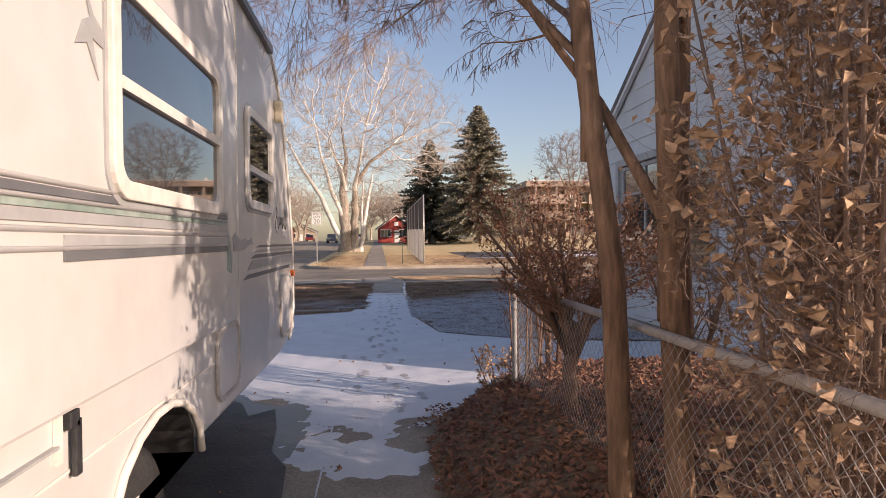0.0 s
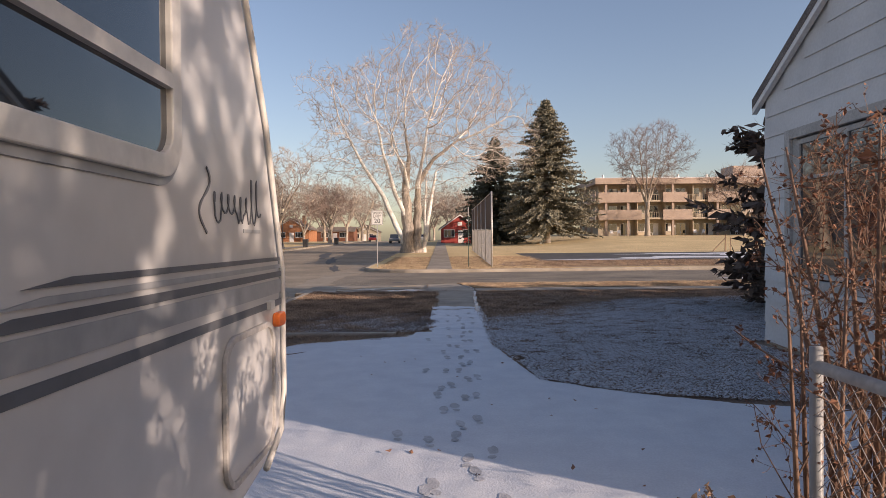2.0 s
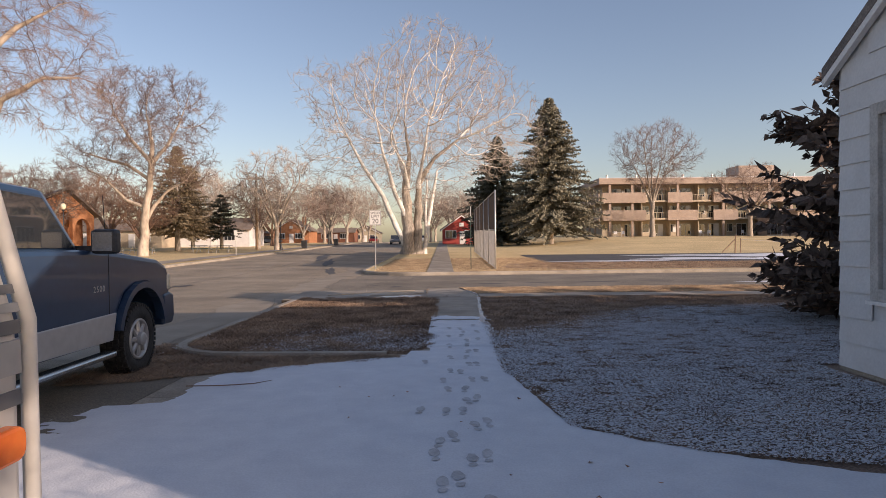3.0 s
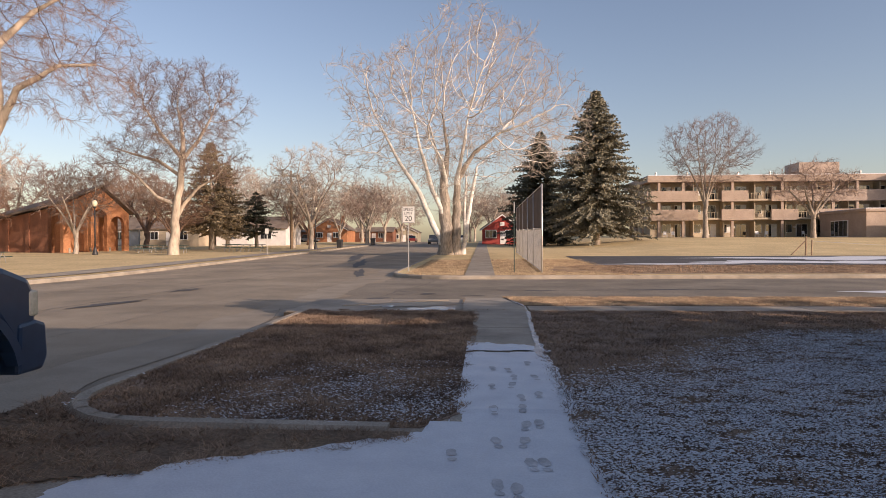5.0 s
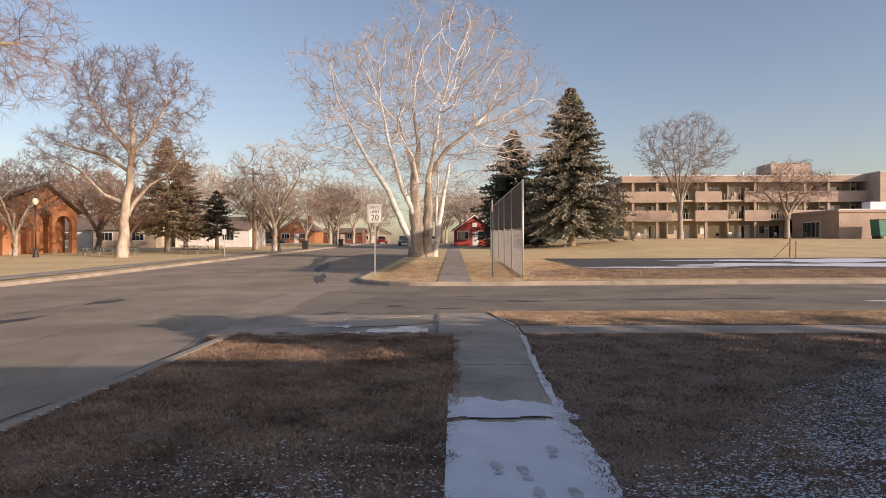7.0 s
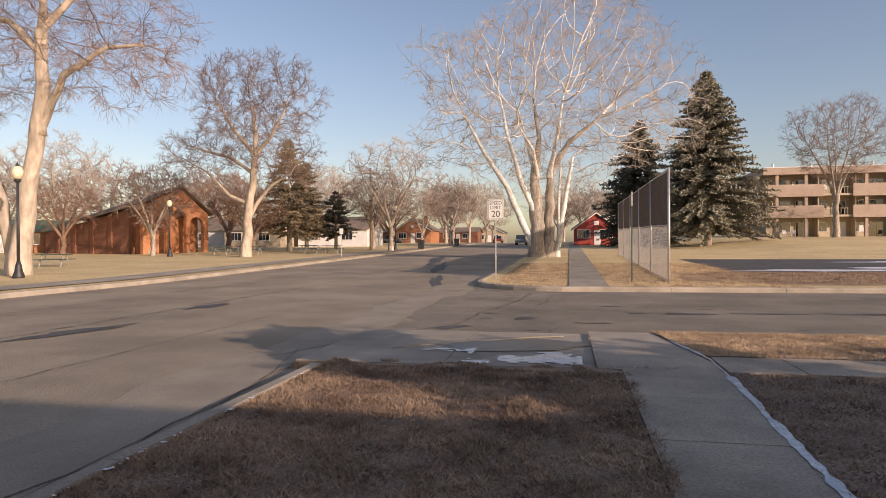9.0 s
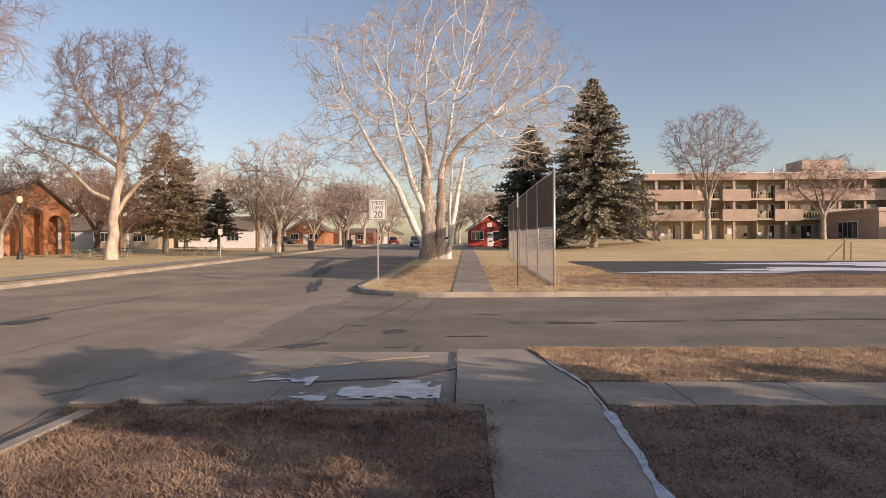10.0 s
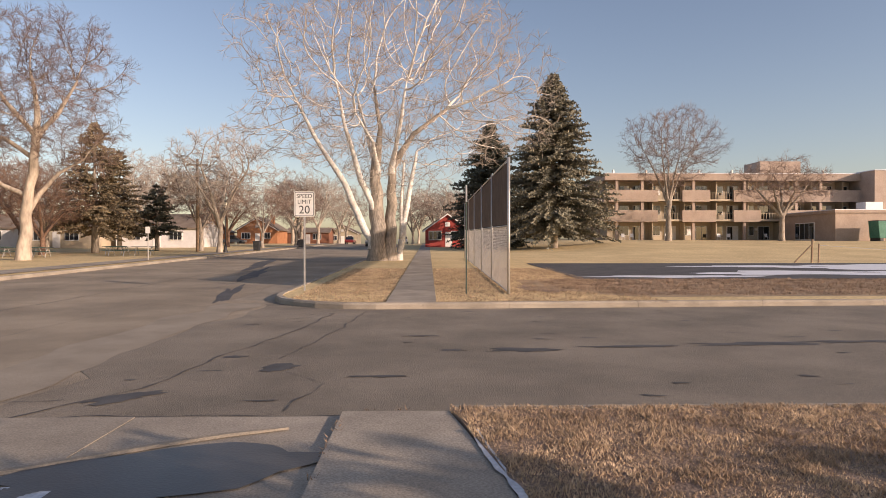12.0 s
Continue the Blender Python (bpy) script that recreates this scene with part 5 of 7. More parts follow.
def lamp_post(x, y, h=5.0):
    g = rise(x, y)
    t = thing("street_lamp", "black cast lamp post with a clear globe", "street lamp", (x, y, g), group="park lamps")
    part("base", Build().tube([(0, 0, -0.1), (0, 0, 0.12), (0, 0, 0.3), (0, 0, 0.55), (0, 0, 0.75)], [0.24, 0.24, 0.17, 0.13, 0.075], 12), M["black"], t, smooth=True)
    part("pole", Build().tube([(0, 0, 0.7), (0, 0, h - 0.75)], [0.07, 0.05], 10), M["black"], t, smooth=True)
    part("collar", Build().tube([(0, 0, h - 0.8), (0, 0, h - 0.7), (0, 0, h - 0.62)], [0.06, 0.15, 0.12], 12), M["black"], t)
    part("globe", Build().tube([(0, 0, h - 0.62), (0, 0, h - 0.5), (0, 0, h - 0.3), (0, 0, h - 0.12), (0, 0, h - 0.05)], [0.12, 0.2, 0.24, 0.18, 0.08], 16), M["lens_white"], t, "clear glass globe", smooth=True)
    part("cap", Build().tube([(0, 0, h - 0.06), (0, 0, h), (0, 0, h + 0.15)], [0.12, 0.06, 0.01], 10), M["black"], t)
    return t


lamp_post(-24.7, 37.9)
for x, y in ((-35.2, 63.6), (-19.6, 81.0), (-20.2, 118.0)):
    lamp_post(x, y)


# ---- trees ----
def turned(d, angle, rng):
    """A direction bent away from d by an angle, at a random side."""
    ref = Vector((1, 0, 0)) if abs(d.x) < 0.8 else Vector((0, 1, 0))
    u = d.cross(ref).normalized()
    w = d.cross(u)
    a = rng.uniform(0, 2 * math.pi)
    return (d * math.cos(angle) + (u * math.cos(a) + w * math.sin(a)) * math.sin(angle)).normalized()


def grow(seed, stems, centre, radii, kids=(8, 6, 5, 5), lengths=(0.55, 0.55, 0.5, 0.5), spread=(45, 45, 45, 50), lift=0.10, wander=0.18, thin=0.010, droop=0.0, first=0.3):
    """Branches of a leafless tree: lists of (points, radii) for limbs and for twigs. The crown fills an ellipsoid."""
    rng = random.Random(seed)
    c, R = Vector(centre), radii
    limbs, twigs = [], []
    top = len(kids)

    def room(p):
        q = p - c
        return math.sqrt((q.x / R[0]) ** 2 + (q.y / R[1]) ** 2 + (q.z / R[2]) ** 2)

    def sprout(pts, rads, L, level, full=1.0):
        count = max(2, round(kids[level] * full))
        for k in range(count):
            u = first + (1 - first) * (k + rng.uniform(0.1, 0.9)) / count if level == 0 else 0.2 + 0.8 * (k + rng.random()) / count
            f = min(u, 0.999) * (len(pts) - 1)
            i = int(f)
            p = pts[i].lerp(pts[i + 1], f - i)
            r = rads[i] + (rads[i + 1] - rads[i]) * (f - i)
            d = (pts[i + 1] - pts[i]).normalized()
            nd = turned(d, radians(spread[level]) * rng.uniform(0.6, 1.25), rng)
            nd = (nd + Vector((0, 0, lift * (1 if level < 2 else 0.4) - (droop if level >= 2 else 0)))).normalized()
            limb(p, nd, L * lengths[level] * rng.uniform(0.7, 1.25) * (1.15 - 0.35 * u), max(thin, r * rng.uniform(0.34, 0.56)), level + 1, full)

    def limb(p, d, L, r, level, full=1.0):
        over = room(p + d * L * 0.8)
        if over > 1:
            cut = max(0.35, 1.4 - 0.9 * over)
            L *= cut
            full *= max(0.5, cut)
        n = 4 if level <= 2 else 3
        pts, rads = [p.copy()], [r]
        q = p.copy()
        for k in range(n):
            d = (d + Vector((rng.uniform(-1, 1), rng.uniform(-1, 1), rng.uniform(-1, 1))) * wander + Vector((0, 0, lift * 0.5 - (droop * 0.6 if level >= 3 else 0)))).normalized()
            q = q + d * (L / n)
            pts.append(q.copy())
            rads.append(max(thin * 0.6, r * (1 - 0.62 * (k + 1) / n)))
        (limbs if level <= 2 else twigs).append((pts, rads, 6 if level == 1 else 4 if level == 2 else 3))
        if level < top:
            sprout(pts, rads, L, level, full)

    for pts, rads in stems:
        pts = [Vector(p) for p in pts]
        L = sum((b - a).length for a, b in zip(pts, pts[1:]))
        sprout(pts, rads, L * 0.75, 0)
    return limbs, twigs


def bare_tree(name, label, at, seed, stems, centre, radii, bark, limb_bark, twig_bark, turn=0.0, group="", sides=12, **kw):
    t = thing(name, label, "tree", (at[0], at[1], rise(at[0], at[1])), turn, group)
    limbs, twigs = grow(seed, stems, centre, radii, **kw)
    for pts, rads in stems:
        fine, fr = [], []
        rng = random.Random(seed)
        pv = [Vector(p) for p in pts]
        for i in range(len(pv) - 1):
            for k in range(4):
                fine.append(pv[i].lerp(pv[i + 1], k / 4) + Vector((rng.uniform(-1, 1), rng.uniform(-1, 1), 0)) * rads[i] * 0.10 * (1 if (i or k) else 0))
                fr.append((rads[i] + (rads[i + 1] - rads[i]) * k / 4) * rng.uniform(0.94, 1.06))
        fine.append(pv[-1])
        fr.append(rads[-1])
        fr[0] *= 1.12
        fine.insert(0, fine[0] - Vector((0, 0, 0.4)))
        fr.insert(0, fr[0] * 1.1)
        part("trunk", Build().tube(fine, fr, sides), bark, t, smooth=True, fix=False)
    lb, tb = Build(), Build()
    for pts, rads, sd in limbs:
        lb.tube(pts, rads, sd, cap=False)
    for pts, rads, sd in twigs:
        tb.tube(pts, rads, sd, cap=False)
    part("branching", lb, limb_bark, t, smooth=True, fix=False)
    part("crown", tb, twig_bark, t, fix=False)
    return t


def colonize(seed, stems, clouds, step=0.5, kill=0.8, reach=5.0, rounds=70, up=0.12):
    """Branches that grow from the stems into ellipsoids of open air, each bud drawn to the room that is left: points, parents and the count on stems."""
    rng = np.random.default_rng(seed)
    pts, par = [], []
    for line, _ in stems:
        line = [np.array(p, dtype=float) for p in line]
        prev = -1
        for a, b in zip(line, line[1:]):
            n = max(1, int(np.linalg.norm(b - a) / step))
            for k in range(n):
                q = a + (b - a) * k / n
                pts.append(q)
                par.append(prev)
                prev = len(pts) - 1
        pts.append(line[-1])
        par.append(prev)
    base = len(pts)
    air = []
    for (cx, cy, cz), (rx, ry, rz), count in clouds:
        d = rng.normal(size=(count, 3))
        d /= np.linalg.norm(d, axis=1)[:, None]
        r = rng.random(count) ** (1 / 2.8) * (1 + 0.10 * np.sin(5 * d[:, 0] + 3 * d[:, 2] + seed) + 0.08 * np.sin(9 * d[:, 1] - 7 * d[:, 2]))
        air.append(d * r[:, None] * np.array((rx, ry, rz)) + np.array((cx, cy, cz)))
    air = np.concatenate(air)
    P = np.array(pts)
    low = min(line[-1][2] for line, _ in stems) * 0.35
    free = [i for i in range(base) if P[i, 2] > low]
    dist = np.full(len(air), 1e9)
    near = np.zeros(len(air), dtype=int)

    def see(idx):
        for i in idx:
            d = np.linalg.norm(air - P[i], axis=1)
            m = d < dist
            dist[m] = d[m]
            near[m] = i

    see(free)
    for _ in range(rounds):
        alive = dist > kill
        air, dist, near = air[alive], dist[alive], near[alive]
        act = dist < reach
        if not act.any():
            break
        v = (air[act] - P[near[act]]) / dist[act][:, None]
        ids, inv = np.unique(near[act], return_inverse=True)
        pull = np.zeros((len(ids), 3))
        np.add.at(pull, inv, v)
        pull /= np.linalg.norm(pull, axis=1)[:, None] + 1e-9
        pull += rng.normal(size=pull.shape) * 0.22
        pull[:, 2] += up
        pull /= np.linalg.norm(pull, axis=1)[:, None] + 1e-9
        fresh = P[ids] + pull * step * rng.uniform(0.8, 1.15, len(ids))[:, None]
        start = len(P)
        P = np.concatenate([P, fresh])
        par.extend(int(i) for i in ids)
        see(range(start, len(P)))
    return P, par, base


def crowned_tree(name, label, at, seed, stems, clouds, bark, limb_bark, twig_bark, turn=0.0, group="", sides=12, thin=0.012, twigs=2, twig_len=0.9, droop=0.0, split=0.035, power=2.15, upper_bark=None, **kw):
    """A leafless tree: shaped stems, limbs that fork into the crown's room, and fine twigs on every outer shoot."""
    t = thing(name, label, "tree", (at[0], at[1], rise(at[0], at[1])), turn, group)
    for number, (pts, rads) in enumerate(stems):
        fine, fr = [], []
        rng = random.Random(seed + number)
        pv = [Vector(p) for p in pts]
        for i in range(len(pv) - 1):
            for k in range(4):
                fine.append(pv[i].lerp(pv[i + 1], k / 4) + Vector((rng.uniform(-1, 1), rng.uniform(-1, 1), 0)) * rads[i] * 0.22 * (1 if (i or k) else 0))
                fr.append((rads[i] + (rads[i + 1] - rads[i]) * k / 4) * rng.uniform(0.93, 1.07))
        fine.append(pv[-1])
        fr.append(rads[-1])
        fr[0] *= 1.15
        fine.insert(0, fine[0] - Vector((0, 0, 0.4)))
        fr.insert(0, fr[0] * 1.1)
        part("trunk", Build().tube(fine, fr, sides), upper_bark if upper_bark and number > 1 else bark, t, smooth=True, fix=False)
    P, par, base = colonize(seed, stems, clouds, **kw)
    n = len(P)
    flow, main, most = np.zeros(n), [-1] * n, np.zeros(n)
    for i in range(n - 1, base - 1, -1):
        flow[i] = max(flow[i], 1.0)
        p = par[i]
        flow[p] += flow[i]
        if flow[i] > most[p]:
            most[p], main[p] = flow[i], i
    rad = thin * np.maximum(flow, 1.0) ** (1 / power)
    pos = [Vector(q) for q in P]
    lb, tb = Build(), Build()
    rng = random.Random(seed + 5)
    for i in range(base, n):
        p = par[i]
        if p >= base and main[p] == i:
            continue
        chain, r = [pos[p], pos[i]], [rad[i] * 1.05, rad[i]]
        k = i
        while main[k] >= 0:
            k = main[k]
            chain.append(pos[k])
            r.append(rad[k])
        if len(chain) > 2:
            mids = [chain[q].lerp((chain[q - 1] + chain[q + 1]) * 0.5, 0.35) for q in range(1, len(chain) - 1)]
            chain[1:-1] = mids
        cut = next((q for q in range(len(r)) if r[q] < split), len(r))
        if cut >= 2:
            lb.tube(chain[:cut + 1], r[:cut + 1], 6 if r[0] > 0.09 else 4, cap=False)
        if cut < len(r) - 1 or cut < 2:
            c0 = cut if cut >= 2 else 0
            tb.tube(chain[c0:], r[c0:-1] + [thin * 0.5], 3, cap=False)
    for i in range(base, n):
        if rad[i] > split * 1.3:
            continue
        d = (pos[i] - pos[par[i]]).normalized()
        for _ in range(twigs if main[i] >= 0 else twigs + 2):
            L = twig_len * rng.uniform(0.45, 1.15)
            e = turned(d, radians(rng.uniform(20, 62)), rng)
            e2 = (turned(e, radians(22), rng) + Vector((0, 0, 0.10 - droop))).normalized()
            a = pos[i].lerp(pos[par[i]], rng.random())
            b = a + e * L * 0.5
            c = b + e2 * L * 0.5
            tb.tube([a, b, c], [thin * 0.75, thin * 0.6, thin * 0.35], 3, cap=False)
            for _ in range(2):
                f = turned(e2, radians(rng.uniform(25, 55)), rng)
                tb.tube([b, b + (f + Vector((0, 0, -droop * 0.5))) * L * rng.uniform(0.3, 0.55)], [thin * 0.55, thin * 0.3], 3, cap=False)
    tagged(part("branching", lb, limb_bark, t, smooth=True, fix=False), kind="stuff")
    tagged(part("crown", tb, twig_bark, t, fix=False), kind="stuff")
    return t


# the great cottonwood on the far verge
crowned_tree("cottonwood_tree", "great pale leafless cottonwood with several trunks on the verge", (-2.8, 62.0), 11,
             [([(-0.45, 0, 0), (-0.42, 0, 3.0), (-0.55, 0.1, 6.2), (-0.3, 0.3, 9.0), (-0.7, 0.4, 12.0)], [0.62, 0.50, 0.36, 0.16, 0.07]),
              ([(0.42, 0.3, 0), (0.45, 0.4, 3.0), (0.6, 0.4, 6.4), (2.0, 0.5, 8.7), (4.3, 0.3, 10.4)], [0.46, 0.37, 0.28, 0.17, 0.08]),
              ([(-0.75, -0.1, 1.2), (-1.5, -0.2, 2.6), (-2.7, -0.3, 5.3), (-4.6, -0.5, 8.3), (-6.2, -0.6, 11.6)], [0.28, 0.25, 0.20, 0.13, 0.06]),
              ([(-0.65, -0.1, 3.4), (-1.5, -0.4, 5.4), (-2.5, -0.8, 8.9), (-3.2, -1.2, 12.4)], [0.22, 0.19, 0.13, 0.05]),
              ([(1.00, 0.6, 0.1), (1.30, 0.7, 2.4), (1.75, 0.8, 5.0), (2.2, 1.2, 7.6)], [0.24, 0.20, 0.16, 0.08]),
              ([(1.2, 0.6, 1.9), (1.15, 0.9, 4.4), (1.3, 1.4, 6.8)], [0.16, 0.13, 0.07]),
              ([(0.5, 0.3, 6.3), (1.1, -0.5, 9.0), (1.6, -1.0, 12.0)], [0.20, 0.13, 0.05]),
              ([(-0.5, 0.1, 6.0), (-1.2, 0.9, 8.6), (-2.0, 1.8, 11.6)], [0.18, 0.12, 0.05]),
              ([(-0.4, 0.0, 6.1), (-0.6, -1.4, 7.8), (-1.6, -3.2, 9.4)], [0.17, 0.11, 0.05])],
             [((0.9, 0, 12.2), (10.4, 9.2, 7.5), 3800), ((-5.0, 0, 8.6), (5.2, 4.5, 2.6), 420), ((5.4, 0, 9.6), (4.8, 4.0, 2.2), 220)],
             M["bark_grey"], M["bark_pale"], M["twig_pale"], thin=0.0165, twigs=2, twig_len=1.1, split=0.024, step=0.58, kill=0.82, reach=6.0, power=2.15, upper_bark=M["bark_pale"])

# the tall elm in the park
crowned_tree("elm_tree", "tall leafless elm with a pale trunk in the park", (-27.6, 63.0), 21,
             [([(0, 0, 0), (0.35, 0, 4.0), (0.9, 0, 8.0), (0.9, 0.2, 10.4), (0.4, 0.2, 13.0)], [0.46, 0.33, 0.26, 0.18, 0.08]),
              ([(0.15, 0, 3.0), (1.0, 0.2, 4.6), (2.2, 0.3, 6.0), (4.0, 0.3, 7.0)], [0.2, 0.16, 0.11, 0.05]),
              ([(0.75, 0, 7.0), (-1.4, 0.3, 8.4), (-3.6, 0.2, 9.0), (-5.4, 0, 9.6)], [0.17, 0.14, 0.1, 0.05]),
              ([(0.85, 0, 8.4), (2.2, 0.4, 10.2), (3.4, 0.5, 12.4)], [0.2, 0.14, 0.07]),
              ([(0.85, 0, 8.6), (-0.8, -0.6, 10.8), (-2.0, -1.0, 13.0)], [0.18, 0.13, 0.06]),
              ([(0.4, 0, 4.4), (-1.6, 0.2, 5.2), (-3.4, -0.2, 7.2), (-5.6, -0.2, 8.4)], [0.17, 0.13, 0.09, 0.04])],
             [((0.9, 0, 12.0), (5.5, 5.4, 5.6), 1900), ((-4.2, 0, 8.8), (3.9, 3.2, 2.2), 380), ((4.4, 0, 8.0), (2.8, 2.6, 2.4), 260)],
             M["bark_cream"], M["bark_cream"], M["twig"], thin=0.0145, twigs=5, twig_len=0.9, step=0.5, kill=0.75, reach=5.0)

# the huge cream-barked tree near the park edge
crowned_tree("cottonwood_tree", "huge cream-barked leafless tree with drooping twigs at the park edge", (-26.6, 39.8), 31,
             [([(0, 0, 0), (0.5, 0, 4.0), (1.4, 0, 8.0), (1.2, 0.2, 12.0), (1.4, 0.2, 15.0)], [0.56, 0.40, 0.33, 0.22, 0.09]),
              ([(1.3, 0, 7.0), (2.4, 0.2, 9.4), (4.6, 0.3, 10.6), (6.6, 0.3, 10.6)], [0.22, 0.16, 0.11, 0.06]),
              ([(1.3, 0, 10.5), (-0.6, 0.2, 12.2), (-3.0, 0, 12.6), (-5.0, 0, 13.4)], [0.18, 0.15, 0.1, 0.05]),
              ([(-1.0, 0.6, 0), (-1.5, 0.6, 3.5), (-3.2, 0.6, 7.5), (-4.8, 0.8, 10.5)], [0.32, 0.26, 0.18, 0.07]),
              ([(1.3, 0, 11.5), (3.2, 0.3, 13.4), (5.0, 0.5, 14.4)], [0.2, 0.14, 0.06])],
             [((1.0, 0, 13.6), (7.6, 6.5, 5.6), 1300), ((6.0, 0, 9.8), (3.2, 3.0, 2.6), 300), ((-5.0, 0.5, 10.5), (4.0, 4.0, 4.5), 450)],
             M["bark_cream"], M["bark_cream"], M["twig"], thin=0.0115, twigs=4, twig_len=1.0, droop=0.45, step=0.5, kill=0.8, reach=5.0)

# upright trees before the apartments
crowned_tree("locust_tree", "leafless upright tree with dark forked limbs before the apartments", (31.4, 100.0), 41,
             [([(0, 0, 0), (0, 0, 3.0), (0.1, 0, 5.4)], [0.42, 0.33, 0.28])] +
             [([(0, 0, 4.6), (dx * 0.35, dy * 0.4, 8.0), (dx * 0.8, dy, 11.5)], [0.17, 0.11, 0.05]) for dx, dy in ((-3.6, 0.6), (-1.6, -0.8), (0.3, 0.8), (1.7, -0.5), (3.8, 0.4))],
             [((0.2, 0, 12.0), (6.6, 6.0, 5.2), 1300), ((0.2, 0, 8.4), (5.0, 4.6, 2.2), 220)], M["bark_grey"], M["bark_grey"], M["twig"], thin=0.017, twigs=4, twig_len=1.1, step=0.6, kill=0.9, reach=5.0, up=0.25)
crowned_tree("hackberry_tree", "low spreading leafless tree before the apartments", (45.2, 98.0), 43,
             [([(0, 0, 0), (0, 0, 2.4), (0.1, 0, 3.6)], [0.36, 0.30, 0.26])] +
             [([(0, 0, 3.0), (dx * 0.45, dy * 0.4, 5.2), (dx * 0.85, dy, 7.2)], [0.20, 0.14, 0.07]) for dx, dy in ((-4.2, 0.6), (-2.0, -0.8), (0.3, 0.8), (2.2, -0.5), (4.2, 0.4))],
             [((0.1, 0, 7.4), (6.2, 5.4, 3.4), 1100)], M["bark_grey"], M["twig"], M["twig"], thin=0.017, twigs=4, twig_len=1.0, step=0.55, kill=0.85, reach=4.5)


def conifer(name, label, at, seed, h, r, needles, bare=0.06, density=1.0, taper=0.85, sag=0.25, group="", spray=1.0, step=0.15):
    """An evergreen: a trunk, whorls of limbs and many small sprays of needles."""
    rng = random.Random(seed)
    t = thing(name, label, "tree", (at[0], at[1], rise(at[0], at[1])), 0, group)
    part("trunk", Build().tube([(0, 0, -0.4), (0, 0, h * 0.3), (0, 0, h * 0.97)], [r * 0.075, r * 0.05, 0.02], 10), M["bark_grey"], t, smooth=True, fix=False)
    lb, tri = Build(), []
    whorls = int(h / 0.36)
    for k in range(whorls):
        u = (k + rng.random()) / whorls
        z = h * (bare + (1 - bare) * u)
        full = r * (1 - u) ** taper * min(1.0, 0.72 + u * 3.2) + 0.12
        for j in range(max(4, int(9 * density * (1 - 0.35 * u)))):
            a = rng.uniform(0, 2 * math.pi)
            L = full * rng.uniform(0.55, 1.10) * (1.0 + 0.14 * math.sin(3 * a + seed + 4 * u))
            d = Vector((math.cos(a), math.sin(a), 0))
            side = Vector((-d.y, d.x, 0))
            rise_in = rng.uniform(-0.05, 0.22) + 0.35 * u
            def spot(q):
                return Vector((0, 0, z)) + d * (L * q) + Vector((0, 0, L * (rise_in * q - sag * q * q + 0.08 * q ** 4)))
            lb.tube([spot(0.0), spot(0.55), spot(1.0)], [0.035 * (1 - u) + 0.01, 0.02, 0.006], 3, cap=False)
            n = max(5, int(L / step))
            for i in range(n):
                q = 0.18 + 0.82 * (i + rng.random()) / n
                p = spot(q)
                for sgn in (-1, 1, 0):
                    l = rng.uniform(0.22, 0.46) * (1.15 - 0.5 * q) * (0.8 if sgn == 0 else 1.0) * spray
                    if sgn:
                        out = (side * sgn * rng.uniform(0.6, 1.0) + d * rng.uniform(0.3, 0.9) + Vector((0, 0, rng.uniform(-0.55, 0.12)))).normalized()
                    else:
                        out = (d * 0.5 + Vector((rng.uniform(-0.5, 0.5), rng.uniform(-0.5, 0.5), rng.choice((-0.8, 0.7))))).normalized()
                    wv = out.cross(Vector((rng.uniform(-1, 1), rng.uniform(-1, 1), rng.uniform(-1, 1)))).normalized() * l * 0.24
                    m1 = p + out * l * 0.4
                    tri += [p - wv * 0.4, m1 + wv, p + out * l, p - wv * 0.4, p + out * l, m1 - wv]
    part("branching", lb, M["bark_brown"], t, fix=False)
    ob = new("foliage", triangles("foliage", [tuple(v) for v in tri], needles))
    ob.parent = t
    return t


conifer("spruce_tree", "tall full spruce beside the tall fence", (13.9, 87.7), 1, 19.0, 7.4, M["needle"], bare=0.09, density=2.0, spray=1.6, taper=0.78, sag=0.32)
conifer("spruce_tree", "dark spruce behind the tall fence", (7.9, 97.0), 2, 15.6, 6.9, M["needle_dark"], bare=0.04, density=1.8, spray=1.6, taper=0.72, sag=0.32)
conifer("spruce_tree", "broad brownish spruce among park trees", (-31.4, 79.5), 3, 12.2, 4.7, M["needle_brown"], bare=0.16, density=1.2, spray=1.3, taper=0.7)
conifer("spruce_tree", "thin brownish spruce among park trees", (-32.0, 85.5), 4, 10.4, 3.6, M["needle_brown"], bare=0.18, density=1.1, spray=1.2, taper=0.7)
conifer("pine_tree", "small dark pine among park trees", (-29.2, 88.0), 5, 7.0, 3.6, M["needle_dark"], bare=0.22, density=1.0, spray=1.2, taper=0.6)
# unseen evergreen row, added only to cast shade over lawn, path and ramp
for jx, jy, jh, jr in ((8.4, 14.2, 4.2, 1.7), (10.4, 14.6, 4.8, 2.3), (13.4, 14.5, 4.5, 2.2), (16.8, 14.6, 4.5, 2.3), (20.4, 14.6, 4.6, 2.4), (24.5, 14.8, 4.5, 2.6)):
    conifer("juniper_tree", "unseen evergreen in a row added to shade the lawn", (jx, jy), int(jx), jh, jr, M["juniper"], bare=0.05, density=1.3, taper=0.35, sag=0.15, spray=0.9, step=0.16, group="juniper row")

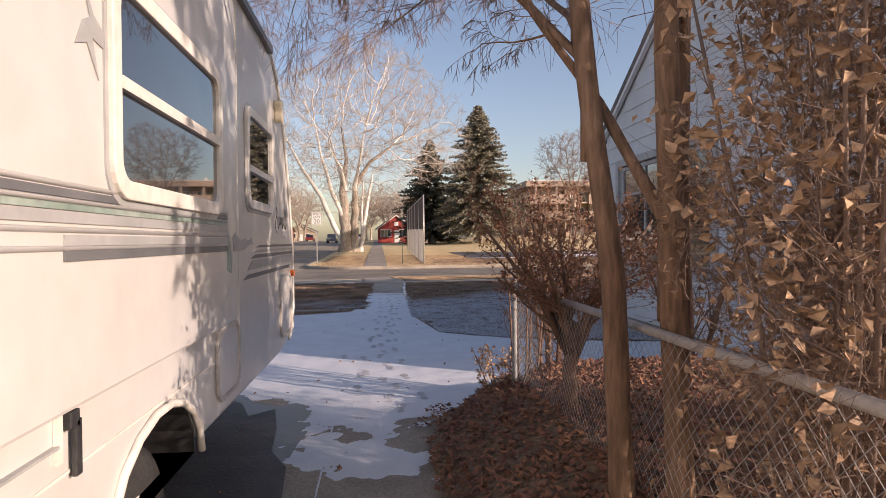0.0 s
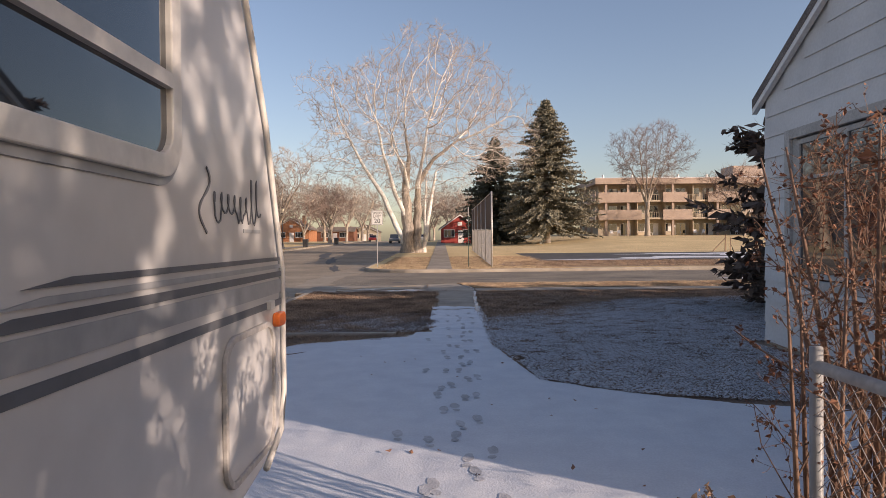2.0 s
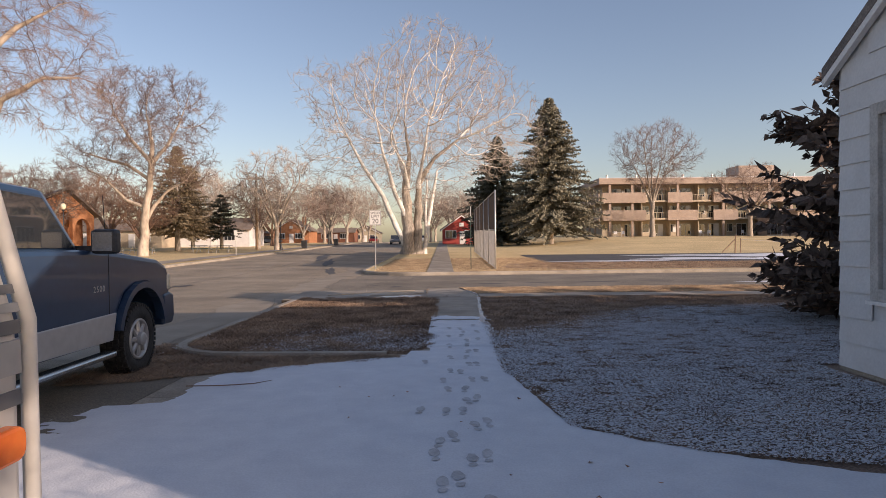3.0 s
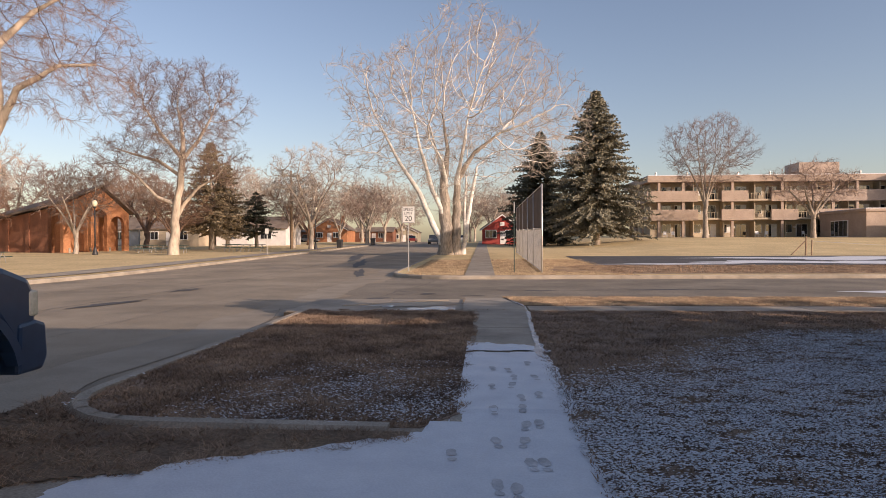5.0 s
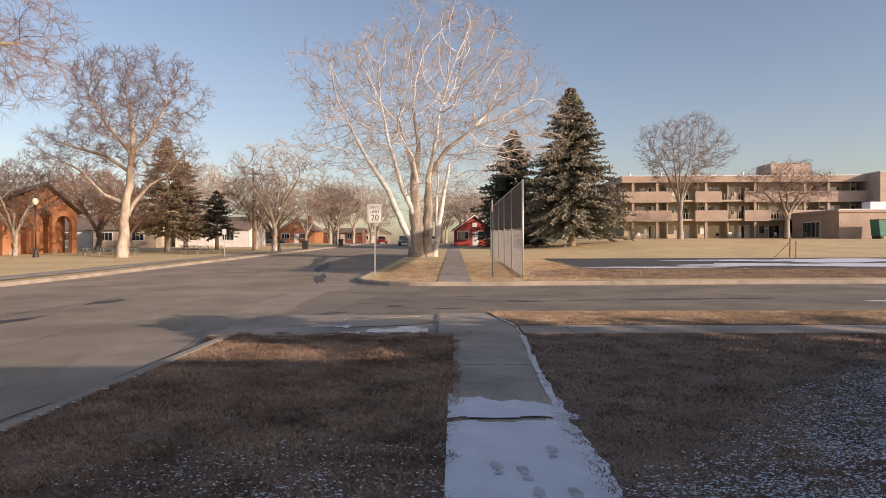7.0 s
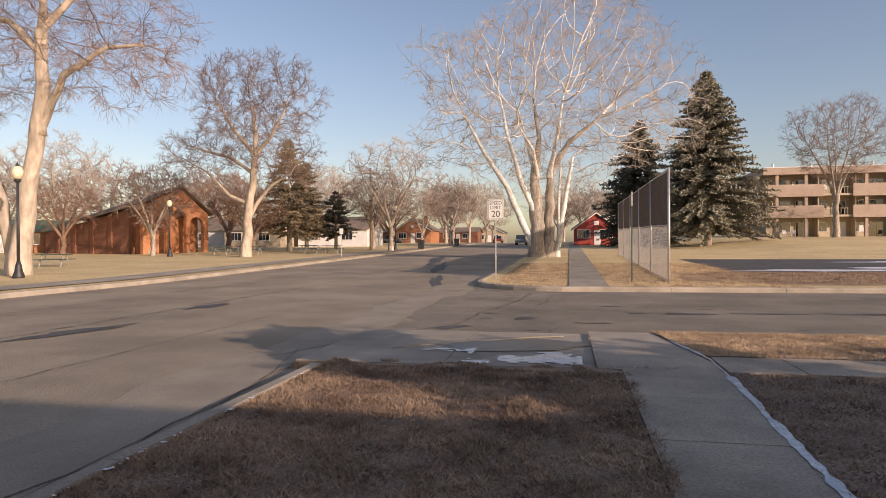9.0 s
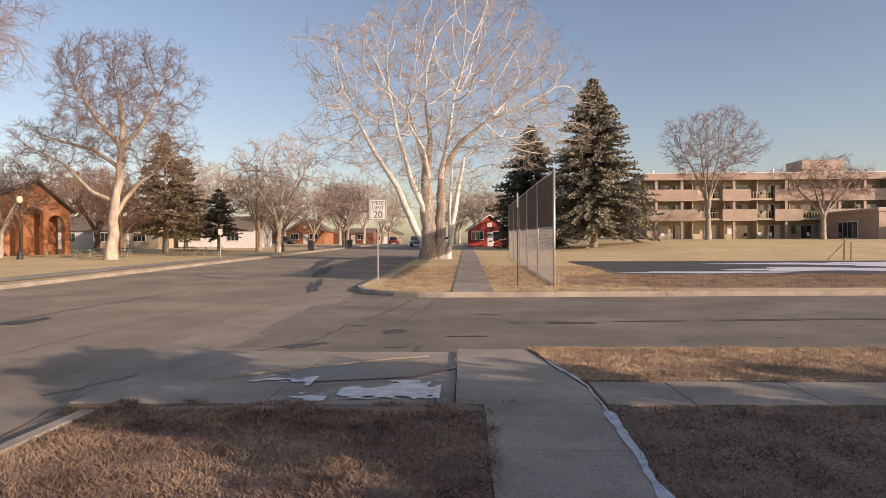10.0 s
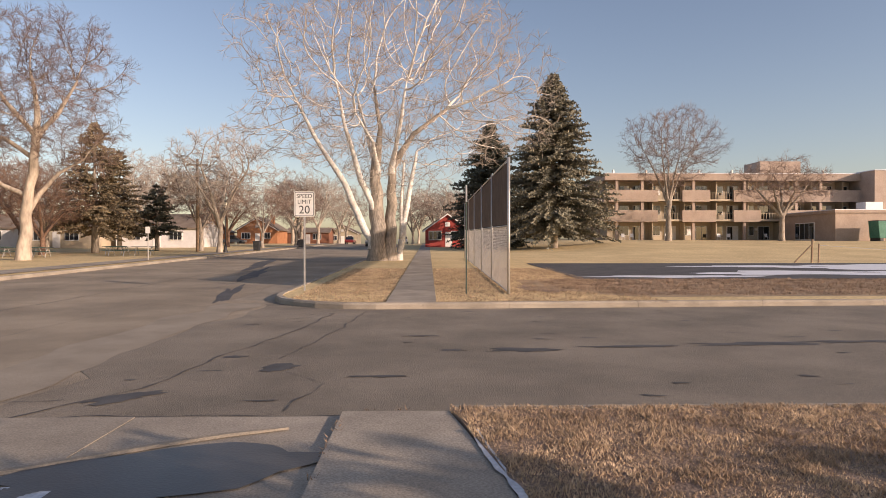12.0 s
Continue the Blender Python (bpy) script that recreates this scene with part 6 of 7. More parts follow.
# distant leafless trees: three built, the rest copies
far_kinds = []
for k, (sd, hgt, wid, bark, tw) in enumerate(((51, 9.5, 4.6, "bark_grey", "twig"), (52, 11.5, 5.0, "bark_cream", "twig_pale"), (53, 7.0, 4.2, "twig_dark", "twig_dark"))):
    st = [([(0, 0, 0), (0.1, 0, hgt * 0.18), (0.1, 0.1, hgt * 0.32)], [0.30, 0.24, 0.2])]
    rng = random.Random(sd)
    for j in range(5):
        a = 2 * math.pi * j / 5 + rng.uniform(-0.4, 0.4)
        st.append(([(0, 0, hgt * 0.24), (math.cos(a) * wid * 0.3, math.sin(a) * wid * 0.3, hgt * 0.5), (math.cos(a) * wid * 0.6, math.sin(a) * wid * 0.6, hgt * 0.70)], [0.17, 0.12, 0.06]))
    far_kinds.append((st, hgt, wid, bark, tw))
FAR = [(0, -23.8, 86.0, 0.9, 10), (1, -20.0, 80.5, 1.0, 40), (0, -20.5, 118, 1.0, 80), (1, -19.5, 132, 1.0, 0), (0, -2.6, 132, 0.9, 33), (0, -39.0, 66.5, 0.8, 0), (0, -34.5, 77.0, 0.85, 50),
       (2, -33.0, 74.0, 0.85, 70), (2, -45.0, 90.0, 1.3, 20), (0, -55.0, 92.0, 1.2, 0), (1, -62.0, 80.0, 1.2, 90), (0, -68.0, 96.0, 1.3, 45), (2, -52.0, 70.0, 1.0, 10),
       (0, -78.0, 84.0, 1.3, 160), (1, -40.0, 110.0, 1.1, 200), (0, -33.0, 118.0, 1.2, 30), (2, -28.0, 108.0, 1.1, 60), (0, -46.0, 125.0, 1.2, 0), (1, -24.0, 132.0, 1.1, 110),
       (0, -24.0, 140.0, 1.2, 140), (1, -20.5, 165.0, 1.2, 20), (0, -21.0, 182.0, 1.3, 75), (1, 1.5, 138.0, 1.0, 95), (0, 4.0, 150.0, 1.1, 15), (2, 9.0, 128.0, 1.3, 44), (0, 6.0, 175.0, 1.3, 66),
       (1, -2.4, 190.0, 1.2, 12), (0, -30.0, 160.0, 1.4, 88), (1, -55.0, 150.0, 1.4, 17), (0, -75.0, 140.0, 1.5, 28), (0, -95.0, 120.0, 1.5, 5), (1, 52, 150, 1.2, 3), (0, -62, 112, 1.3, 9), (0, -88, 98, 1.3, 70),
       (2, -70, 66, 1.2, 45), (1, -58, 58, 1.3, 120), (0, -22, 104, 0.8, 160), (1, -66, 44, 1.4, 31), (0, -48, 46, 1.3, 77)]
made = {}
for kind, x, y, sc, tn in FAR:
    if kind not in made:
        st, hgt, wid, bark, tw = far_kinds[kind]
        made[kind] = crowned_tree("bare_tree", ("leafless tree with a rounded grey-brown crown", "leafless tree with a pale trunk and open crown", "low leafless tree with a dark twiggy crown")[kind],
                                  (x, y), 60 + kind, st, [((0, 0, hgt * 0.70), (wid * 1.05, wid * 1.05, hgt * 0.37), 620)], M[bark], M[bark], M[tw], turn=tn, group="distant bare trees",
                                  sides=8, thin=0.022, twigs=3, twig_len=1.0, step=0.5, kill=0.75, reach=5.0)
        made[kind].matrix_basis = pose(x, y, rise(x, y), 0, 0, tn) @ Matrix.Scale(sc, 4)
        made[kind]["sc"] = sc
    else:
        base = made[kind]
        copy_thing(base, pose(x, y, rise(x, y), 0, 0, tn) @ Matrix.Scale(sc / base["sc"], 4))
for ob in made.values():
    del ob["sc"]
for ob in scene.objects:
    if "sc" in ob:
        del ob["sc"]


# ---- the hedge and the trees beside the driveway ----
def leaf_cloud(name, points, size, material, parent, seed, label=""):
    """Curled dead leaves, each two faces folded along the rib."""
    rng = random.Random(seed)
    v = []
    for p in points:
        p = Vector(p)
        a = Vector((rng.uniform(-1, 1), rng.uniform(-1, 1), rng.uniform(-1, 0.6))).normalized()
        b = a.cross(Vector((rng.uniform(-1, 1), rng.uniform(-1, 1), rng.uniform(-1, 1)))).normalized()
        c = a.cross(b)
        s = size * rng.uniform(0.5, 1.3)
        tip, mid = p + a * s, p + a * s * 0.45
        v += [p, mid + b * s * 0.34 + c * s * 0.22, tip, p, tip, mid - b * s * 0.34 + c * s * 0.22]
    ob = new(name, triangles(name, [tuple(q) for q in v], material))
    ob.parent = parent
    if label:
        ob["label"] = label
    return ob


def shrub(name, label, at, seed, stems, centre, radii, leaf, leaf_count, leaf_size, bark="twig_dark", kids=(7, 6, 5), thin=0.0022, low=0.0, droop=0.0, lift=0.05, lengths=(0.45, 0.5, 0.5)):
    t = thing(name, label, "shrub", at)
    limbs, twigs = grow(seed, stems, centre, radii, kids=kids, lengths=lengths, spread=(45, 50, 55), lift=lift, wander=0.28, thin=thin, droop=droop, first=0.2)
    for pts, rads in stems:
        part("stem", Build().tube(pts, rads, 7), M[bark], t, smooth=True, fix=False)
    lb = Build()
    for pts, rads, sd in limbs + twigs:
        lb.tube(pts, rads, max(3, sd - 1), cap=False)
    part("crown", lb, M[bark], t, fix=False)
    rng = random.Random(seed + 1)
    spots = []
    pool = twigs + limbs
    for _ in range(leaf_count):
        pts, _, _ = rng.choice(pool)
        i = rng.randrange(len(pts) - 1)
        p = pts[i].lerp(pts[i + 1], rng.random())
        if p.z > low:
            spots.append(p + Vector((rng.gauss(0, 1), rng.gauss(0, 1), rng.gauss(0, 1))) * leaf_size * 0.35)
    leaf_cloud("foliage", spots, leaf_size, leaf, t, seed + 2)
    return t


def rough_trunk(name, label, at, seed, stems, centre, radii, **kw):
    return bare_tree(name, label, at, seed, stems, centre, radii, M["bark_brown"], M["bark_brown"], M["twig_dark"], sides=14, **kw)


rough_trunk("hedge_tree", "slender rough-barked trees overhanging the driveway", (0.92, 3.5), 71,
            [([(0.06, 0.0, 0), (0.02, 0.0, 1.2), (-0.10, 0.05, 2.3), (-0.2, 0.1, 3.6), (-0.3, 0.2, 5.2)], [0.056, 0.048, 0.042, 0.032, 0.014]),
             ([(0.26, -0.1, 0), (0.22, -0.1, 1.3), (0.20, -0.1, 2.4), (0.26, -0.1, 3.8), (0.4, 0, 5.4)], [0.058, 0.052, 0.047, 0.036, 0.014]),
             ([(0.32, 0.02, 0), (0.31, 0.02, 1.6), (0.34, 0.0, 3.0), (0.5, 0.1, 4.6)], [0.042, 0.038, 0.032, 0.012]),
             ([(0.20, -0.08, 1.45), (0.0, 0.1, 1.95), (-0.25, 0.35, 2.45), (-0.6, 0.6, 2.85)], [0.028, 0.022, 0.014, 0.006]),
             ([(-0.08, 0.05, 2.1), (-0.35, 0.25, 2.5), (-0.9, 0.5, 2.75), (-1.4, 0.8, 2.85)], [0.018, 0.014, 0.009, 0.004]),
             ([(-0.1, 0.1, 2.6), (-0.7, 0.8, 3.1), (-1.5, 1.6, 3.3), (-2.2, 2.4, 3.35)], [0.02, 0.014, 0.009, 0.004]),
             ([(0.0, 0.1, 2.9), (-0.2, 1.2, 3.2), (-0.5, 2.4, 3.3), (-0.9, 3.4, 3.3)], [0.02, 0.014, 0.009, 0.004])],
            (-0.3, 0.9, 3.6), (2.6, 3.2, 2.2), kids=(9, 7, 6, 4), lengths=(0.30, 0.5, 0.5, 0.6), spread=(50, 45, 45, 50), lift=0.04, thin=0.0018, droop=0.30, first=0.45)

shrub("bush", "twiggy dark bush with clusters of brown seeds by the fence", (1.14, 4.7, 0.28), 81,
      [([(0, 0, -0.3), (-0.02, 0, 0.3), (0.02, 0.02, 0.6)], [0.05, 0.045, 0.04])] +
      [([(0, 0, 0.35), (dx * 0.35, dy * 0.35, 0.75), (dx, dy, 1.22)], [0.026, 0.018, 0.006]) for dx, dy in ((-0.55, 0.1), (-0.3, -0.2), (0.0, 0.3), (0.3, -0.1), (0.6, 0.2), (-0.4, 0.4), (0.55, 0.5))],
      (0, 0.1, 1.08), (0.85, 0.8, 0.5), M["leaf"], 5200, 0.022, kids=(8, 7, 6), low=0.7, thin=0.0016)
shrub("bush", "upright twiggy bush with brown seed clusters at the fence end", (1.42, 6.2, 0.0), 86,
      [([(dx * 0.15, dy * 0.15, -0.1), (dx * 0.4, dy * 0.4, 0.75), (dx, dy, 1.75)], [0.017, 0.013, 0.004]) for dx, dy in ((-0.26, 0.1), (-0.16, -0.25), (0.05, 0.25), (0.25, -0.1), (0.36, 0.3), (-0.2, 0.4), (0.1, -0.4))],
      (0.05, 0, 1.35), (0.46, 0.5, 0.55), M["leaf"], 2600, 0.022, kids=(8, 6, 5), low=0.9, thin=0.0016)
shrub("bush", "low twiggy bush against the white house", (2.9, 6.6, 0.0), 82,
      [([(0, 0, -0.1), (dx * 0.4, dy * 0.4, 0.7), (dx, dy, 1.7)], [0.022, 0.016, 0.005]) for dx, dy in ((-0.6, 0.2), (-0.2, -0.3), (0.1, 0.3), (0.5, -0.1), (0.8, 0.3))],
      (0.1, 0.1, 1.2), (1.0, 0.8, 0.9), M["leaf"], 2600, 0.025, kids=(7, 6, 5), low=0.5, thin=0.0018)
shrub("sapling", "thin upright suckers at the end of the fence", (1.14, 6.05, 0.0), 83,
      [([(dx * 0.4, dy * 0.4, -0.1), (dx * 0.7, dy * 0.7, 0.6), (dx, dy, 1.35)], [0.011, 0.009, 0.003]) for dx, dy in ((-0.12, 0.0), (-0.03, 0.08), (0.05, -0.05), (0.12, 0.06), (0.2, -0.1), (0.28, 0.1))],
      (0.08, 0, 0.8), (0.26, 0.35, 0.8), M["leaf"], 420, 0.022, kids=(6, 4, 3), low=0.1, thin=0.0014)
shrub("sapling", "low leafy suckers at the driveway edge", (1.02, 6.2, 0.0), 84,
      [([(dx * 0.3, dy * 0.3, -0.05), (dx * 0.6, dy * 0.6, 0.2), (dx, dy, 0.46)], [0.007, 0.005, 0.002]) for dx, dy in ((-0.25, 0.1), (-0.1, 0.2), (0.05, -0.1), (0.2, 0.1), (-0.2, -0.2), (0.3, -0.1))],
      (0, 0, 0.28), (0.3, 0.3, 0.3), M["tan_leaf"], 480, 0.035, kids=(5, 4, 3), thin=0.0014)
# the leafy hedge along the driveway
# the last two bushes stand out of view, added to shade the leaf litter
for k, (x, y, hgt, n) in enumerate(((1.35, 2.72, 2.6, 4600), (1.8, 2.75, 2.7, 4200), (1.80, 3.32, 2.4, 4200), (2.35, 2.9, 2.6, 3000), (3.5, 3.5, 2.2, 3600), (3.9, 2.7, 2.2, 3600))):
    rng = random.Random(90 + k)
    st = []
    for j in range(9):
        a, q = rng.uniform(0, 2 * math.pi), rng.uniform(0.15, 0.55)
        st.append(([(0.1 * math.cos(a), 0.1 * math.sin(a), -0.1), (q * 0.5 * math.cos(a), q * 0.5 * math.sin(a), hgt * 0.45), (q * math.cos(a), q * math.sin(a), hgt * 0.95)], [0.012, 0.009, 0.003]))
    shrub("hedge_bush", "tall bush holding curled tan leaves, for hedge and unseen shade", (x, y, 0.02), 190 + k, st, (0, 0, hgt * 0.52), (0.58, 0.62, hgt * 0.52), M["tan_leaf"], int(n * 0.65), 0.044,
          bark="twig_dark" if k % 2 else "twig", kids=(13, 9, 6), lengths=(0.26, 0.55, 0.55), thin=0.0010, lift=0.0, droop=0.06)

conifer("juniper_tree", "broad dark juniper on the lawn beyond the white house", (7.4, 16.2), 97, 4.4, 2.4, M["juniper"], bare=0.04, density=2.4, taper=0.45, sag=0.12, spray=1.05, step=0.12)
# an unseen leaf-holding tree, added to throw dappled shade on the trailer
shrub("yard_tree", "unseen small brown-leaved tree added to dapple the trailer", (5.7, 1.0, 0.0), 95,
      [([(0, 0, -0.2), (0, 0, 1.4), (0.05, 0, 2.5)], [0.12, 0.10, 0.08])] +
      [([(0, 0, 2.1), (dx * 0.5, dy * 0.5, 3.2), (dx, dy, 4.6)], [0.045, 0.03, 0.01]) for dx, dy in ((-0.9, 0.4), (0.3, 1.3), (0.9, -0.4), (-0.2, -1.6), (0.1, 0.2), (0.5, 0.9), (-0.4, -0.9))],
      (0, 0.0, 3.75), (1.5, 2.5, 1.45), M["leaf"], 1150, 0.20, bark="bark_brown", kids=(7, 5, 4), thin=0.010, low=2.5)

# leaf litter
def litter(name, label, count, region, inside, seed, size=0.05, material="leaf", z0=0.03):
    rng = random.Random(seed)
    spots = []
    while len(spots) < count:
        x, y = rng.uniform(region[0], region[1]), rng.uniform(region[2], region[3])
        if inside(x, y):
            spots.append((x, y, mound(x, y) + z0 + rng.uniform(0, 0.035)))
    v = []
    for p in spots:
        p = Vector(p)
        a = Vector((rng.uniform(-1, 1), rng.uniform(-1, 1), rng.uniform(-0.35, 0.35))).normalized()
        b = a.cross(Vector((rng.uniform(-0.4, 0.4), rng.uniform(-0.4, 0.4), 1))).normalized()
        c = a.cross(b)
        s = size * rng.uniform(0.5, 1.3)
        tip, mid = p + a * s, p + a * s * 0.45
        v += [p, mid + b * s * 0.36 + c * s * 0.2, tip, p, tip, mid - b * s * 0.36 + c * s * 0.2]
    return tagged(new(name, triangles(name, [tuple(q) for q in v], M[material])), label, "leaves", kind="stuff")


def mound(x, y):
    """The bank of leaves heaped against the fence."""
    if y > 7.0 or x < 0.25:
        return 0.0
    e = 0.30 + 0.14 * max(0.0, y - 4.9) + (0.33 * max(0.0, y - 5.5))
    return 0.30 * min(1.0, max(0.0, (x - e) / 0.75)) * min(1.0, max(0.0, (7.0 - y) / 0.8))


mb = Build()
mxs, mys = np.linspace(0.25, 3.2, 42), np.linspace(-4, 7.0, 80)
mb.v = [(x, y, mound(x, y) + 0.028 + 0.012 * smooth_noise(x, y, 5, 3)) for y in mys for x in mxs]
for j in range(len(mys) - 1):
    for i in range(len(mxs) - 1):
        a = j * len(mxs) + i
        if max(mb.v[q][2] for q in (a, a + 1, a + len(mxs))) > 0.045:
            mb.f.append((a, a + 1, a + len(mxs) + 1, a + len(mxs)))
tagged(part("leaf_bank", mb, M["soil"], fix=False, smooth=True), "low bank of rotting leaves and soil by the fence", "ground", kind="structure")
litter("dead_leaves", "thick drift of dead brown leaves beside the driveway", 15000, (0.25, 2.6, 1.5, 7.0), lambda x, y: mound(x, y) > 0.004 or (x > 0.28 and smooth_noise(x, y, 4, 2) > 0.2 and y < 6.2), 301)
litter("dead_leaves", "scattered dead leaves over bare soil", 5000, (1.2, 4.2, 4.5, 7.2), lambda x, y: True, 302, 0.05, "leaf")
litter("dead_leaves", "a few fallen leaves on snow", 60, (-1.2, 1.6, 3.4, 12), lambda x, y: True, 303, 0.04, "leaf", 0.012)


def low_fence():
    t = thing("garden_fence", "low chain link fence with a weathered top rail", "fence")
    x, y0, y1, h = 1.06, -3.0, 5.95, 1.02
    for y in (5.95, 1.4, -1.0, -2.9):
        part("post", Build().tube([(x, y, -0.2), (x, y, h + 0.06)], 0.02, 8), M["rv_stripe"], t, smooth=True)
    part("top_rail", Build().tube([(x, y0, h), (x + 0.01, 1.5, h - 0.02), (x, y1, h)], 0.021, 8), M["trim_grey"], t, "grey pipe top rail", smooth=True)
    w = Build()
    pitch, k = 0.058, y0 - h
    while k < y1:
        for sgn in (1, -1):
            s0, s1 = max(k, y0), min(k + h, y1)
            za, zb = s0 - k, s1 - k
            if sgn < 0:
                za, zb = h - za, h - zb
            w.tube([(x + 0.004 * sgn, s0, za), (x + 0.004 * sgn, s1, zb)], 0.0011, 3, cap=False)
        k += pitch
    tagged(part("chain_link", w, M["rv_stripe"], t, "thin grey mesh", fix=False), kind="stuff")


low_fence()
tw = thing("fallen_twig", "thin curved fallen twig lying on snow", "twig", (-2.3, 11.9, 0.012))
part("twig_stem", Build().tube([(-0.35, -0.1, 0.004), (0.0, -0.12, 0.01), (0.3, -0.02, 0.006), (0.45, 0.12, 0.008)], [0.006, 0.006, 0.005, 0.002], 5), M["twig_dark"], tw)

# ---- the apartments ----
def apartments():
    Y, Z = 111.7, 2.10
    t = thing("apartment_building", "three-storey beige apartment block with long balconies", "building")
    part("wall", Build().box(27.4, 114.0, Z - 1, 64.7, 128, 11.2), M["cream_wall"], t, "cream rear wall behind the balconies")
    for z in (4.95, 7.95):
        part("balcony_floor", Build().box(26.8, Y - 0.05, z, 64.7, 114.0, z + 0.28), M["cream_wall"], t)
        part("side_floor", Build().box(26.3, 114.0, z, 27.4, 126, z + 0.28), M["cream_wall"], t)
    rf = part("roof", Build().box(26.3, Y - 0.3, 11.0, 64.7, 128.4, 12.0), M["beige"], t, "flat roof with a deep beige fascia")
    part("roof_snow", Build().box(26.4, Y - 0.22, 12.004, 64.7, 128.2, 12.09), M["snow"], rf, "snow along the roof edge")
    for x in (28.2, 32.0, 39.7, 47.4, 55.2, 58.9):
        part("column", Build().box(x - 0.2, Y - 0.02, Z - 0.6, x + 0.2, Y + 0.38, 11.0), M["beige"], t)
    for y in (116.2, 120.4, 124.6):
        part("column", Build().box(26.5, y - 0.2, Z - 0.6, 26.9, y + 0.2, 11.0), M["beige"], t)
    solid = {4.95: ((26.9, 34.2), (37.9, 42.9), (45.6, 49.7), (53.0, 64.7)), 7.95: ((26.9, 34.2), (37.9, 42.0), (45.6, 64.7))}
    for z, spans in solid.items():
        for a, b in spans:
            part("parapet", Build().box(a, Y - 0.32, z - 0.12, b, Y - 0.06, z + 1.62), M["beige"], t)
        part("side_parapet", Build().box(26.2, Y - 0.3, z - 0.12, 26.42, 126, z + 1.62), M["beige"], t)
        last = 34.2
        for a, b in spans[1:]:
            rl = part("railing", Build().box(last, Y + 0.02, z + 1.18, a, Y + 0.08, z + 1.24), M["cream_wall"], t)
            k = last + 0.15
            while k < a:
                part("baluster", Build().box(k, Y + 0.03, z + 0.28, k + 0.06, Y + 0.07, z + 1.18), M["cream_wall"], rl)
                k += 0.42
            last = b
    rng = random.Random(7)
    for fl, z in enumerate((Z, 5.23, 8.23)):
        x = 29.2
        while x < 63.5:
            kind = rng.random()
            w = part("window", Build().box(x, 113.92, z + 0.75, x + 1.5, 113.995, z + 2.15), M["white_paint"], t)
            part("pane", Build().box(x + 0.07, 113.88, z + 0.82, x + 0.72, 113.918, z + 2.08), M["window_glass"], w)
            part("pane", Build().box(x + 0.78, 113.88, z + 0.82, x + 1.43, 113.918, z + 2.08), M["window_glass" if kind < 0.6 else "white_paint"], w)
            d = part("door", Build().box(x + 2.1, 113.92, z + 0.02, x + 3.9, 113.995, z + 2.2), M["white_paint"], t)
            part("pane", Build().box(x + 2.2, 113.88, z + 0.12, x + 2.97, 113.918, z + 2.1), M["window_glass"], d)
            if kind > 0.35:
                part("pane", Build().box(x + 3.03, 113.88, z + 0.12, x + 3.8, 113.918, z + 2.1), M["window_glass"], d)
            part("party_wall", Build().box(x + 4.5, 112.3, z, x + 4.65, 113.99, z + 2.7), M["cream_wall"], t)
            if kind > 0.5:
                part("air_conditioner", Build().box(x + 1.62, 113.7, z + 1.5, x + 2.0, 113.99, z + 1.85), M["white_paint"], t)
            x += 3.85 * 1.25
    part("penthouse", Build().box(52.5, 117, 12.0, 59.0, 122, 14.6), M["beige"], t, "tan brick lift housing", bevel=0)
    for x in (28, 33, 41, 46, 60):
        part("roof_vent", Build().tube([(x, 113, 12.0), (x, 113, 12.7)], 0.16, 8), M["galvanised"], t)
    return t


apartments()


def apartment_wing():
    t = thing("apartment_wing", "projecting beige apartment wing with paired windows", "building")
    part("wall", Build().box(64.7, 108.4, 1.0, 96, 128, 12.2), M["beige"], t)
    part("roof_snow", Build().box(64.6, 108.3, 12.2, 96.1, 128, 12.3), M["snow"], t, "snow along the roof edge")
    for z in (6.3, 9.3):
        for x in (67.2, 71.6, 76.0, 80.4):
            w = part("window", Build().box(x, 108.33, z, x + 3.0, 108.395, z + 1.7), M["white_paint"], t)
            part("pane", Build().box(x + 0.12, 108.3, z + 0.12, x + 1.44, 108.328, z + 1.58), M["window_glass"], w)
            part("pane", Build().box(x + 1.56, 108.3, z + 0.12, x + 2.88, 108.328, z + 1.58), M["window_glass"], w)
    low = thing("service_wing", "single-storey beige service wing with a snowy flat roof", "building")
    part("wall", Build().box(52.9, 99.2, 1.0, 90, 111.2, 5.6), M["beige"], low)
    part("roof", Build().box(52.7, 99.0, 5.6, 90.2, 111.3, 5.95), M["beige"], low)
    part("roof_snow", Build().box(52.8, 99.1, 5.952, 90.1, 111.2, 6.05), M["snow"], low, "snow on the flat roof")
    gw = part("glass_door", Build().box(52.82, 103.5, 2.0, 52.9, 108.0, 4.5), M["white_paint"], low)
    for k in range(4):
        part("pane", Build().box(52.78, 103.65 + 1.1 * k, 2.2, 52.816, 104.6 + 1.1 * k, 4.4), M["window_glass"], gw)
    part("air_handler", Build().box(61, 105, 6.06, 63.4, 107, 7.4), M["white_paint"], low)
    part("flue", Build().tube([(64, 100.5, 5.9), (64, 100.5, 7.2)], 0.12, 8), M["galvanised"], low)
    d = thing("dumpster", "green waste container beside the service wing", "container", (57.4, 96.5, rise(57.4, 96.5)))
    part("bin", Build().prism([(-1.3, 0.4), (1.3, 0.4), (1.5, 2.5), (-1.5, 2.5)], "y", -0.9, 0.9), M["dumpster"], d, bevel=0.04)
    part("lid", Build().box(-1.5, -0.95, 2.5, 1.5, 0.95, 2.6), M["black"], d)
    for x in (-1.0, 1.0):
        part("skid", Build().box(x - 0.2, -0.9, 0.0, x + 0.2, 0.9, 0.4), M["black"], d)


apartment_wing()


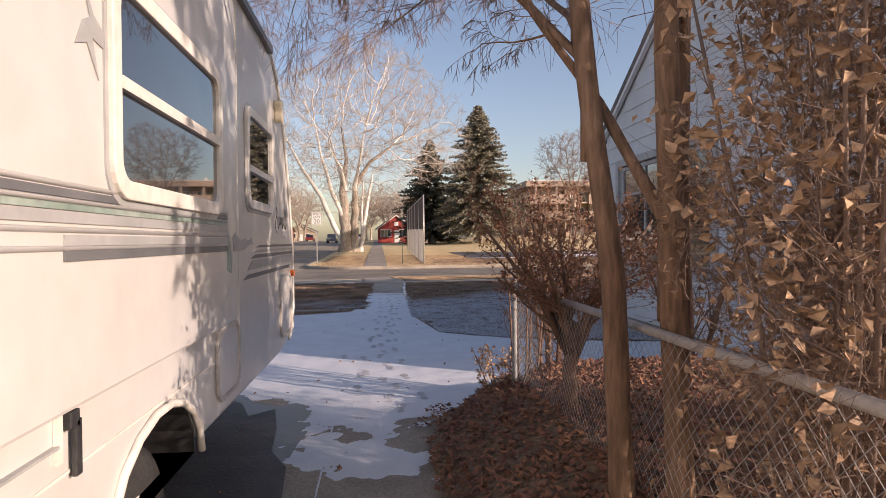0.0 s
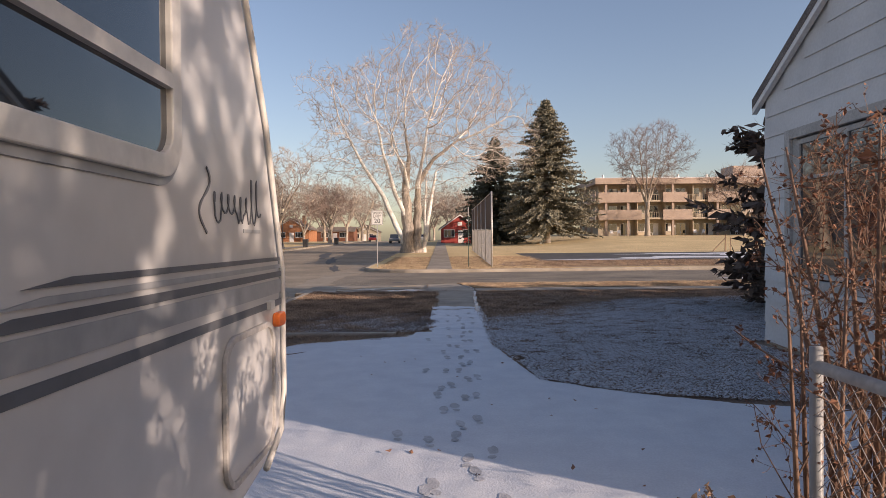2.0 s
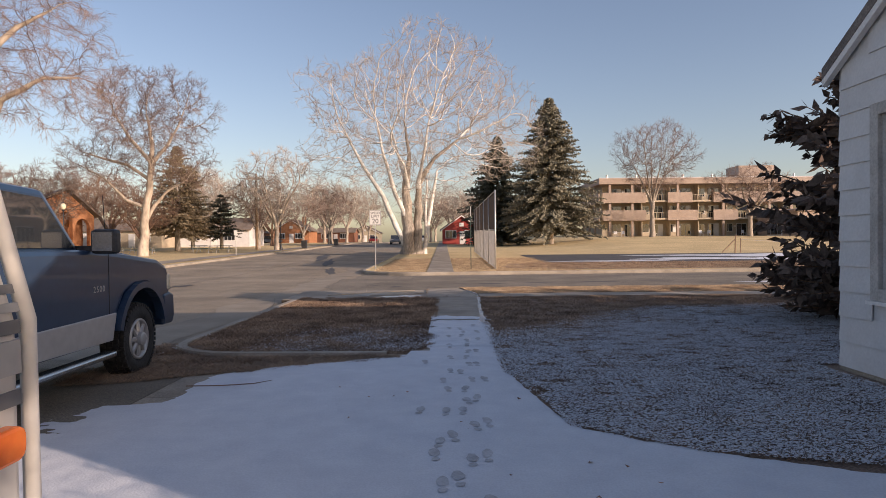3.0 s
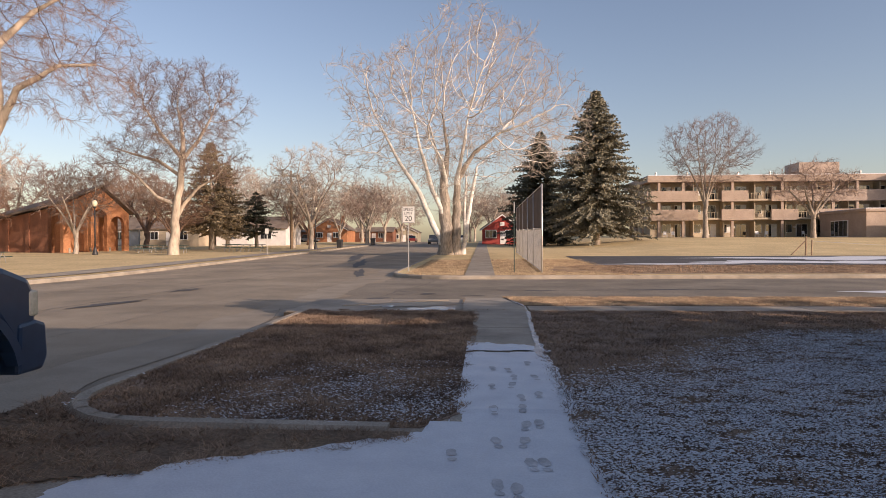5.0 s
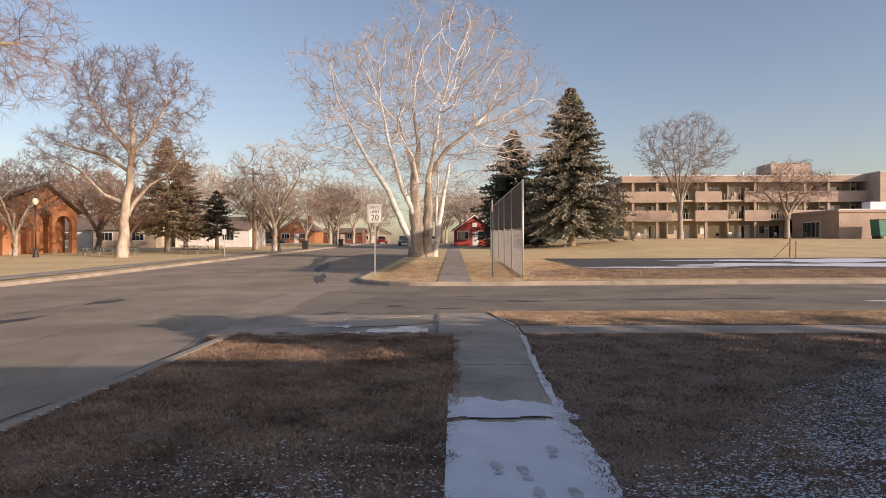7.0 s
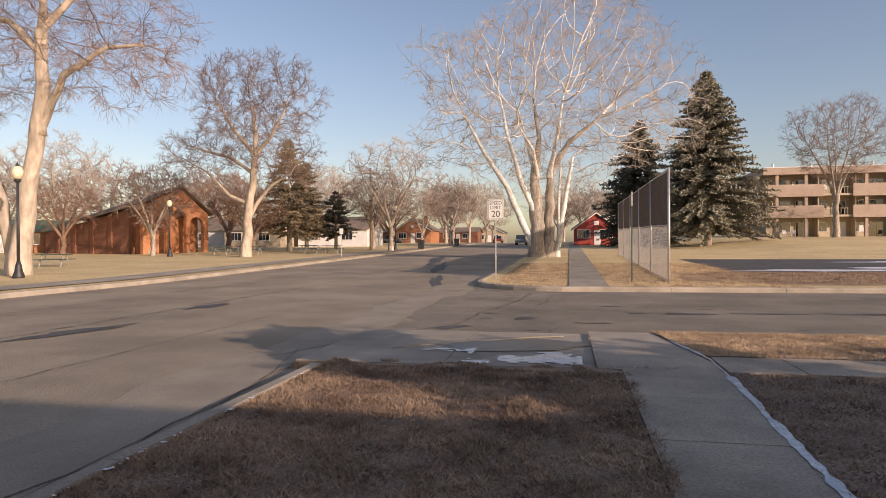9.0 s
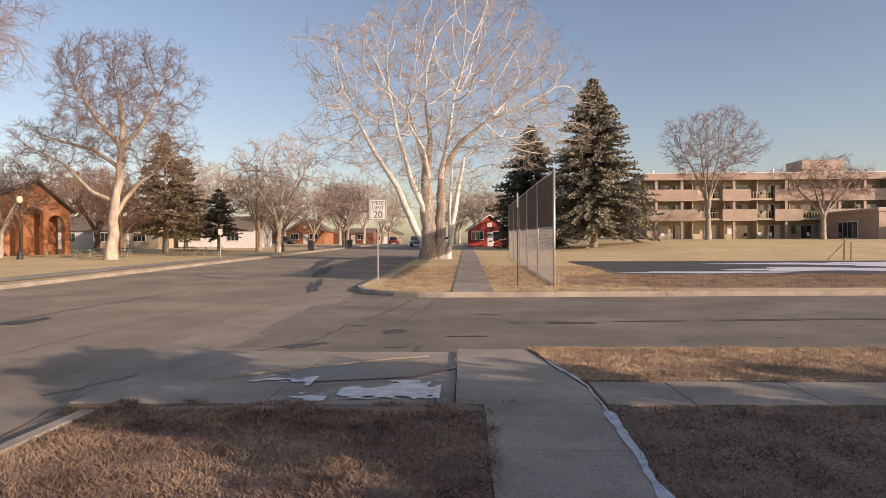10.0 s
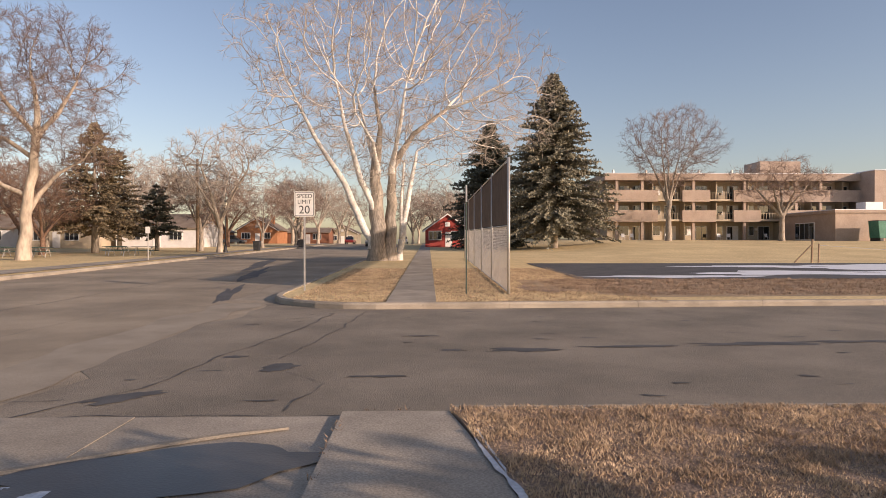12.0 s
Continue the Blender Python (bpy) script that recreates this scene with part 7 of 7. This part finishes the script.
def patio_chair(x, y, turn):
    t = thing("patio_chair", "white plastic chair on the ground-floor patio", "chair", (x, y, rise(x, y)), turn, group="patio chairs")
    part("seat", Build().box(-0.26, -0.25, 0.42, 0.26, 0.25, 0.46), M["white_paint"], t)
    part("backrest", Build().prism([(0.21, 0.46), (0.25, 0.46), (0.34, 0.95), (0.30, 0.95)], "x", -0.26, 0.26), M["white_paint"], t)
    for lx in (-0.23, 0.23):
        for ly in (-0.21, 0.21):
            part("leg", Build().tube([(lx * 1.1, ly * 1.1, 0.0), (lx, ly, 0.43)], 0.022, 6), M["white_paint"], t)
    return t


first_chair = patio_chair(29.0, 111.0, 10)
for x, y, tn in ((30.2, 111.2, -25), (35.6, 111.1, 40), (43.4, 111.2, 5), (44.6, 111.0, -30), (50.6, 111.3, 20)):
    copy_thing(first_chair, pose(x, y, rise(x, y), 0, 0, tn))


# ---- houses, park pavilion, cars and tables ----
def house(label, x, y, w, d, eave, ridge, wall, roof, turn=0.0, gable_front=True, chimney=False):
    t = thing("house", label, "house", (x, y, rise(x, y)), turn)
    wb = Build()
    if gable_front:
        wb.prism([(-w / 2, -0.5), (w / 2, -0.5), (w / 2, eave), (0, ridge), (-w / 2, eave)], "y", -d / 2, d / 2)
    else:
        wb.prism([(-d / 2, -0.5), (d / 2, -0.5), (d / 2, eave), (0, ridge), (-d / 2, eave)], "x", -w / 2, w / 2)
    part("wall", wb, M[wall], t)
    span, run = (w, d) if gable_front else (d, w)
    sl = (ridge - eave) / (span / 2)
    for sgn in (-1, 1):
        o = sgn * (span / 2 + 0.4)
        prof = [(o, eave - 0.4 * sl + 0.03), (0, ridge + 0.03), (0, ridge + 0.2), (o, eave - 0.4 * sl + 0.2)]
        part("roof", Build().prism(prof, "y" if gable_front else "x", -run / 2 - 0.35, run / 2 + 0.35), M[roof], t)
        if gable_front:
            tr = [(o, eave - 0.4 * sl - 0.16), (0, ridge - 0.16), (0, ridge + 0.025), (o, eave - 0.4 * sl + 0.025)]
            part("rake_board", Build().prism(tr, "y", -run / 2 - 0.34, -run / 2 - 0.26), M["white_paint"], t)
    yf = -d / 2
    for k, cx in enumerate((-w * 0.28, w * 0.22)):
        win = part("window", Build().box(cx - 0.9, yf - 0.08, 0.9, cx + 0.9, yf - 0.004, 2.2), M["white_paint"], t, "white-framed window")
        for a in (-0.8, -0.24, 0.32):
            part("pane", Build().box(cx + a, yf - 0.11, 1.0, cx + a + 0.48, yf - 0.084, 2.1), M["window_glass"], win)
    part("door", Build().box(-0.05 * w, yf - 0.07, 0.0, -0.05 * w + 0.95, yf - 0.004, 2.05), M["white_paint"], t, "white front door")
    if gable_front and ridge - eave > 1.4:
        part("attic_vent", Build().box(-0.35, yf - 0.06, eave + 0.4, 0.35, yf - 0.004, eave + 1.0), M["white_paint"], t)
    if chimney:
        part("chimney", Build().box(w * 0.2, -0.4, eave, w * 0.2 + 0.8, 0.4, ridge + 0.8), M["brick_orange"], t)
    return t


house("orange brick house with a pale gabled roof", -34.0, 150.0, 8.0, 9, 2.8, 5.2, "brick_orange", "brown_roof", chimney=True)
house("low orange brick house with white windows", -44.6, 150.0, 7.0, 8, 2.4, 3.9, "brick_orange", "brown_roof")
house("red clapboard house with white trim", 2.9, 111.0, 6.2, 9, 2.4, 4.6, "red_paint", "brown_roof")
house("low brick garage with a flat brown roof", -26.0, 160.0, 9.0, 7, 2.4, 3.4, "brick_brown", "brown_roof", gable_front=False)
house("white clapboard house behind park trees", -36.0, 108.0, 11.0, 8, 2.6, 4.4, "white_siding", "brown_roof", gable_front=False)
house("cream house behind park trees", -47.0, 104.0, 9.0, 8, 2.6, 4.2, "cream_wall", "brown_roof", gable_front=False)
house("white house behind bare trees", -60.0, 108.0, 12.0, 8, 2.6, 4.4, "white_siding", "brown_roof", gable_front=False)
house("tan house far along the street", -22.5, 190.0, 8.0, 9, 2.8, 4.8, "cream_wall", "brown_roof")
house("red-roofed brick house far along the street", -30.0, 215.0, 10.0, 9, 2.8, 4.8, "brick_orange", "brick_brown")
house("white house far beyond the footpath", 6.5, 140.0, 8.0, 9, 2.8, 4.8, "white_siding", "brown_roof")
house("low brick washroom with a green roof", -66.0, 77.0, 13.0, 6, 2.5, 3.7, "brick_orange", "green_roof", turn=35, gable_front=False)


def pavilion():
    """The brick hall in the park: a tall gabled end with arched bays and a long lower wall."""
    t = thing("brick_pavilion", "orange brick park hall with tall arched bays", "building", (-43.9, 70.0, rise(-43.9, 70)), 0)
    ux, uy = 0.312, 0.950
    ang = math.degrees(math.atan2(uy, ux))
    e = Matrix.Rotation(radians(ang), 4, "Z")
    t.matrix_basis = Matrix.Translation(t.matrix_basis.translation) @ e
    L = 7.9
    prof = [(0, -0.5), (L, -0.5), (L, 4.3), (L * 0.55, 6.9), (0, 4.9)]
    part("gable_wall", Build().prism(prof, "y", 0.0, 0.5), M["brick_orange"], t)
    def gable_top(x):
        return 4.9 + (6.9 - 4.9) * x / (L * 0.55) if x < L * 0.55 else 6.9 + (4.3 - 6.9) * (x - L * 0.55) / (L * 0.45)
    bays = ((0.75, 2.75, 3.9), (3.15, 5.15, 4.6), (5.5, 7.3, 3.9))
    screen = Build()
    for k in range(79):
        xa, xb = 0.1 * k, 0.1 * (k + 1)
        xm, low = (xa + xb) / 2, -0.5
        for x0, x1, h in bays:
            r = (x1 - x0) / 2
            if x0 < xm < x1:
                low = h - r + math.sqrt(max(0.0, r * r - (xm - x0 - r) ** 2))
        ta, tb = gable_top(xa) - 0.05, gable_top(xb) - 0.05
        screen.prism([(xa, low), (xb, low), (xb, tb), (xa, ta)], "y", -1.7, -1.25)
    part("arcade", screen, M["brick_orange"], t, "brick front with three tall arches")
    for x0, x1, h in bays:
        part("plinth", Build().box(x0 - 0.2, -1.75, -0.5, x0, -1.2, 0.5), M["concrete"], t)
    # long flank falling away from the gable
    part("flank_wall", Build().prism([(0.0, -0.5), (0.0, 4.6), (16.0, 2.3), (16.0, -0.5)], "x", 0.0, 0.4), M["brick_brown"], t)
    for k in range(4):
        part("pilaster", Build().box(-0.15, 3.2 + 3.2 * k, -0.5, 0.0, 3.7 + 3.2 * k, 4.1 - 0.46 * k), M["brick_brown"], t)
    part("end_wall", Build().box(0.0, 15.6, -0.5, 8, 16.0, 2.3), M["brick_brown"], t)
    rf = Build()
    rf.v = [(-0.5, -2.1, 4.95), (L * 0.55, -2.1, 7.05), (L * 0.55, 16.3, 4.0), (-0.5, 16.3, 2.4), (L + 0.5, -2.1, 4.2), (L + 0.5, 16.3, 2.3)]
    rf.v += [(x, y, z + 0.22) for x, y, z in rf.v]
    rf.f = [(0, 1, 2, 3), (1, 4, 5, 2), (6, 9, 8, 7), (7, 8, 11, 10), (0, 6, 7, 1), (1, 7, 10, 4), (3, 2, 8, 9), (2, 5, 11, 8), (0, 3, 9, 6), (4, 10, 11, 5)]
    part("roof", rf, M["brown_roof"], t, "broad dark roof with a deep edge")
    return t


pavilion()


def car(label, x, y, turn, paint, kind="car", h=1.45):
    t = thing(kind, label, "car", (x, y, rise(x, y) - 0.12), turn)
    body = [(-2.2, 0.35), (2.2, 0.35), (2.25, 0.7), (2.0, 0.85), (1.0, 0.92), (-2.1, 0.95), (-2.25, 0.7)]
    part("body", Build().prism(body, "y", -0.88, 0.88), M[paint], t, bevel=0.06)
    part("cabin", Build().prism([(-1.6, 0.93), (0.95, 0.93), (0.25, h), (-1.2, h)], "y", -0.76, 0.76), M["window_glass"], t, "dark glass cabin", bevel=0.05)
    part("roof_panel", Build().box(-1.15, -0.7, h - 0.02, 0.2, 0.7, h + 0.04), M[paint], t)
    for wx in (-1.4, 1.4):
        for wy in (-0.8, 0.8):
            part("wheel", Build().tube([(wx, wy - 0.1, 0.32), (wx, wy + 0.1, 0.32)], 0.32, 14), M["rubber"], t)
    return t


car("grey pickup parked beside the orange house", -38.0, 144.0, 0, "car_grey", h=1.7)
car("dark car far down the street", -8.6, 118.0, 90, "car_grey", h=1.6)
car("red car parked far along the street", -16.0, 150.0, 90, "car_red")
car("white car parked beside the low brick house", -51.0, 146.0, 10, "car_white")
car("red car beside the low brick house", -47.5, 144.0, 0, "car_red")
car("white car parked far beyond the tree", -4.6, 140.0, 90, "car_white")


def picnic_table(x, y, turn):
    t = thing("picnic_table", "dark green picnic table with fixed benches", "table", (x, y, rise(x, y)), turn, group="park tables")
    part("tabletop", Build().box(-0.9, -0.38, 0.72, 0.9, 0.38, 0.77), M["table_green"], t)
    for yy in (-0.72, 0.72):
        part("bench", Build().box(-0.9, yy - 0.13, 0.42, 0.9, yy + 0.13, 0.47), M["table_green"], t)
    for xx in (-0.6, 0.6):
        part("leg", Build().tube([(xx, -0.6, 0.0), (xx, -0.15, 0.72)], 0.03, 6), M["galvanised"], t)
        part("leg", Build().tube([(xx, 0.6, 0.0), (xx, 0.15, 0.72)], 0.03, 6), M["galvanised"], t)
        part("cross_bar", Build().tube([(xx, -0.72, 0.4), (xx, 0.72, 0.4)], 0.025, 6), M["galvanised"], t)
    return t


first_table = picnic_table(-31.6, 47.2, 20)
for x, y, tn in ((-33.0, 68.5, 5), (-31.2, 69.5, 0), (-29.6, 68.0, 12), (-34.6, 70.5, 30), (-25.0, 71.0, 0), (-23.4, 72.0, 8), (-26.6, 73.5, 15)):
    copy_thing(first_table, pose(x, y, rise(x, y), 0, 0, tn))


def thin_post(x, y, h, label):
    t = thing("post", label, "post", (x, y, rise(x, y)))
    part("pole", Build().tube([(0, 0, -0.2), (0, 0, h)], 0.035, 8), M["galvanised"], t)
    part("plate", Build().box(-0.16, -0.045, h - 0.45, 0.16, -0.036, h), M["sign_white"], t, "small white sign plate")


thin_post(-18.9, 62.5, 2.3, "small parking sign on a thin post by the park")


def utility_pole(x, y, h):
    t = thing("utility_pole", "weathered timber utility pole with a cross arm", "pole", (x, y, rise(x, y)))
    part("pole", Build().tube([(0, 0, -0.4), (0, 0, h)], [0.17, 0.12], 10), M["wood_post"], t, smooth=True)
    part("cross_arm", Build().box(-1.1, -0.06, h - 0.7, 1.1, 0.06, h - 0.56), M["wood_post"], t)


utility_pole(-23.4, 84.0, 9.5)


def wheelie_bin(x, y):
    t = thing("bin", "dark wheeled refuse bin at the roadside", "bin", (x, y, rise(x, y) + 0.0))
    part("tub", Build().prism([(-0.28, 0.05), (0.28, 0.05), (0.34, 1.0), (-0.34, 1.0)], "y", -0.35, 0.35), M["black"], t, bevel=0.03)
    part("lid", Build().prism([(-0.38, 1.0), (0.38, 1.0), (0.3, 1.1), (-0.38, 1.06)], "y", -0.38, 0.38), M["black"], t)


wheelie_bin(-17.9, 86.0)
wheelie_bin(-16.9, 104.0)
